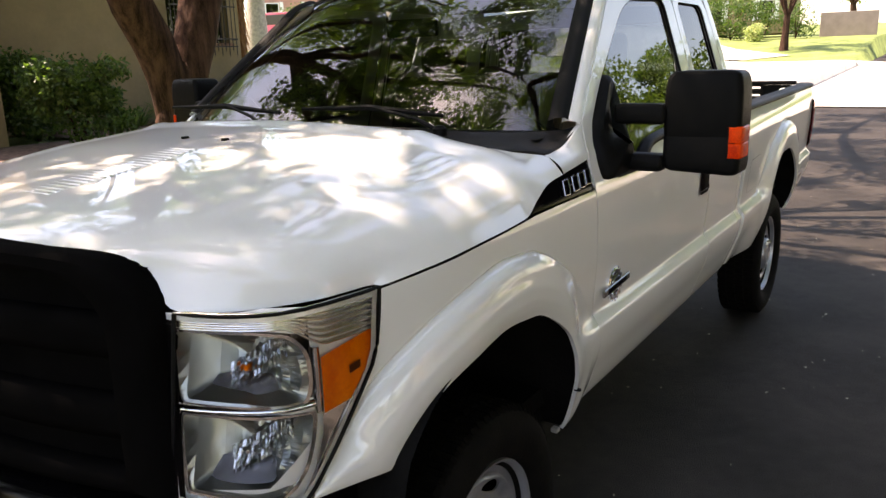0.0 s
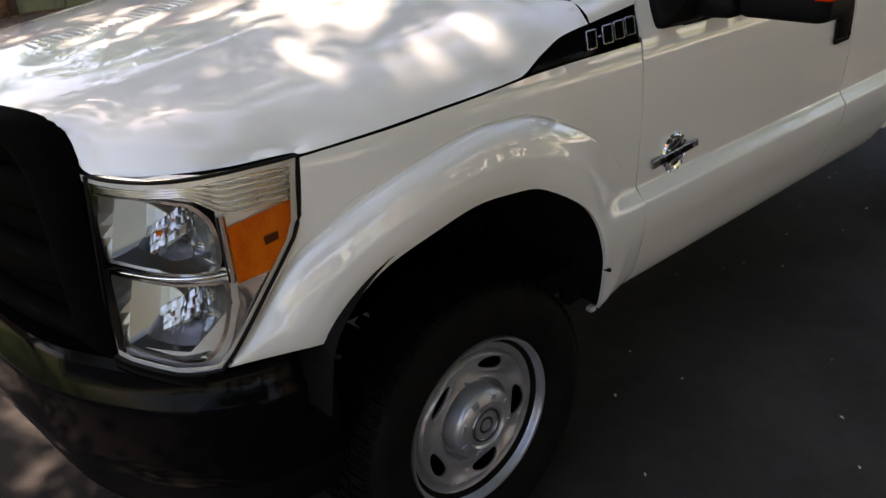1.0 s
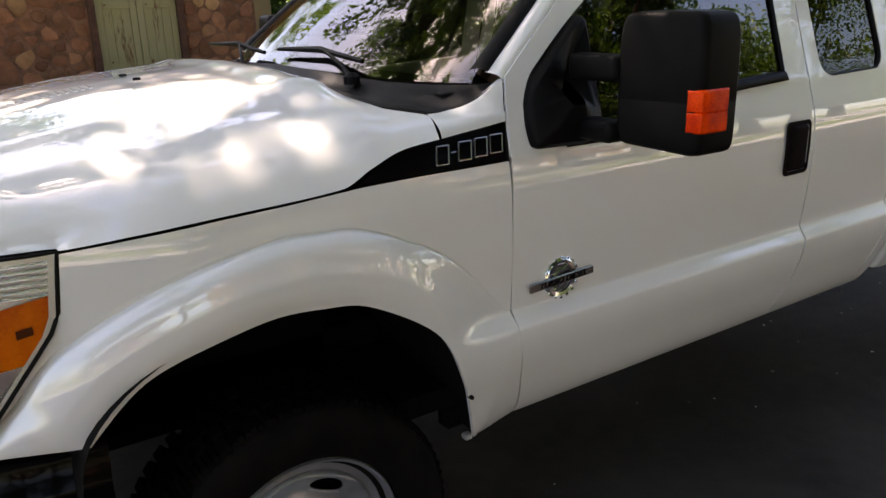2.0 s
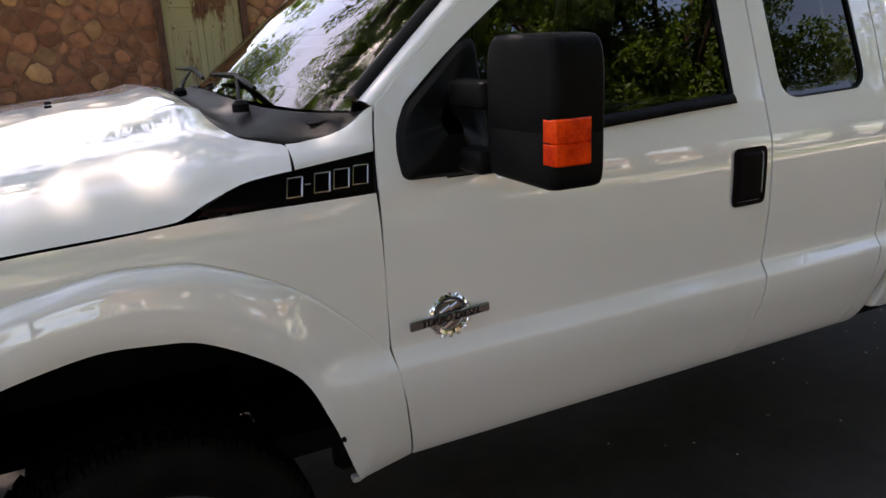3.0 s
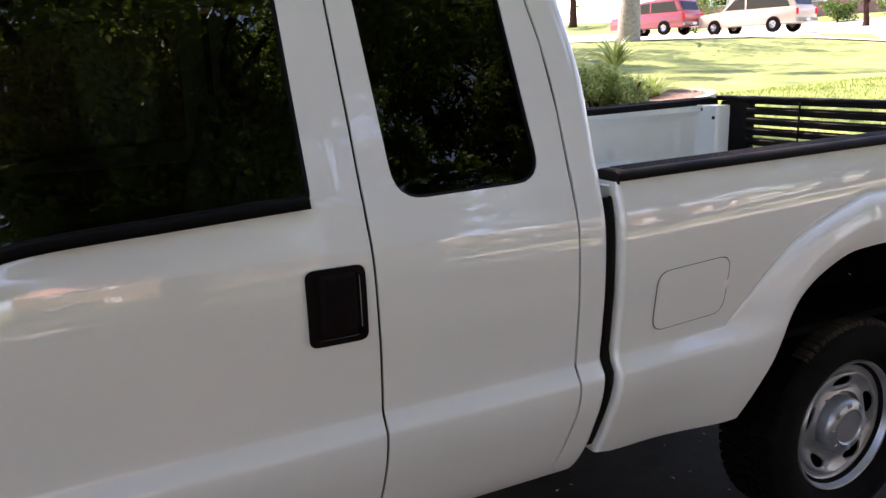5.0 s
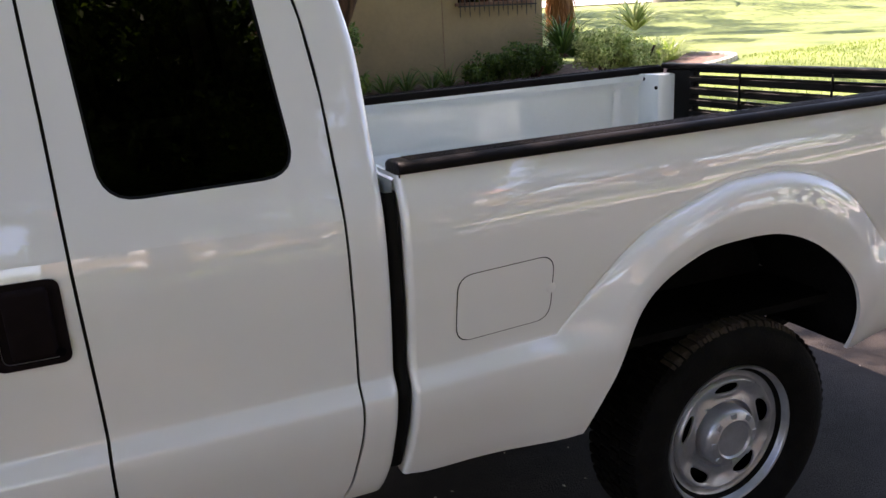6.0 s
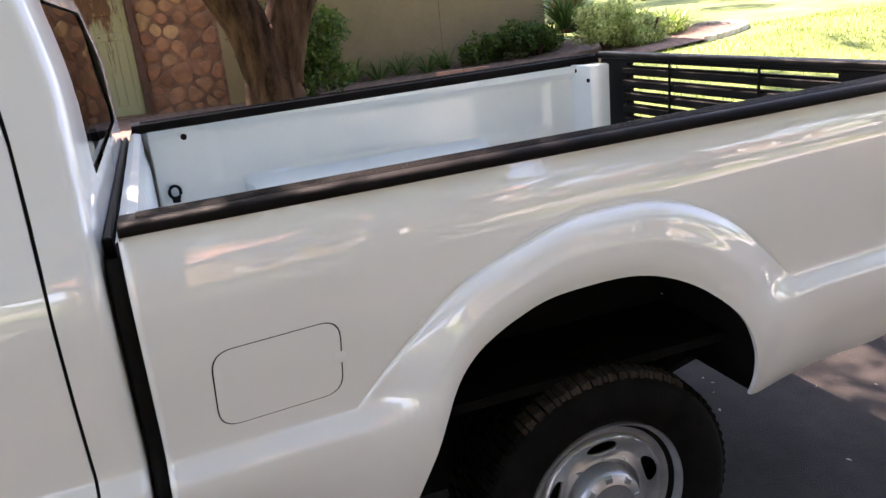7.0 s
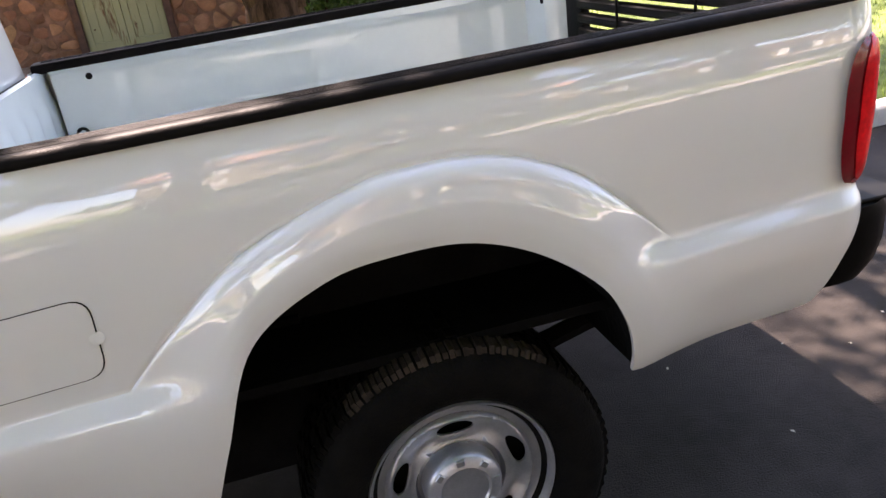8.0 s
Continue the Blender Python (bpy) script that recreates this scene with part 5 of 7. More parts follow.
def seat(x, y, w):
    s = bm_box(x - 0.25, x + 0.27, y - w / 2, y + w / 2, 0.92, 1.06, 0.05, 3)
    root = tpart("seat", s, CLOTH, label="dark grey cloth cab seat")
    tpart("backrest", bm_move(bm_box(-0.075, 0.075, -w / 2, w / 2, 0.0, 0.58, 0.05, 3), Matrix.Translation((x + 0.27, y, 1.02)) @ Matrix.Rotation(radians(14), 4, "Y")), CLOTH, root)
    if w < 1:
        tpart("headrest", bm_box(x + 0.40, x + 0.49, y - 0.13, y + 0.13, 1.60, 1.77, 0.04, 3), CLOTH, root)


seat(1.42, 0.52, 0.50)
seat(1.42, 2 * YC - 0.52, 0.50)
seat(1.95, YC, 1.35)
tpart("headliner", bm_grid([[Vector((x, y, TOP - 0.005)) for y in (0.24, YC, 2 * YC - 0.24)] for x in (1.20, 1.8, 2.38)]), TRIM)
both("inner_pillar", bm_grid([[p + Vector((dx, dy, dz)) for p in pil] for dx, dy, dz in ((-0.02, 0.085, 0.012), (0.02, 0.10, -0.01), (0.05, 0.06, -0.03), (0.03, 0.022, -0.02))]), TRIM)
both("inner_door", bm_grid([[Vector((x, side_y(x, z) + 0.075, z)) for x in (0.62, 1.0, 1.4, 1.84, 2.36)] for z in (0.66, 0.9, 1.2, 1.31)]), CLOTH)
steer = tpart("steering_wheel", bm_move(bm_lathe([(0.19 + 0.014 * math.cos(a), 0.014 * math.sin(a)) for a in (2 * math.pi * i / 8 for i in range(9))], 36), Matrix.Translation((0.99, 0.52, 1.27)) @ Matrix.Rotation(radians(-90), 4, "Z") @ Matrix.Rotation(radians(-28), 4, "X")), BLACK)
tpart("steering_hub", bm_move(bm_box(-0.16, 0.16, -0.02, 0.03, -0.05, 0.05, 0.02, 2), Matrix.Translation((0.985, 0.52, 1.265)) @ Matrix.Rotation(radians(-90), 4, "Z") @ Matrix.Rotation(radians(-28), 4, "X")), BLACK, steer)
tpart("inside_mirror", bm_box(0.98, 1.00, YC - 0.12, YC + 0.12, 1.76, 1.83, 0.008, 2), BLACK)

# ---- the ground: road level by the truck, a bank up to the house, a slow rise beyond ----
def road_z(x):
    return 0.028 * 0.5 * ((x - 7.0) + math.sqrt((x - 7.0) ** 2 + 4.0)) - 0.028 * 0.5 * (-7.0 + math.sqrt(49 + 4.0))


def bank_start(x):
    return 3.05 + 0.22 * max(0.0, x - 15.0)


def ground_z(x, y):
    b = y - bank_start(x)
    up = (0.53 + 0.15 * sm(6.0, 13.0, x)) * sm(-0.1, 5.2, b) + 0.034 * max(0.0, b - 6.6) + 0.52 * sm(15.5, 22.5, y) + 0.9 * sm(38.5, 54.0, x)
    return road_z(x) + up + (0.13 if y > 2.9 else 0.0)


def spaced(a, b, near, far, mid):
    """Steps that are fine round mid and grow outwards."""
    out = []
    v = mid
    s = near
    while v < b:
        out.append(v)
        v += s
        s = min(far, s * 1.06)
    out.append(b)
    v, s = mid - near, near
    while v > a:
        out.insert(0, v)
        v -= s
        s = min(far, s * 1.06)
    out.insert(0, a)
    return out


def sheet(xs, ys, height):
    return bm_grid([[Vector((x, y, height(x, y))) for x in xs] for y in ys])


SOUTH = -6.4
ground_ys = sorted(set(spaced(-160, 200, 0.4, 10, 5.0)) | {SOUTH - 0.16, SOUTH + 0.05})
ground = part("ground", sheet(spaced(-120, 260, 0.5, 12, 6.0), ground_ys, lambda x, y: ground_z(x, y) if y > 2.93 else (road_z(x) - 0.25 if y > SOUTH else road_z(x) + 0.12)), GRASS)
tagged(ground, "sunlit mown lawn rising from the road", "lawn", kind="structure")
road = part("road", sheet(spaced(-90, 60, 0.8, 6, 3.0), [lerp(SOUTH, 2.78, i / 24) for i in range(25)], lambda x, y: road_z(x)), ASPHALT)
tagged(road, "dark grey asphalt road in tree shade", "road", kind="structure")
kerb_rows = []
for x in spaced(-60, 17.5, 0.6, 4, 3.0):
    z = road_z(x)
    kerb_rows.append([Vector((x, 2.77, z - 0.1)), Vector((x, 2.785, z + 0.10)), Vector((x, 2.80, z + 0.125)), Vector((x, 2.83, z + 0.135)), Vector((x, 2.93, z + 0.138)), Vector((x, 2.945, z + 0.05))])
kerb = part("kerb", bm_grid(kerb_rows), CONCRETE)
tagged(kerb, "pale concrete kerb beside the road", "kerb", kind="structure")
drive = part("pavement", sheet([lerp(18.5, 37.5, i / 12) for i in range(13)], sorted([lerp(-60, 9.5, i / 30) for i in range(31)] + [2.915, 2.94, 4.0, 6.0, SOUTH - 0.02, SOUTH + 0.02]), lambda x, y: (ground_z(x, y) + 0.10 if y > 2.93 else road_z(x) + (0.03 if y > SOUTH else 0.20))), CONCRETE)
tagged(drive, "sun-bleached concrete side street", "street", kind="structure")
kerb_rows = [[Vector((x, SOUTH - dy, road_z(x) + dz)) for dy, dz in ((-0.012, -0.1), (0.0, 0.11), (0.02, 0.13), (0.15, 0.14), (0.165, 0.05))] for x in spaced(-60, 18.4, 0.8, 4, 3.0)]
kerb_b = part("kerb_opposite", bm_grid(kerb_rows), CONCRETE)
tagged(kerb_b, "pale concrete kerb across the road", "kerb", kind="structure")
foot = part("pavement_opposite", sheet(spaced(-60, 18.4, 1.0, 4, 3.0), [-9.4, -8.8, -8.2], lambda x, y: road_z(x) + 0.14), CONCRETE)
tagged(foot, "pale concrete footpath across the road", "footpath", kind="structure")

# ---- leaves and trees ----
def leaf_mat(name, dark, light, rough=0.45, through_light=0.45):
    m = bpy.data.materials.new(name)
    m.use_nodes = True
    nt = m.node_tree
    b = nt.nodes["Principled BSDF"]
    b.inputs["Roughness"].default_value = rough
    geo = nt.nodes.new("ShaderNodeNewGeometry")
    ramp = nt.nodes.new("ShaderNodeValToRGB")
    ramp.color_ramp.elements[0].color, ramp.color_ramp.elements[1].color = (*dark, 1), (*light, 1)
    nt.links.new(geo.outputs["Random Per Island"], ramp.inputs[0])
    nt.links.new(ramp.outputs[0], b.inputs["Base Color"])
    tl = nt.nodes.new("ShaderNodeBsdfTranslucent")
    hsv = nt.nodes.new("ShaderNodeHueSaturation")
    hsv.inputs["Value"].default_value, hsv.inputs["Saturation"].default_value = 1.5, 1.1
    nt.links.new(ramp.outputs[0], hsv.inputs["Color"])
    nt.links.new(hsv.outputs[0], tl.inputs[0])
    mx = nt.nodes.new("ShaderNodeMixShader")
    mx.inputs[0].default_value = through_light
    nt.links.new(b.outputs[0], mx.inputs[1])
    nt.links.new(tl.outputs[0], mx.inputs[2])
    nt.links.new(mx.outputs[0], nt.nodes["Material Output"].inputs[0])
    return m


LEAF_TREE = leaf_mat("leaf_canopy", (0.04, 0.085, 0.012), (0.14, 0.21, 0.035))
LEAF_HEDGE = leaf_mat("leaf_hedge", (0.025, 0.06, 0.012), (0.09, 0.15, 0.03))
LEAF_BRIGHT = leaf_mat("leaf_variegated", (0.15, 0.23, 0.06), (0.55, 0.58, 0.28))
LEAF_FERN = leaf_mat("leaf_fern", (0.08, 0.15, 0.025), (0.26, 0.33, 0.10))
LEAF_PURPLE = leaf_mat("leaf_purple", (0.06, 0.022, 0.026), (0.15, 0.065, 0.055))
LEAF_STRAP = leaf_mat("leaf_strap", (0.03, 0.07, 0.015), (0.12, 0.19, 0.05))
FROND_DRY = leaf_mat("dry_frond", (0.20, 0.085, 0.03), (0.38, 0.19, 0.07), 0.8, 0.15)
BLADE = leaf_mat("grass_blade", (0.10, 0.16, 0.025), (0.28, 0.35, 0.10), 0.7, 0.3)


def leaf_mesh(name, centres, size, rng, flat_up=0.3, stretch=1.9):
    """Many small folded leaves at the given centres, as one mesh."""
    n = len(centres)
    d = rng.normal(size=(n, 3))
    d[:, 2] -= 0.25
    d /= np.linalg.norm(d, axis=1)[:, None]
    u = rng.normal(size=(n, 3)) + np.array([0, 0, flat_up * 3])
    w = np.cross(d, u)
    w /= np.linalg.norm(w, axis=1)[:, None] + 1e-9
    up = np.cross(w, d)
    s = (size * rng.uniform(0.65, 1.35, n))[:, None]
    a, b = centres - d * s * 0.5, centres + d * s * 0.5
    l, r = centres + w * s / stretch / 2 + up * s * 0.12, centres - w * s / stretch / 2 + up * s * 0.12
    v = np.stack([a, l, b, r], 1).reshape(-1, 3)
    k = np.arange(n) * 4
    f = np.concatenate([np.stack([k, k + 1, k + 2], 1), np.stack([k, k + 2, k + 3], 1)])
    me = bpy.data.meshes.new(name)
    me.from_pydata(v.tolist(), [], f.tolist())
    me.polygons.foreach_set("use_smooth", np.ones(len(f), bool))
    return me


def clump_points(clumps, per, rng, thin=0.75):
    """Leaf places in flattened blobs, denser at their shell and underside."""
    out = []
    for c, r, k in clumps:
        n = int(per * k)
        d = rng.normal(size=(n, 3))
        d /= np.linalg.norm(d, axis=1)[:, None]
        rad = r * rng.uniform(0.15, 1.0, n) ** 0.5 * (1 + 0.25 * np.sin(5 * d[:, 0] + c[0]) * np.cos(4 * d[:, 1] + c[1]))
        out.append(np.array(c) + d * rad[:, None] * np.array([1, 1, thin]))
    return np.concatenate(out)


def crown(name, clumps, per, size, seed, material, parent, label=""):
    rng = np.random.default_rng(seed)
    me = leaf_mesh(name, clump_points(clumps, per, rng), size, rng)
    me.materials.append(material)
    ob = new(name, me)
    ob.parent = parent
    ob.matrix_parent_inverse = parent.matrix_world.inverted()
    if label:
        ob["label"] = label
    return ob


def limb(parent, points, radii, name="limb", seg=10):
    pts = curve(points, max(6, 4 * len(points)))
    n = len(pts)
    rr = [np.interp(i / (n - 1), [k / (len(radii) - 1) for k in range(len(radii))], radii) for i in range(n)]
    bm = bm_tube(pts, [float(r) for r in rr], seg)
    rng = random.Random(len(points) * 7 + int(100 * radii[0]))
    for v in bm.verts:
        v.co += Vector((rng.uniform(-1, 1), rng.uniform(-1, 1), 0)) * 0.05 * radii[0]
    bm.transform(parent.matrix_world.inverted())
    return part(name, bm, BARK, parent, smooth=80)


def street_tree(x, y, trunk_h, crown_r, top, seed, leaf_size=0.2, per=260, label="tall leafy street tree with a spreading crown", lean=0.3, material=None, limbs=7, clump=(0.20, 0.36), each=5, girth=1.0):
    z0 = ground_z(x, y) if y > 2.9 else road_z(x) + 0.1
    t = empty("tree", label, "tree", (x, y, z0 - 0.05))
    bpy.context.view_layer.update()
    rng = random.Random(seed)
    r0 = girth * (0.05 + 0.028 * top)
    fork = Vector((x + lean * rng.uniform(-1, 1), y + lean * rng.uniform(-1, 1), z0 + trunk_h))
    limb(t, [(x, y, z0 - 0.1), (x + 0.05, y, z0 + 0.3 * trunk_h), tuple(fork)], [r0 * 1.35, r0, r0 * 0.85], "trunk")
    clumps = []
    for k in range(limbs):
        a = 2 * math.pi * (k + rng.random() * 0.6) / limbs
        e = Vector((x + crown_r * 0.75 * math.cos(a), y + crown_r * 0.75 * math.sin(a), z0 + lerp(trunk_h + 1.0, top, rng.random())))
        m = fork.lerp(e, 0.5) + Vector((0, 0, 0.5))
        limb(t, [tuple(fork - Vector((0, 0, 0.2))), tuple(m), tuple(e)], [r0 * 0.42, r0 * 0.22, r0 * 0.07], seg=7)
        for j in range(each):
            q = m.lerp(e, rng.random()) + Vector((rng.gauss(0, 0.28), rng.gauss(0, 0.28), rng.gauss(0, 0.16))) * crown_r
            clumps.append((tuple(q), crown_r * rng.uniform(*clump), rng.uniform(0.6, 1.3)))
        if girth < 1:
            for j in range(3):
                q = fork.lerp(m, rng.uniform(0.0, 1.0)) + Vector((rng.gauss(0, 0.10), rng.gauss(0.06, 0.06), rng.gauss(-0.02, 0.06))) * crown_r
                clumps.append((tuple(q), crown_r * rng.uniform(*clump), rng.uniform(0.9, 1.3)))
    crown("crown", clumps, per, leaf_size, seed, material or LEAF_TREE, t)
    return t


# the forked shade tree behind the truck
shade = empty("shade_tree", "old forked shade tree with rough brown bark by the stone wall", "tree", (3.72, 5.9, 0.75))
bpy.context.view_layer.update()
limb(shade, [(3.70, 5.92, 0.25), (3.70, 5.9, 0.80), (3.72, 5.9, 1.40), (3.73, 5.9, 1.72)], [0.42, 0.315, 0.25, 0.13], "trunk", 18)
limb(shade, [(3.66, 5.90, 1.20), (3.58, 5.90, 1.62), (3.45, 5.88, 1.95), (3.20, 5.85, 2.40), (2.80, 5.6, 3.3), (2.2, 5.1, 4.6), (1.4, 4.6, 5.9)], [0.20, 0.205, 0.195, 0.175, 0.15, 0.10, 0.05], "limb", 14)
limb(shade, [(3.80, 5.90, 1.20), (3.88, 5.90, 1.62), (4.02, 5.92, 1.95), (4.20, 5.95, 2.45), (4.45, 5.9, 3.4), (4.9, 5.5, 4.8), (5.2, 5.0, 6.2)], [0.20, 0.215, 0.21, 0.20, 0.17, 0.12, 0.06], "limb", 14)
rngt = random.Random(11)
shade_clumps = []
boughs = [((2.8, 5.6, 3.3), (0.9, 3.6, 5.2), (-1.6, 2.2, 6.0)), ((2.2, 5.1, 4.6), (0.2, 5.4, 6.0), (-2.4, 5.6, 6.8)), ((2.2, 5.1, 4.6), (1.6, 3.0, 5.8), (1.0, 0.6, 6.2)), ((4.45, 5.9, 3.4), (5.6, 4.6, 5.0), (6.8, 2.8, 6.0)), ((4.9, 5.5, 4.8), (4.4, 3.4, 6.0), (3.6, 1.0, 6.6)), ((4.9, 5.5, 4.8), (6.6, 6.4, 6.2), (8.4, 6.8, 7.0)), ((1.4, 4.6, 5.9), (0.4, 6.8, 7.2), (-0.6, 8.6, 7.6)), ((5.2, 5.0, 6.2), (4.6, 7.0, 7.4), (4.2, 9.0, 7.6)), ((1.4, 4.6, 5.9), (-0.2, 4.2, 7.2), (-2.6, 3.9, 8.2)), ((4.9, 5.5, 4.8), (6.2, 3.5, 5.6), (7.6, 1.2, 6.0)), ((4.45, 5.9, 3.4), (6.4, 4.8, 5.4), (8.8, 3.8, 6.2)), ((5.2, 5.0, 6.2), (6.2, 2.6, 6.8), (6.0, 0.2, 7.0)), ((2.8, 5.6, 3.3), (2.9, 4.5, 4.8), (2.6, 3.2, 5.8)), ((4.45, 5.9, 3.4), (4.1, 4.8, 5.0), (3.4, 3.6, 6.0)), ((4.45, 5.9, 3.4), (5.0, 4.4, 5.2), (5.3, 2.4, 6.0)), ((4.9, 5.5, 4.8), (5.8, 5.6, 5.8), (7.4, 5.2, 6.4)), ((2.2, 5.1, 4.6), (0.4, 4.2, 5.4), (-1.4, 3.4, 5.8)), ((1.4, 4.6, 5.9), (0.2, 3.6, 6.4), (-1.0, 2.8, 6.8)), ((1.4, 4.6, 5.9), (-0.5, 4.2, 5.7), (-1.7, 3.7, 5.5)), ((2.2, 5.1, 4.6), (-0.2, 3.8, 5.4), (-1.5, 3.0, 5.6))]
# unseen boughs added over the road to hold back sky light
over_road = [((1.0, 0.6, 6.2), (0.2, -1.6, 6.8), (-0.6, -3.6, 7.2)), ((3.6, 1.0, 6.6), (3.8, -1.4, 7.2), (4.2, -3.6, 7.6)), ((6.0, 0.2, 7.0), (6.8, -1.8, 7.2), (7.4, -3.6, 7.4)), ((-1.6, 2.2, 6.0), (-2.6, 0.2, 6.6), (-3.4, -1.8, 7.0)), ((1.0, 0.6, 6.2), (1.8, -1.2, 6.6), (2.0, -3.0, 7.0))]
# unseen high boughs, added to fill the windshield's reflection and dapple the lawn
high = [((1.4, 4.6, 5.9), (1.0, 2.6, 7.6), (0.7, 0.6, 8.8)), ((1.4, 4.6, 5.9), (1.6, 5.6, 7.6), (1.8, 6.6, 9.4)), ((5.2, 5.0, 6.2), (5.4, 5.4, 8.0), (5.8, 6.2, 9.8)), ((4.9, 5.5, 4.8), (4.0, 6.2, 7.4), (3.4, 7.0, 10.2)), ((2.2, 5.1, 4.6), (2.8, 5.0, 7.0), (3.0, 4.2, 9.2)), ((5.2, 5.0, 6.2), (4.8, 4.2, 7.8), (4.6, 3.2, 8.8)), ((4.45, 5.9, 3.4), (5.6, 7.6, 6.4), (6.6, 9.2, 9.0)), ((6.6, 9.2, 9.0), (9.0, 10.2, 9.6), (11.6, 10.8, 9.8)), ((6.6, 9.2, 9.0), (9.4, 8.6, 9.4), (12.4, 8.4, 9.6))]
for a, m, e in boughs + over_road + high:
    limb(shade, [a, m, e], [0.085, 0.055, 0.02], "limb", 8)
    for j in range(13 if e[2] > 8.5 else 4 if e[0] > 5.5 else 8 if e[0] > 4.9 else 17):
        t = rngt.uniform(0.25, 1.05)
        q = Vector(a).lerp(Vector(m), min(1, 2 * t)) if t < 0.5 else Vector(m).lerp(Vector(e), 2 * t - 1)
        q += Vector((rngt.gauss(0, 0.75), rngt.gauss(0, 0.75), rngt.gauss(0.1, 0.45)))
        shade_clumps.append((tuple(q), rngt.uniform(0.26, 0.58) * (1.7 if e[2] > 8.5 else 1.5 if e[1] < 0 else 1.0), rngt.uniform(0.6, 1.3) * (2.2 if e[2] > 8.5 else 1.8 if e[1] < 0 else 1.0)))
# unseen crown, thinned to place sun on the hood and the road behind truck
def falls(c, z):
    """Where the shadow of a clump meets the height z."""
    k = (c[2] - z) / SUN.z
    return c[0] - SUN.x * k, c[1] - SUN.y * k


# share of clumps dropped, by where their shadow would land
def bare(c):
    (rx, ry), (hx, hy) = falls(c, 0.0), falls(c, 1.35)
    return 0.85 if 4.7 < rx < 8.5 and -1.3 < ry < 1.7 else 0.3 if -0.45 < hx < 0.5 and 0.1 < hy < 1.4 else 0.36 if 0.5 < hx < 4.2 and 1.4 < hy < 3.6 else 0.6 if 2.6 < hx < 3.8 and -0.15 < hy < 0.5 else 0.7 if 8.6 < rx < 12.2 and 7.8 < ry < 11.0 else 0.0


shade_clumps = [c for c in shade_clumps if rngt.random() >= bare(c[0])]
crown("crown", shade_clumps, 250, 0.10, 5, LEAF_TREE, shade, "dense small-leaved green crown over the truck")
# unseen long boughs, added to dapple the road towards its lit end
rngb = random.Random(23)
long_clumps = []
for a, m, e in (((6.8, 2.8, 6.0), (10.0, 3.6, 6.6), (13.6, 3.8, 7.2)), ((8.8, 3.8, 6.2), (12.4, 4.9, 7.0), (17.0, 4.6, 7.4)), ((6.8, 2.8, 6.0), (10.4, 2.3, 6.8), (14.8, 2.4, 7.4))):
    limb(shade, [a, m, e], [0.085, 0.06, 0.02], "limb", 8)
    for j in range(28):
        t = rngb.uniform(0.1, 1.05)
        q = Vector(a).lerp(Vector(m), min(1, 2 * t)) if t < 0.5 else Vector(m).lerp(Vector(e), 2 * t - 1)
        q += Vector((rngb.gauss(0, 0.7), rngb.gauss(0, 0.8), rngb.gauss(0.1, 0.4)))
        long_clumps.append((tuple(q), rngb.uniform(0.30, 0.62), rngb.uniform(0.6, 1.2)))
crown("outer_crown", long_clumps, 250, 0.10, 6, LEAF_TREE, shade)
# trees across the road and along it, seen in the glass and the paint
for k, (x, y, h, r, top) in enumerate(((2.2, -7.9, 5.0, 6.2, 11.0), (-6.0, -8.8, 4.8, 4.4, 10.0), (10.4, -8.7, 4.2, 4.9, 10.8), (19.0, -12.5, 2.8, 4.2, 9.0), (-11.5, -12.0, 2.8, 4.0, 9.0), (26.0, -14.0, 2.6, 4.5, 8.5), (16.8, -9.6, 2.4, 3.8, 7.6))):
    near = y > -9.0
    street_tree(x, y, h, r, top, 30 + k, 0.13, 820 if near else 500, limbs=14 if near else 7, clump=(0.09, 0.17) if near else (0.20, 0.36), each=9 if near else 5, girth=0.55 if near else 1.0)
for k, (x, y, h, r, top) in enumerate(((41.5, -12.8, 1.6, 4.4, 9.4), (47.0, -11.6, 1.6, 4.0, 7.4))):
    street_tree(x, y, h, r, top, 37 + k, 0.30, 420, "leafy street tree at the far corner")
for k, (x, y, h, r, top) in enumerate(((-3.4, -15.6, 3.4, 4.4, 9.5), (6.8, -16.2, 3.8, 4.8, 10.5), (14.2, -15.0, 3.4, 4.2, 9.0))):
    street_tree(x, y, h, r, top, 40 + k, 0.15, 600, limbs=9, clump=(0.12, 0.24), each=7)
for k, (x, y, h, r, top) in enumerate(((-5.5, 5.6, 2.6, 3.6, 7.5), (-11.5, 6.5, 2.6, 4.0, 8.5))):
    street_tree(x, y, h, r, top, 50 + k, 0.15, 420)

street_tree(-1.8, 14.5, 2.4, 3.6, 8.0, 57, 0.13, 420, "leafy garden tree behind the stone wall")
street_tree(-8.5, 15.0, 2.4, 4.0, 8.5, 58, 0.15, 360, "leafy garden tree behind the stone wall")
for k, (x, y) in enumerate(((7.0, 24.8), (14.6, 23.2), (10.8, 25.5))):
    street_tree(x, y, 3.6, 4.8, 12.5, 65 + k, 0.16, 520, "tall leafy garden tree behind the house", clump=(0.14, 0.28), each=7)

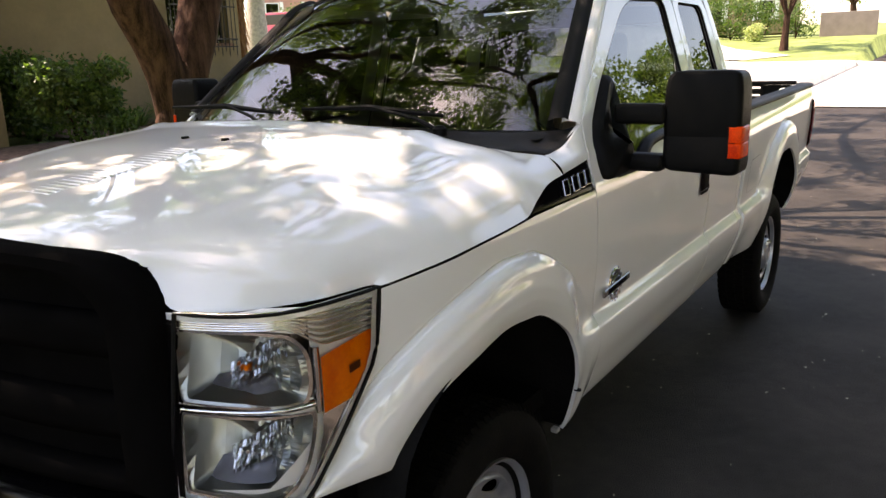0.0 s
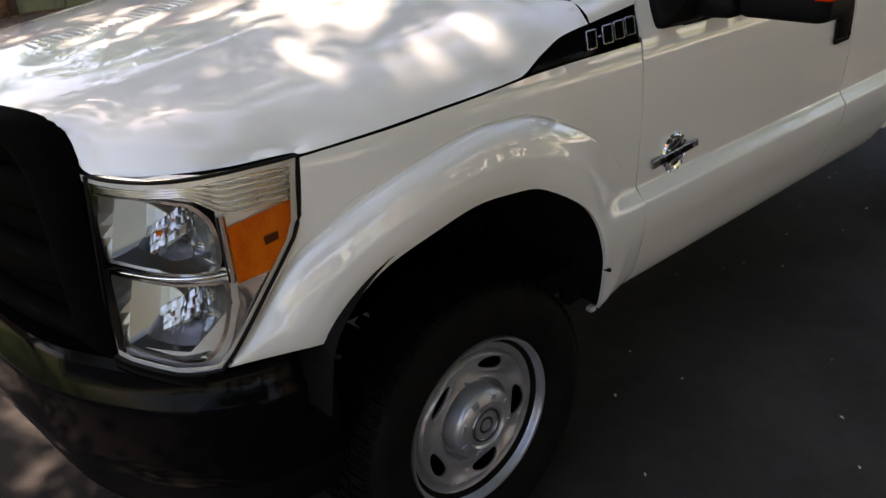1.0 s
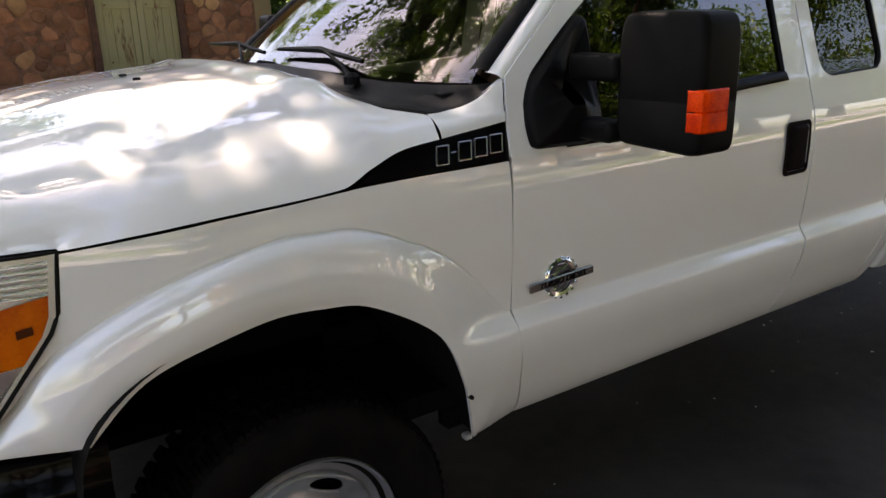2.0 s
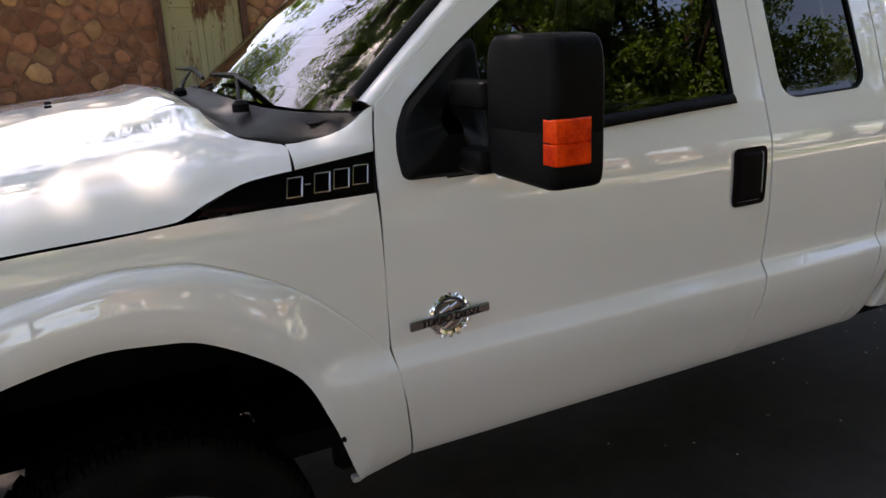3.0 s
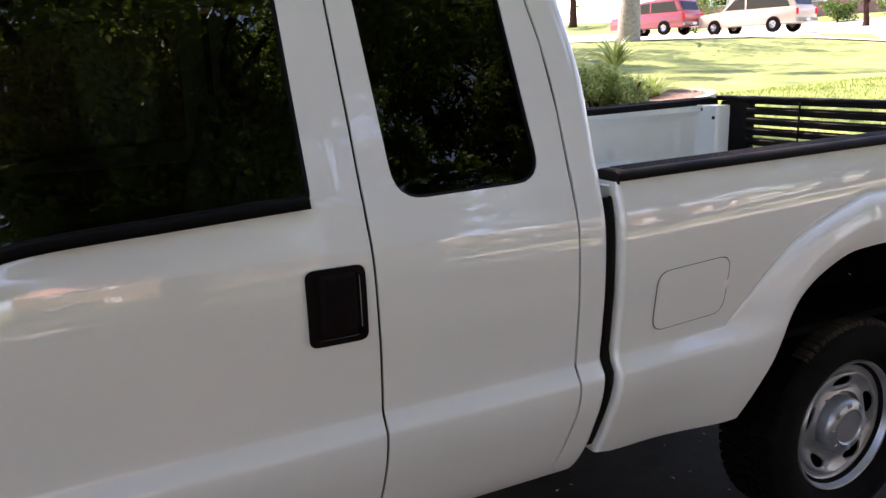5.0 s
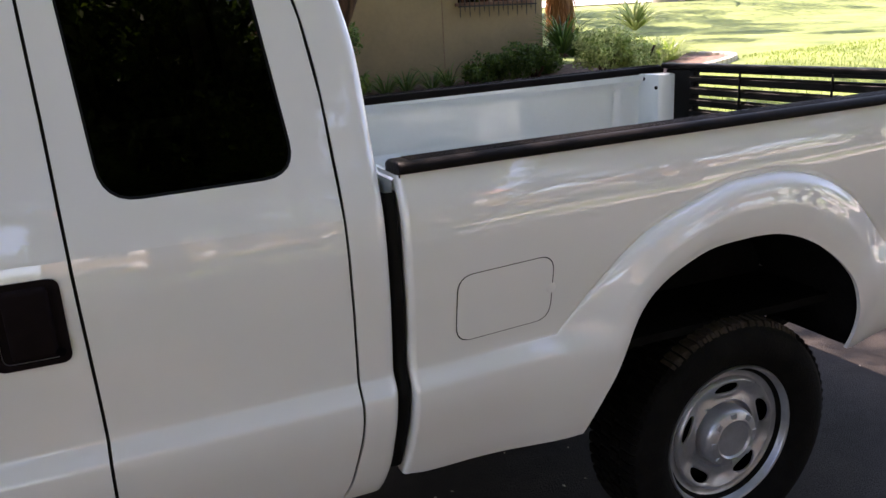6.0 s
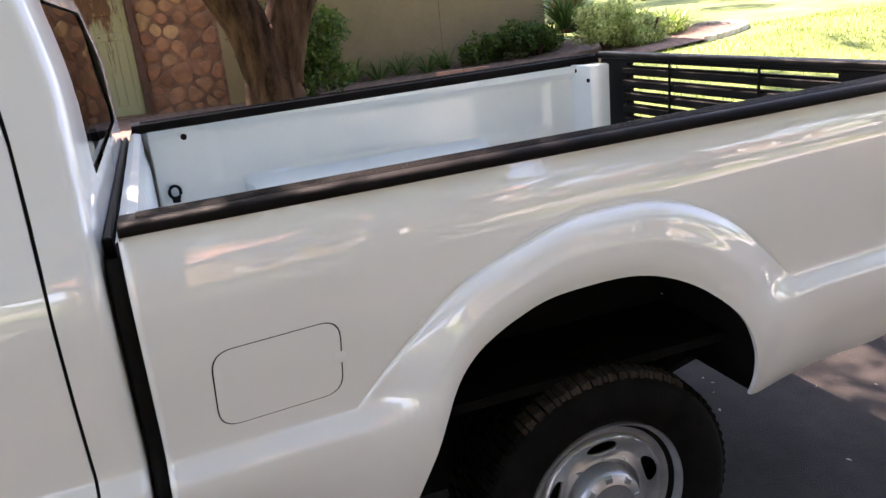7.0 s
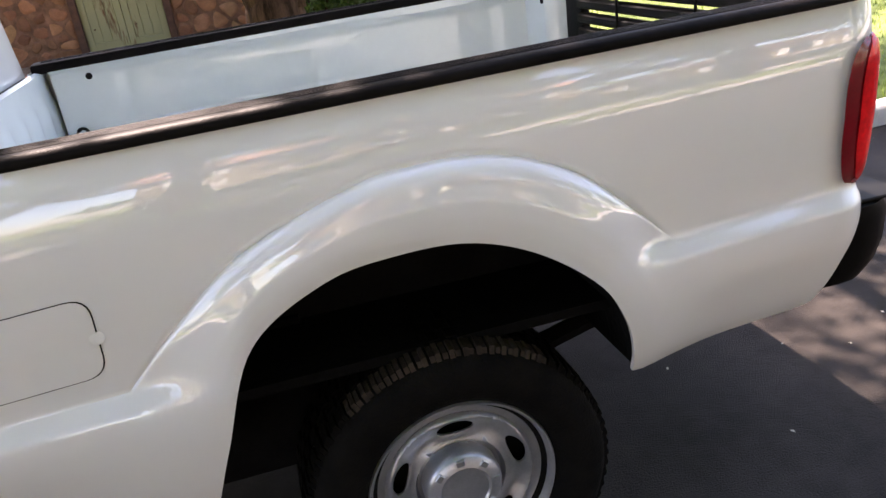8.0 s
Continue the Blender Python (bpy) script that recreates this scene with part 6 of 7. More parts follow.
# ---- the house front: stone wall with an old gate, plaster walls ----
def stone_mat():
    m = mat("field_stone", (0.24, 0.16, 0.11), 0.9, vary=0.3, scale=7, bump=0.6, bump_scale=45, rand=0.35)
    nt = m.node_tree
    hsv = [n for n in nt.nodes if n.bl_idname == "ShaderNodeHueSaturation"][0]
    info = [n for n in nt.nodes if n.bl_idname == "ShaderNodeObjectInfo"][0]
    ramp = nt.nodes.new("ShaderNodeValToRGB")
    for p, c in ((0.0, (0.19, 0.085, 0.052)), (0.25, (0.25, 0.12, 0.07)), (0.5, (0.29, 0.15, 0.085)), (0.7, (0.22, 0.098, 0.06)), (0.88, (0.38, 0.25, 0.13)), (1.0, (0.26, 0.13, 0.08))):
        e = ramp.color_ramp.elements.new(p) if 0 < p < 1 else ramp.color_ramp.elements[0 if p == 0 else -1]
        e.color = (*c, 1)
    mul = nt.nodes.new("ShaderNodeMath")
    mul.operation = "FRACT"
    m7 = nt.nodes.new("ShaderNodeMath")
    m7.operation, m7.inputs[1].default_value = "MULTIPLY", 7.31
    nt.links.new(info.outputs["Random"], m7.inputs[0])
    nt.links.new(m7.outputs[0], mul.inputs[0])
    nt.links.new(mul.outputs[0], ramp.inputs[0])
    mixn = nt.nodes.new("ShaderNodeMix")
    mixn.data_type, mixn.blend_type = "RGBA", "MULTIPLY"
    mixn.inputs[0].default_value = 1.0
    grey = nt.nodes.new("ShaderNodeHueSaturation")
    grey.inputs["Saturation"].default_value, grey.inputs["Value"].default_value = 0.15, 4.0
    src = hsv.inputs["Color"].links[0].from_socket
    nt.links.new(src, grey.inputs["Color"])
    nt.links.new(grey.outputs[0], mixn.inputs[6])
    nt.links.new(ramp.outputs[0], mixn.inputs[7])
    nt.links.new(mixn.outputs[2], hsv.inputs["Color"])
    return m


STONE = stone_mat()
MORTAR = mat("mortar", (0.19, 0.10, 0.066), 0.95, vary=0.45, scale=9, bump=0.5, bump_scale=60)
WY = 9.70
GX0, GX1, GZ0, GZ1 = 1.46, 2.50, 0.72, 2.74


def wall_top(x):
    return 2.50 + 0.55 * sm(0.5, 1.3, x) + 0.05 * math.sin(3.1 * x)


pts = [(x, wall_top(x)) for x in [lerp(-9.0, 3.62, i / 60) for i in range(61)]]
outline = [(-9.0, 0.4)] + pts + [(3.62, 0.4)]
left = [p for p in outline if p[0] <= GX0 - 0.09]
bmw = bm_poly([(-9.0, 0.4)] + [p for p in pts if p[0] < GX0 - 0.08] + [(GX0 - 0.08, wall_top(GX0)), (GX0 - 0.08, 0.4)], WY + 0.03, WY + 0.42)
bmr = bm_poly([(GX1 + 0.08, 0.4), (GX1 + 0.08, wall_top(GX1))] + [p for p in pts if p[0] > GX1 + 0.08] + [(3.62, 0.4)], WY + 0.03, WY + 0.42)
bmt = bm_poly([(GX0 - 0.08, GZ1 + 0.12), (GX0 - 0.08, wall_top(GX0))] + [p for p in pts if GX0 - 0.08 < p[0] < GX1 + 0.08] + [(GX1 + 0.08, wall_top(GX1)), (GX1 + 0.08, GZ1 + 0.12)], WY + 0.03, WY + 0.42)
wall_stone = part("wall_stone", bm_join(bmw, bmr, bmt), MORTAR, smooth=0)
tagged(wall_stone, "rough brown field-stone garden wall with dark mortar", "wall", kind="structure")


def cells(points, x0, x1, z0, z1):
    """Each point's own polygon, cut off halfway to its neighbours."""
    out = []
    for i, p in enumerate(points):
        poly = [Vector((x0, z0)), Vector((x1, z0)), Vector((x1, z1)), Vector((x0, z1))]
        for j, q in enumerate(points):
            if i == j or (p - q).length > 1.1:
                continue
            n, m = (q - p), (p + q) / 2
            new_poly = []
            for k in range(len(poly)):
                a, b = poly[k - 1], poly[k]
                da, db = (a - m).dot(n), (b - m).dot(n)
                if da <= 0:
                    if not new_poly or (new_poly[-1] - a).length > 1e-6:
                        new_poly.append(a)
                    if db > 0:
                        new_poly.append(a.lerp(b, da / (da - db)))
                elif db <= 0:
                    new_poly.append(a.lerp(b, da / (da - db)))
            poly = new_poly
            if len(poly) < 3:
                break
        if len(poly) >= 3:
            out.append(poly)
    return out


rs = random.Random(4)
sites = []
for x0, x1, z0, z1 in ((-1.9, GX0 - 0.09, 0.58, 3.1), (GX1 + 0.09, 3.60, 0.58, 3.1), (GX0 - 0.08, GX1 + 0.08, GZ1 + 0.14, 3.1)):
    local = []
    tries = 0
    while tries < 1500:
        tries += 1
        p = Vector((rs.uniform(x0 + 0.03, x1 - 0.03), rs.uniform(z0, z1)))
        gap = 0.19 + 0.18 * noise.noise(Vector((p.x * 1.3, p.y * 1.3, 0.0)))
        if all(math.hypot((p - q).x, 1.35 * (p - q).y) > gap for q in local):
            local.append(p)
    sites += [(local, x0, x1, z0, z1)]
for local, x0, x1, z0, z1 in sites:
    for poly in cells(local, x0, x1, z0, z1):
        c = sum(poly, Vector((0, 0))) / len(poly)
        if c.y > wall_top(c.x) - 0.04 or len(poly) < 3:
            continue
        size = max((p - c).length for p in poly)
        grow = 1 - rs.choice((0.012, 0.02, 0.03, 0.05)) * rs.uniform(0.8, 1.3) / max(0.06, size)
        ring_pts = []
        for p, q in zip(poly, poly[1:] + poly[:1]):
            ring_pts += [c + (p.lerp(q, 0.26) - c) * grow, c + (p.lerp(q, 0.5) - c) * grow * rs.uniform(0.93, 1.04), c + (p.lerp(q, 0.74) - c) * grow]
        d = rs.uniform(0.008, 0.028)
        rows = [[Vector((c.x + (p.x - c.x) * s, WY + 0.035 - d * t, c.y + (p.y - c.y) * s)) for p in ring_pts] for s, t in ((1.0, 0.0), (0.97, 0.7), (0.86, 1.0), (0.4, 1.0 + rs.uniform(-0.1, 0.25)))]
        bm = bm_grid(rows, close_u=True)
        bm.verts.ensure_lookup_table()
        n = len(ring_pts)
        bm.faces.new([bm.verts[3 * n + i] for i in range(n)])
        bmesh.ops.recalc_face_normals(bm, faces=bm.faces[:])
        part("stone", bm, STONE, wall_stone, smooth=40)

# the old double-leaf gate in its frame
WOOD_DARK = mat("dark_frame_wood", (0.075, 0.035, 0.024), 0.85, vary=0.35, scale=12, bump=0.4, bump_scale=70)
PEEL = mat("peeling_green_paint", (0.17, 0.075, 0.032), 0.8, vary=0.35, scale=3.2, bump=0.5, bump_scale=60, second=(0.27, 0.27, 0.155))
r = [n for n in PEEL.node_tree.nodes if n.bl_idname == "ShaderNodeValToRGB"][0]
r.color_ramp.elements[0].position, r.color_ramp.elements[1].position = 0.53, 0.64
drip = PEEL.node_tree.nodes.new("ShaderNodeMapping")
drip.inputs["Scale"].default_value = (1.6, 1.0, 0.32)
for tex in [k for k in PEEL.node_tree.nodes if k.bl_idname == "ShaderNodeTexNoise"]:
    src = tex.inputs["Vector"].links[0].from_socket
    PEEL.node_tree.links.new(drip.outputs[0], tex.inputs["Vector"])
PEEL.node_tree.links.new(src, drip.inputs[0])
# bare wood round the key plates, where the paint has worn off
coords = [k for k in PEEL.node_tree.nodes if k.bl_idname == "ShaderNodeTexCoord"][0]
near = PEEL.node_tree.nodes.new("ShaderNodeMapping")
near.inputs["Location"].default_value = (-0.12, 0.0, -4.05)
near.inputs["Scale"].default_value = (2.7, 0.0, 2.7)
away = PEEL.node_tree.nodes.new("ShaderNodeVectorMath")
away.operation = "LENGTH"
worn = PEEL.node_tree.nodes.new("ShaderNodeMapRange")
worn.inputs["To Min"].default_value, worn.inputs["To Max"].default_value = -0.22, 0.03
keep = PEEL.node_tree.nodes.new("ShaderNodeMath")
PEEL.node_tree.links.new(coords.outputs["Object"], near.inputs[0])
PEEL.node_tree.links.new(near.outputs[0], away.inputs[0])
PEEL.node_tree.links.new(away.outputs["Value"], worn.inputs["Value"])
PEEL.node_tree.links.new(worn.outputs[0], keep.inputs[0])
PEEL.node_tree.links.new(r.inputs[0].links[0].from_socket, keep.inputs[1])
PEEL.node_tree.links.new(keep.outputs[0], r.inputs[0])
gate = empty("garden_gate", "closed double-leaf wooden gate with peeling green paint", "gate", (1.98, WY, 0.6))
bpy.context.view_layer.update()
GI = gate.matrix_world.inverted()


def gpart(name, bm, material, parent=None, label=""):
    bm.transform(GI)
    return part(name, bm, material, parent or gate, label)


for x in (GX0 - 0.05, GX1 + 0.05):
    gpart("gate_post", bm_box(x - 0.045, x + 0.045, WY - 0.03, WY + 0.16, 0.60, GZ1 + 0.12, 0.006, 1), WOOD_DARK)
gpart("lintel", bm_box(GX0 - 0.10, GX1 + 0.10, WY - 0.04, WY + 0.16, GZ1 + 0.005, GZ1 + 0.14, 0.006, 1), WOOD_DARK)
gpart("threshold", bm_box(GX0 - 0.10, GX1 + 0.10, WY - 0.06, WY + 0.20, 0.58, GZ0 - 0.005, 0.006, 1), MORTAR)
gm = (GX0 + GX1) / 2
for a, b in ((GX0, gm - 0.003), (gm + 0.003, GX1)):
    leafw = gpart("gate_leaf", bm_box(a, b, WY + 0.05, WY + 0.075, GZ0, GZ1), PEEL)
    for x0, x1 in ((a, a + 0.085), (b - 0.085, b)):
        gpart("stile", bm_box(x0, x1, WY + 0.028, WY + 0.052, GZ0, GZ1, 0.004, 1), PEEL, leafw)
    for z0, z1 in ((GZ0, GZ0 + 0.13), (1.70, 1.80), (2.02, 2.14), (GZ1 - 0.10, GZ1)):
        gpart("rail", bm_box(a + 0.085, b - 0.085, WY + 0.028, WY + 0.052, z0, z1, 0.004, 1), PEEL, leafw)
    for k in range(3):
        x0 = a + 0.085 + 0.005 + k * (b - a - 0.17) / 3
        gpart("board", bm_box(x0, x0 + (b - a - 0.17) / 3 - 0.008, WY + 0.040, WY + 0.052, 2.14, GZ1 - 0.10, 0.003, 1), PEEL, leafw)
        gpart("board", bm_box(x0, x0 + (b - a - 0.17) / 3 - 0.008, WY + 0.040, WY + 0.052, GZ0 + 0.13, 1.70, 0.003, 1), PEEL, leafw)
    for z in (1.75, 2.08, 2.20, 1.02):
        gpart("bolt", bm_move(bm_lathe([(0.012, 0.004), (0.010, -0.004), (0.0, -0.006)], 8), Matrix.Translation((a + 0.13, WY + 0.026, z))), WOOD_DARK, leafw)
for x in (gm - 0.05, gm + 0.05):
    gpart("key_plate", bm_box(x - 0.018, x + 0.018, WY + 0.018, WY + 0.03, 1.93, 2.06, 0.006, 1), WOOD_DARK)

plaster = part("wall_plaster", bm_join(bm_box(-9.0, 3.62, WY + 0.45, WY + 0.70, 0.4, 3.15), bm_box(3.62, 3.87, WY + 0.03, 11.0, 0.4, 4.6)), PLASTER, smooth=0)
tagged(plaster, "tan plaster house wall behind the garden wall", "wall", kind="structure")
# tan wing with a barred window
WX0, WX1, WZ0, WZ1 = 7.62, 9.02, 2.10, 3.5
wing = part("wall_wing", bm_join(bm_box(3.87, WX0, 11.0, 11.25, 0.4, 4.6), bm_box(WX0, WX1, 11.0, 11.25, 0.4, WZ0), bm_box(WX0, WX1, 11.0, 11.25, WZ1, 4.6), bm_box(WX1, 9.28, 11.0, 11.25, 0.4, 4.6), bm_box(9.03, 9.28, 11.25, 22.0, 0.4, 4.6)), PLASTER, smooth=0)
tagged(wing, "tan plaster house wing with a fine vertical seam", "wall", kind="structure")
part("seam", bm_box(7.315, 7.325, 10.996, 11.0, 0.6, 4.6), MORTAR, wing)
window = empty("window_1", "dark window behind a black iron grille with hanging points", "window", (8.3, 11.0, 2.1), kind="structure")
bpy.context.view_layer.update()
WI = window.matrix_world.inverted()
IRON = mat("black_iron", (0.02, 0.018, 0.016), 0.6, vary=0.2, scale=20)


def wpart(name, bm, material, parent=None):
    bm.transform(WI)
    return part(name, bm, material, parent or window)


wpart("window_sill", bm_box(WX0 - 0.06, WX1 + 0.06, 10.94, 11.12, WZ0 - 0.06, WZ0 - 0.002, 0.008, 1), MORTAR)
for x0, x1 in ((WX0 + 0.002, WX0 + 0.05), (8.29, 8.35), (WX1 - 0.05, WX1 - 0.002)):
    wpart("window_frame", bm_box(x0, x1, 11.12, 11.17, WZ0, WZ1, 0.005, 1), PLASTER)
for x0, x1 in ((WX0 + 0.05, 8.29), (8.35, WX1 - 0.05)):
    wpart("pane", bm_box(x0, x1, 11.142, 11.148, WZ0, WZ1), GLASS_DARK)
for z in (2.02, 2.16, 2.75, 3.45):
    wpart("grille_rail", bm_box(WX0 - 0.05, WX1 + 0.08, 10.86, 10.875, z, z + 0.022), IRON)
for k in range(17):
    x = lerp(WX0 - 0.02, WX1 + 0.05, k / 16)
    low_z = 1.93 if k % 2 else 1.84
    wpart("grille_bar", bm_tube([(x, 10.867, low_z), (x, 10.867, low_z + 0.05), (x, 10.867, 3.5)], [0.002, 0.009, 0.008], 5), IRON)
for x in (WX0 - 0.04, WX1 + 0.07):
    wpart("grille_bracket", bm_box(x - 0.01, x + 0.01, 10.87, 11.0, 2.15, 2.18), IRON)
roof_h = part("house_roof", bm_join(bm_box(3.5, 9.7, 10.4, 22.5, 4.6, 4.75), bm_box(3.5, 9.7, 10.35, 10.4, 4.5, 4.75)), MORTAR, smooth=0)
tagged(roof_h, "flat overhanging house roof", "roof", kind="structure")

# ---- planting ----
def bush(name, label, x, y, rx, ry, h, n, size, material, seed, z=None, category="shrub"):
    z = ground_z(x, y) if z is None else z
    b = empty(name, label, category, (x, y, z))
    bpy.context.view_layer.update()
    rng = random.Random(seed)
    clumps = [((x + rx * rng.uniform(-0.85, 0.85), y + ry * rng.uniform(-0.7, 0.7), z + h * rng.uniform(0.18, 0.85)), rng.uniform(0.28, 0.45) * min(h, 1.4 * max(rx, ry)), rng.uniform(0.7, 1.3)) for _ in range(14)]
    crown("foliage", clumps, n / 14, size, seed, material, b)
    for k in range(5):
        a = rng.uniform(0, 6.28)
        limb(b, [(x, y, z - 0.05), (x + 0.3 * rx * math.cos(a), y + 0.3 * ry * math.sin(a), z + 0.4 * h), (x + 0.6 * rx * math.cos(a), y + 0.6 * ry * math.sin(a), z + 0.8 * h)], [0.03, 0.02, 0.008], "stem", 5)
    return b


bush("hedge", "dense dark green clipped hedge against the plaster wall", 4.55, 10.2, 0.75, 0.55, 1.25, 9000, 0.075, LEAF_HEDGE, 61)
bush("hedge", "dense dark green clipped hedge against the plaster wall", 4.45, 9.0, 0.58, 0.42, 1.20, 7000, 0.075, LEAF_HEDGE, 62)
bush("shrub", "pale variegated flowering shrub in the sun", 9.30, 9.05, 0.55, 0.45, 0.72, 6200, 0.065, LEAF_BRIGHT, 64)
bush("shrub", "pale variegated flowering shrub in the sun", 9.95, 8.95, 0.32, 0.35, 0.52, 2800, 0.065, LEAF_BRIGHT, 68)
bush("shrub", "low dark green shrub below the window", 8.55, 10.0, 0.55, 0.4, 0.62, 4200, 0.06, LEAF_HEDGE, 65)
bush("shrub", "low dark green shrub below the window", 7.75, 10.2, 0.45, 0.35, 0.50, 3000, 0.06, LEAF_HEDGE, 66)


def strap_plant(name, label, x, y, n, length, width, seed, upright=0.6, material=None, base_h=0.0):
    """A tuft of arching narrow leaves."""
    z = ground_z(x, y) + base_h
    rng = random.Random(seed)
    p = empty(name, label, "plant", (x, y, z))
    verts, faces = [], []
    for _ in range(n):
        a = rng.uniform(0, 2 * math.pi)
        l, w = length * rng.uniform(0.6, 1.1), width * rng.uniform(0.7, 1.2)
        out, up = Vector((math.cos(a), math.sin(a), 0)), Vector((0, 0, 1))
        side = Vector((-math.sin(a), math.cos(a), 0))
        e0 = radians(lerp(25, 85, rng.random() * upright + (1 - upright) * 0.3))
        pos, k0 = out * 0.03, len(verts)
        for i in range(6):
            t = i / 5
            ww = w * (0.6 + 1.2 * t - 1.75 * t * t) if i < 5 else 0.002
            verts += [tuple(pos - side * ww / 2), tuple(pos + side * ww / 2 + up * 0.004)]
            e = e0 - 1.5 * t * t * (1.2 - 0.5 * upright)
            pos = pos + (out * math.cos(e) + up * math.sin(e)) * l / 5
        faces += [(k0 + 2 * i, k0 + 2 * i + 1, k0 + 2 * i + 3, k0 + 2 * i + 2) for i in range(5)]
    me = bpy.data.meshes.new("leaves")
    me.from_pydata(verts, [], faces)
    me.materials.append(material or LEAF_STRAP)
    ob = new("foliage", me)
    ob.parent = p
    return p


for k, x in enumerate((5.55, 5.95, 6.35, 6.75, 7.1)):
    strap_plant("strap_plant", "strappy dark green plant along the plaster wall", x, 10.35 - 0.12 * (k % 2), 46, 0.55, 0.03, 70 + k, 0.75)
strap_plant("yucca", "spiky blue-green yucca in the garden bed", 9.25, 10.25, 150, 0.80, 0.045, 80, 0.9, base_h=0.35)
strap_plant("yucca", "spiky blue-green yucca in the garden bed", 9.75, 10.7, 110, 0.70, 0.045, 81, 0.9, base_h=0.2)
strap_plant("palmetto", "light green fan-leaved palmetto in the sun", 11.75, 11.6, 120, 0.80, 0.06, 82, 0.8, LEAF_BRIGHT, base_h=0.45)
for k, (x, y, l) in enumerate(((10.35, 9.55, 0.70), (10.75, 9.45, 0.68), (11.05, 9.60, 0.62), (10.55, 10.2, 0.75), (11.3, 10.3, 0.55))):
    strap_plant("fern", "light green arching grass plant in the garden bed", x, y, 110, l, 0.026, 90 + k, 0.7, LEAF_FERN)
# a fan palm with a skirt of dead fronds
px, py = 10.75, 12.8
palm = empty("palm_tree", "palm with a hanging skirt of dry brown fronds", "palm tree", (px, py, ground_z(px, py)))
bpy.context.view_layer.update()
limb(palm, [(px, py, ground_z(px, py) - 0.1), (px + 0.03, py, 2.6), (px + 0.06, py, 4.6)], [0.26, 0.20, 0.18], "trunk", 12)


def fronds(name, n, z0, z1, length, droop, material, seed):
    rng = random.Random(seed)
    verts, faces = [], []
    for _ in range(n):
        a, z = rng.uniform(0, 2 * math.pi), rng.uniform(z0, z1)
        out, side = Vector((math.cos(a), math.sin(a), 0)), Vector((-math.sin(a), math.cos(a), 0))
        stem = Vector((px, py, z)) + out * 0.18
        for b in range(5):
            s = (b - 2) * 0.16
            d = (out * (1 - droop) + side * s + Vector((0, 0, -droop if droop > 0.5 else 0.5 - droop))).normalized()
            k0 = len(verts)
            l = length * rng.uniform(0.7, 1.1)
            for i in range(4):
                t = i / 3
                q = stem + d * l * t + Vector((0, 0, -0.25 * l * t * t))
                w = 0.035 * (1 - t) + 0.004
                verts += [tuple(q - side * w), tuple(q + side * w)]
            faces += [(k0 + 2 * i, k0 + 2 * i + 1, k0 + 2 * i + 3, k0 + 2 * i + 2) for i in range(3)]
    me = bpy.data.meshes.new(name)
    me.from_pydata(verts, [], faces)
    me.materials.append(material)
    me.transform(palm.matrix_world.inverted())
    ob = new(name, me)
    ob.parent = palm


fronds("dry_skirt", 170, 2.0, 4.3, 0.62, 0.86, FROND_DRY, 3)
fronds("green_crown", 60, 4.4, 4.8, 1.1, 0.25, LEAF_STRAP, 4)
# garden bed: mulch and a pale stone edging
MULCH = mat("mulch", (0.09, 0.052, 0.037), 0.95, vary=0.4, scale=14, bump=0.8, bump_scale=60, second=(0.24, 0.15, 0.11))
bed_edge = [(5.0, 8.4), (6.5, 8.25), (8.0, 8.0), (9.4, 7.95), (10.6, 8.15), (11.5, 8.6), (11.95, 9.2), (11.9, 10.0), (11.4, 10.9), (11.2, 12.5)]
ed = curve([(x, y, 0) for x, y in bed_edge], 60)
rows = [[Vector((p.x, p.y, ground_z(p.x, p.y) + 0.035)) if k == 0 else (lambda q: Vector((q.x, q.y, ground_z(q.x, q.y) + 0.05)))(p.lerp(Vector((lerp(4.6, 10.4, i / 60), 11.0, 0)), k / 8)) for i, p in enumerate(ed)] for k in range(9)]
bed_soil = part("garden_bed", bm_grid(rows), MULCH)
tagged(bed_soil, "reddish mulch garden bed below the house wall", "garden bed", kind="structure")
wall_bed = part("wall_bed", sheet([lerp(-6.0, 5.2, i / 24) for i in range(25)], [6.4, 6.42, 7.5, 8.6, 9.74], lambda x, y: ground_z(x, y) + (0.03 if y > 6.41 else -0.02)), MULCH)
tagged(wall_bed, "bare reddish mulch strip before the stone wall", "garden bed", kind="structure")
EDGE = mat("edging_stone", (0.52, 0.47, 0.42), 0.9, vary=0.2, scale=10, bump=0.4, bump_scale=70, rand=0.1)
for i in range(30, 56):
    p, q = ed[i], ed[i + 1]
    d = (q - p)
    m = Matrix.Translation(((p.x + q.x) / 2, (p.y + q.y) / 2, ground_z(p.x, p.y) + 0.03)) @ Matrix.Rotation(math.atan2(d.y, d.x), 4, "Z")
    part("edging_stone", bm_move(bm_box(-d.length * 0.47, d.length * 0.47, -0.06, 0.06, -0.06, 0.06, 0.015, 1), m), EDGE, bed_soil)
BRICK = mat("paving_brick", (0.42, 0.22, 0.15), 0.9, vary=0.2, scale=16, bump=0.4, bump_scale=90, rand=0.2)
for k in range(4):
    b = part("paving_brick", bm_move(bm_box(-0.10, 0.10, -0.05, 0.05, -0.03, 0.03, 0.006, 1), Matrix.Translation((6.75 + 0.22 * k, 9.55 + 0.03 * (k % 2), ground_z(6.9, 9.5) + 0.07)) @ Matrix.Rotation(0.1 * (k % 3 - 1), 4, "Z")), BRICK)
    tagged(b, "loose red paving brick in the garden bed", "brick", "loose bricks")

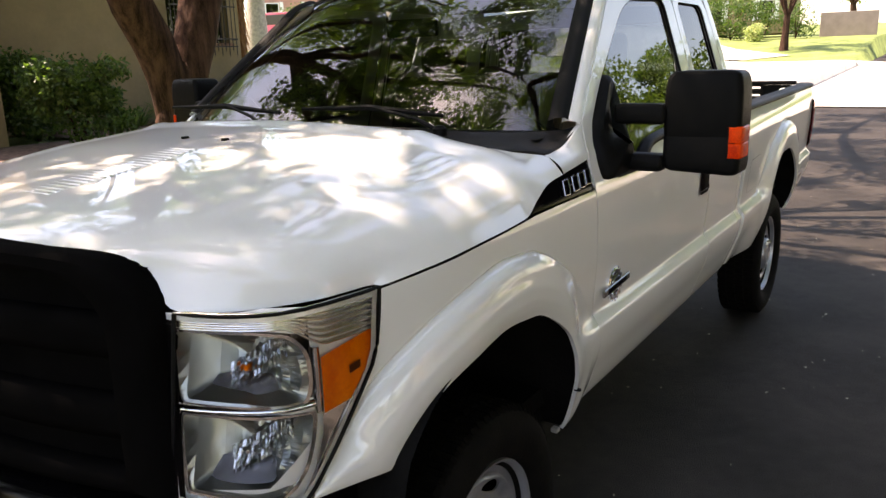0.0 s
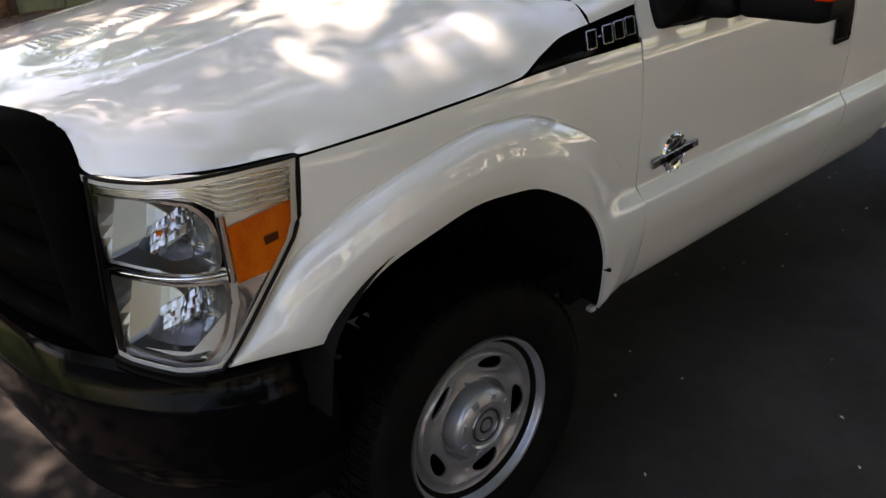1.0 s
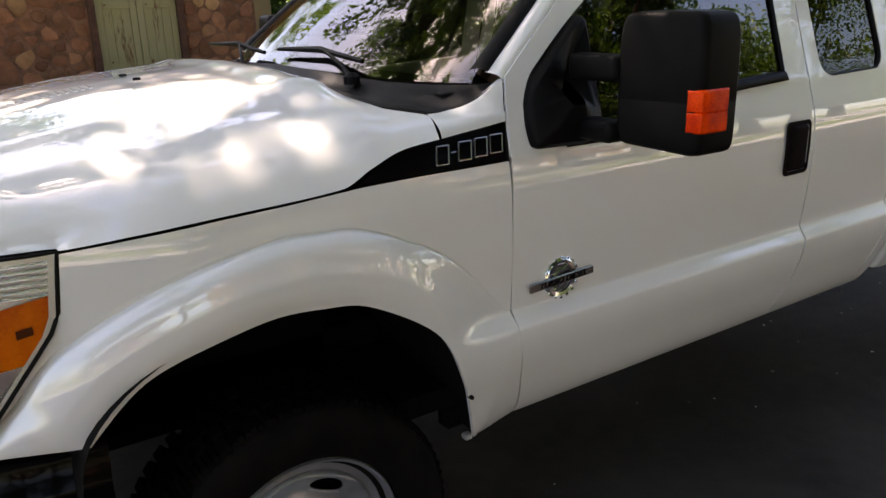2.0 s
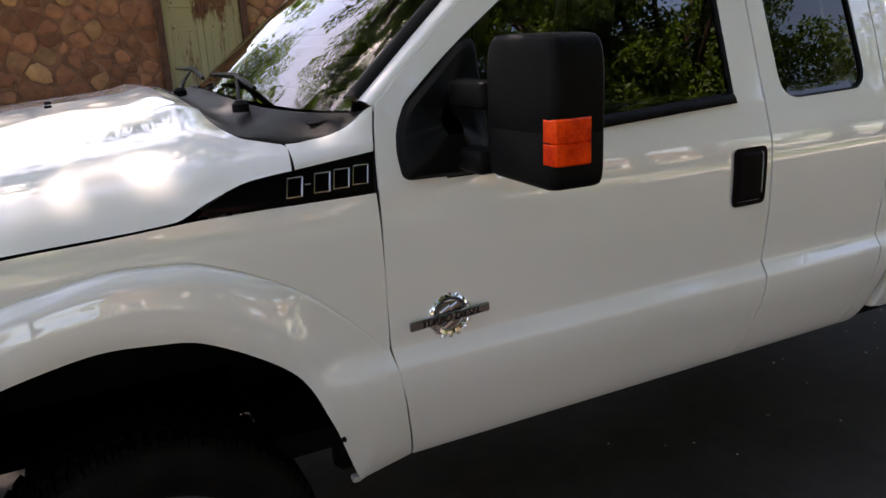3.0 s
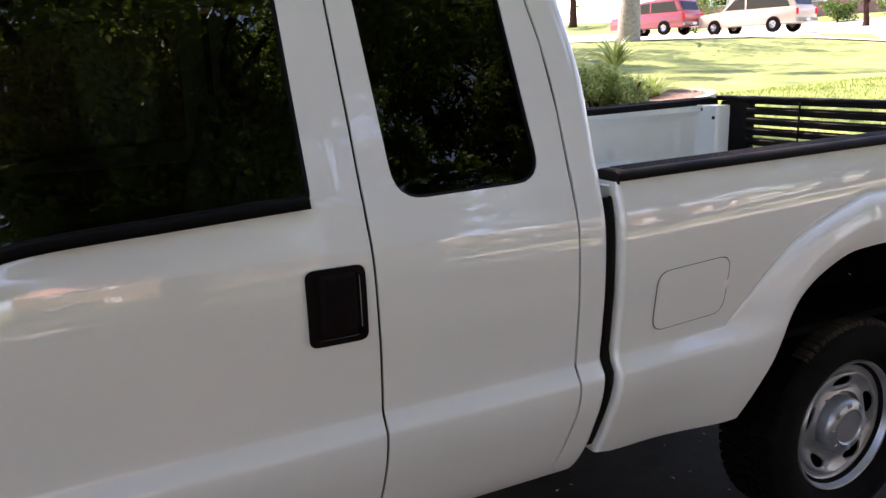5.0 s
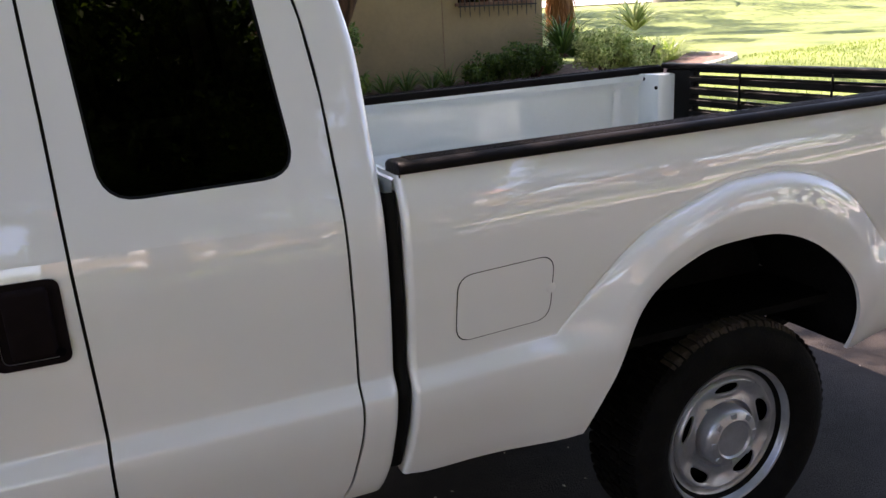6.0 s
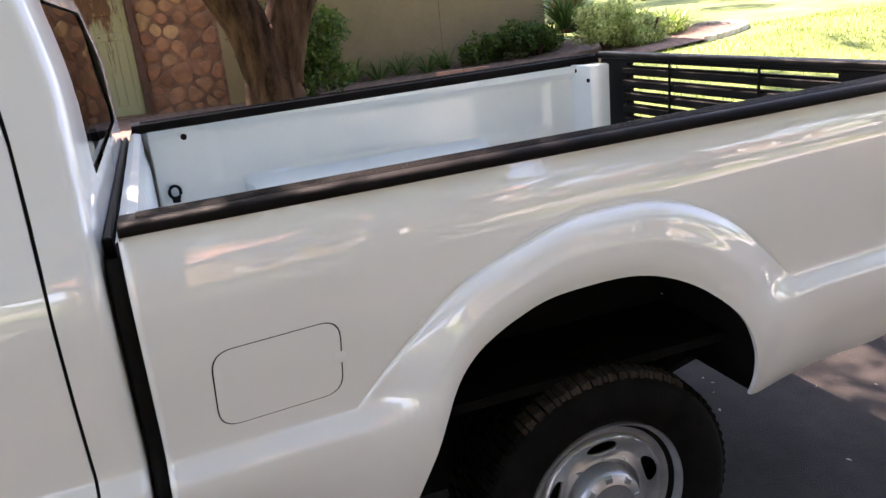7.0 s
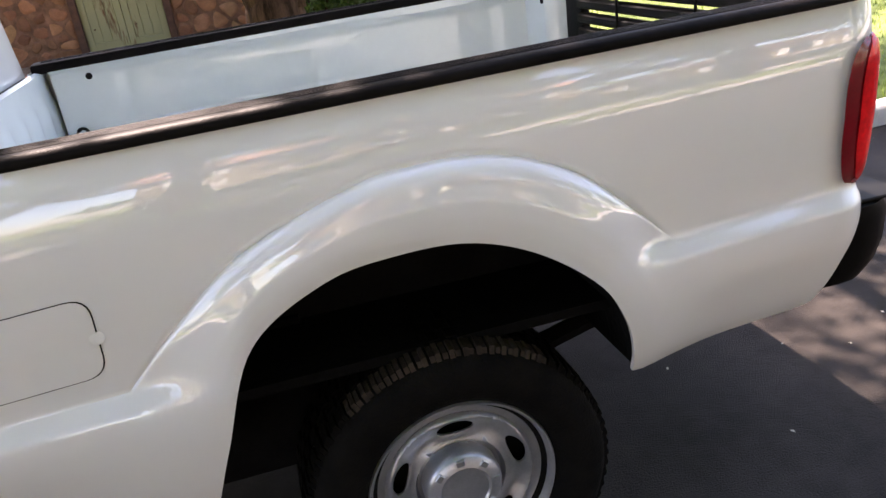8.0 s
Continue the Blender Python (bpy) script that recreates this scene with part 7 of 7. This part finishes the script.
# ---- lawn blades near the bank, fallen petals on the road ----
rng = np.random.default_rng(8)
n = 26000
gx, gy = rng.uniform(4.5, 17.0, n), rng.uniform(2.97, 9.0, n)
keep = ~((gy > 7.9) & (gx < 11.8))
gx, gy = gx[keep], gy[keep]
gz = np.array([ground_z(a, b) for a, b in zip(gx, gy)])
h, a = rng.uniform(0.03, 0.075, len(gx)), rng.uniform(0, 6.28, len(gx))
w = np.stack([np.cos(a), np.sin(a), 0 * a], 1) * 0.006
b0 = np.stack([gx, gy, gz - 0.01], 1)
tip = b0 + np.stack([rng.normal(0, 0.02, len(gx)), rng.normal(0, 0.02, len(gx)), h + 0.01], 1)
v = np.stack([b0 - w, b0 + w, tip], 1).reshape(-1, 3)
k = np.arange(len(gx)) * 3
me = bpy.data.meshes.new("grass")
me.from_pydata(v.tolist(), [], np.stack([k, k + 1, k + 2], 1).tolist())
me.materials.append(BLADE)
tagged(new("grass", me), "short mown grass blades on the bank", "grass", kind="stuff")
PETAL = mat("petal", (0.55, 0.50, 0.40), 0.8)
n = 420
c = np.stack([rng.uniform(-1.5, 9.0, n), rng.uniform(-2.8, 2.6, n), np.full(n, 0.004)], 1)
c[:, 2] += [road_z(x) for x in c[:, 0]]
a, s = rng.uniform(0, 6.28, n), rng.uniform(0.004, 0.012, n)
d = np.stack([np.cos(a) * s, np.sin(a) * s, 0 * a], 1)
e = np.stack([-np.sin(a) * s * 0.5, np.cos(a) * s * 0.5, 0 * a + 0.003], 1)
v = np.stack([c - d, c + e, c + d, c - e + np.array([0, 0, 0.004])], 1).reshape(-1, 3)
k = np.arange(n) * 4
me = bpy.data.meshes.new("litter")
me.from_pydata(v.tolist(), [], np.stack([k, k + 1, k + 2, k + 3], 1).tolist())
me.materials.append(PETAL)
tagged(new("litter", me), "tiny pale fallen petals on the asphalt", "litter", kind="stuff")

# ---- beyond the lawn: street, parked cars, houses, trees ----
def far_z(x, y):
    return ground_z(x, y)


far_street = part("far_street", bm_grid([[Vector((x + dx, y + dy, far_z(x + dx, y + dy) + 0.05)) for dx, dy in ((-7, -7), (-3.5, -3.5), (0, 0), (3.5, 3.5), (7, 7))] for x, y in [(lerp(50, 2, i / 24), lerp(13.6, 60, i / 24)) for i in range(25)]]), CONCRETE)
tagged(far_street, "sunlit pale street beyond the lawn", "street", kind="structure")


def parked(name, label, x, y, heading, paint, kind_cap):
    """A far parked car or pickup: body, glass house, wheels, lamps."""
    z = far_z(x, y) + 0.05
    car = empty(name, label, "car", (x, y, z))
    car.rotation_euler = (0, 0, radians(heading))
    L = 5.2 if kind_cap else 4.6

    def cp(nm, bm, m, parent=None):
        return part(nm, bm, m, parent or car)

    prof = [(-L / 2, 0.36), (-L / 2, 0.80), (-L / 2 + 0.15, 0.98), (-L / 2 + 1.25, 1.06), (L / 2 - 0.05, 1.10), (L / 2, 0.95), (L / 2, 0.36)]
    cp("body", bm_poly(prof, -0.90, 0.90, 0.05), paint)
    roof = [(-L / 2 + 1.15, 1.05), (-L / 2 + 1.85, 1.66), (-L / 2 + 2.3, 1.74), (L / 2 - 0.45, 1.74), (L / 2 - 0.08, 1.08)]
    house_ = cp("cab", bm_poly(roof, -0.78, 0.78, 0.05), paint)
    for y0 in (-0.795, 0.785):
        for wpts in ([(-L / 2 + 1.42, 1.12), (-L / 2 + 1.95, 1.60), (-L / 2 + 2.5, 1.62), (-L / 2 + 2.5, 1.12)], [(-L / 2 + 2.6, 1.12), (-L / 2 + 2.6, 1.62), (L / 2 - 0.62, 1.62), (L / 2 - 0.40, 1.12)]):
            cp("window", bm_poly(wpts, y0, y0 + 0.012), GLASS_DARK, house_)
    cp("rear_window", bm_move(bm_box(-0.012, 0.012, -0.66, 0.66, -0.24, 0.24, 0.01, 1), Matrix.Translation((L / 2 - 0.235, 0, 1.40)) @ Matrix.Rotation(radians(-29), 4, "Y")), GLASS_DARK, house_)
    for sx in (-L / 2 + 0.95, L / 2 - 1.1):
        for sy in (-0.86, 0.86):
            t = cp("wheel", bm_move(bm_lathe([(0.17, -0.10), (0.33, -0.10), (0.36, -0.06), (0.36, 0.06), (0.33, 0.10), (0.17, 0.10)], 24), Matrix.Translation((sx, sy, 0.36))), RUBBER)
            cp("rim", bm_move(bm_lathe([(0.0, -0.075), (0.06, -0.085), (0.08, -0.06), (0.15, -0.07), (0.175, -0.085), (0.175, 0.085), (0.15, 0.07), (0.08, 0.06), (0.06, 0.085), (0.0, 0.075)], 20), Matrix.Translation((sx, sy, 0.36))), CHROME_DARK, t)
    for sy in (-0.80, 0.80):
        cp("tail_lamp", bm_box(L / 2 - 0.03, L / 2 + 0.012, sy - 0.08, sy + 0.08, 0.75, 1.02, 0.01, 1), RED_LENS)
    cp("bumper", bm_box(L / 2 - 0.05, L / 2 + 0.10, -0.85, 0.85, 0.42, 0.60, 0.03, 1), CHROME_DARK)
    cp("plate", bm_box(L / 2 + 0.10, L / 2 + 0.108, -0.16, 0.16, 0.46, 0.58), PAINT)
    return car


TAN_PAINT = mat("champagne_paint", (0.55, 0.45, 0.36), 0.35, coat=0.6, vary=0.05, scale=4)
RED_PAINT = mat("dark_red_paint", (0.30, 0.025, 0.035), 0.35, coat=0.6, vary=0.05, scale=4)
parked("parked_pickup", "champagne pickup with a camper top parked on the far street", 32.1, 26.5, -80, TAN_PAINT, True)
parked("parked_car", "dark red car parked on the far street", 29.9, 31.1, -78, RED_PAINT, False)
parked("parked_car", "silver car parked on the far street", 52.0, 31.0, -60, STEEL, False)
REDBRICK = mat("red_brick", (0.42, 0.22, 0.17), 0.9, vary=0.2, scale=3, bump=0.3, bump_scale=30)


def far_house(name, label, x, y, heading, w, d, h, material, windows=4):
    z = far_z(x, y) - 0.3
    hs = empty(name, label, "house", (x, y, z))
    hs.rotation_euler = (0, 0, radians(heading))
    part("wall", bm_box(-w / 2, w / 2, -d / 2, d / 2, 0, h), material, hs, smooth=0)
    if h > 6:
        roof = bm_grid([[Vector((sx * (w / 2 + 0.6), y, z)) for sx in (-1, 1)] for y, z in ((-d / 2 - 0.6, h - 0.25), (-d / 2 - 0.6, h), (0, h + 2.8), (d / 2 + 0.6, h), (d / 2 + 0.6, h - 0.25), (-d / 2 - 0.6, h - 0.25))])
        bmesh.ops.recalc_face_normals(roof, faces=roof.faces[:])
        part("roof", roof, BRICK, hs, smooth=0)
    else:
        part("roof", bm_poly([(-w / 2 - 0.5, h), (0, h + 1.6), (w / 2 + 0.5, h)], -d / 2 - 0.5, d / 2 + 0.5), MORTAR, hs, smooth=0)
    for k, z in [(k, z) for z in ((0.0, 3.1) if h > 6 else (0.0,)) for k in range(windows)]:
        xx = lerp(-w / 2, w / 2, (k + 0.5) / windows)
        win = part("window", bm_box(xx - 0.55, xx + 0.55, -d / 2 - 0.06, -d / 2 - 0.003, z + 1.0, z + 2.4), PAINT, hs, smooth=0)
        part("pane", bm_box(xx - 0.47, xx + 0.47, -d / 2 - 0.075, -d / 2 - 0.062, z + 1.08, z + 2.32), GLASS_DARK, win, smooth=0)
        for sx in (-0.75, 0.75):
            part("shutter", bm_box(xx + sx - 0.14, xx + sx + 0.14, -d / 2 - 0.05, -d / 2 - 0.004, z + 0.95, z + 2.45), PAINT, hs, smooth=0)


far_house("brick_house", "red brick house with white trim across the far street", 52.0, 44.0, -45, 16, 9, 5.5, REDBRICK, 5)
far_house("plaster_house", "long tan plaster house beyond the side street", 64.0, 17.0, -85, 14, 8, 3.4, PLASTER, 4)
GREY_WALL = mat("grey_render", (0.20, 0.165, 0.145), 0.9, vary=0.15, scale=2, bump=0.3, bump_scale=40)
garden_wall = part("wall_far", bm_move(bm_box(-1.7, 1.7, -0.15, 0.15, -0.4, 1.55, 0.02, 1), Matrix.Translation((57.0, 5.5, ground_z(57.0, 5.5))) @ Matrix.Rotation(radians(92), 4, "Z")), GREY_WALL, smooth=0)
tagged(garden_wall, "plain grey-brown garden wall on the far lawn", "wall", kind="structure")
kerb2 = part("kerb_far", bm_grid([[Vector((37.4 + dx, y, road_z(37.4) + dz + max(0.0, ground_z(37.4, y) - road_z(37.4) if y > 2.9 else 0.0))) for dx, dz in ((0, -0.1), (0.01, 0.14), (0.15, 0.16), (0.16, 0.0))] for y in [lerp(-50, 9.5, i / 30) for i in range(31)]]), CONCRETE)
tagged(kerb2, "pale kerb of the side street", "kerb", kind="structure")
street_tree(45.7, 7.4, 1.9, 2.4, 5.2, 101, 0.16, 170, "young street tree on the far verge", 0.1)
street_tree(41.5, 27.4, 1.2, 1.5, 3.6, 102, 0.13, 90, "small purple-leaved tree on the far lawn", 0.1, LEAF_PURPLE)
pale_tree = street_tree(23.6, 25.6, 3.8, 4.4, 9.0, 103, 0.16, 170, "pale-trunked tree at the lawn's far edge", 0.2, girth=1.35)
BARK_PALE = mat("pale_bark", (0.30, 0.26, 0.22), 0.95, vary=0.3, scale=9, bump=0.6, bump_scale=40)
for c in pale_tree.children:
    if not c.name.startswith("crown"):
        c.data.materials[0] = BARK_PALE
for k, (x, y, r, h) in enumerate(((35.0, 33.5, 1.6, 2.2), (44.6, 31.5, 1.2, 1.3), (54.0, 8.2, 1.5, 2.5), (54.5, 10.3, 1.7, 2.8), (51.5, 10.2, 0.7, 1.0), (47.5, 29.5, 1.6, 1.6))):
    bush("shrub", "rounded garden shrub in front of the far houses", x, y, r, r * 0.7, h, 1500, 0.16, LEAF_HEDGE if k != 4 else LEAF_BRIGHT, 110 + k)
for k, y in enumerate((12.4, 14.4)):
    bush("hedge", "tall dark green hedge beyond the side street", 54.6, y, 1.6, 1.4, 3.0, 2600, 0.16, LEAF_HEDGE, 118 + k, category="hedge")
for k in range(11):
    a = radians(-4 + 9.5 * k)
    d = 78 + 12 * (k % 3)
    street_tree(d * math.cos(a), d * math.sin(a), 2.6, 5.5, 10.5, 130 + k, 0.42, 60, "broad far garden tree", 0.3)
for k in range(9):
    a = radians(188 + 19 * k)
    d = 46 + 9 * (k % 3)
    street_tree(d * math.cos(a), d * math.sin(a) if math.sin(a) < -0.25 else -14.0, 2.2, 4.5, 7.0, 150 + k, 0.40, 60, "broad far garden tree", 0.3)
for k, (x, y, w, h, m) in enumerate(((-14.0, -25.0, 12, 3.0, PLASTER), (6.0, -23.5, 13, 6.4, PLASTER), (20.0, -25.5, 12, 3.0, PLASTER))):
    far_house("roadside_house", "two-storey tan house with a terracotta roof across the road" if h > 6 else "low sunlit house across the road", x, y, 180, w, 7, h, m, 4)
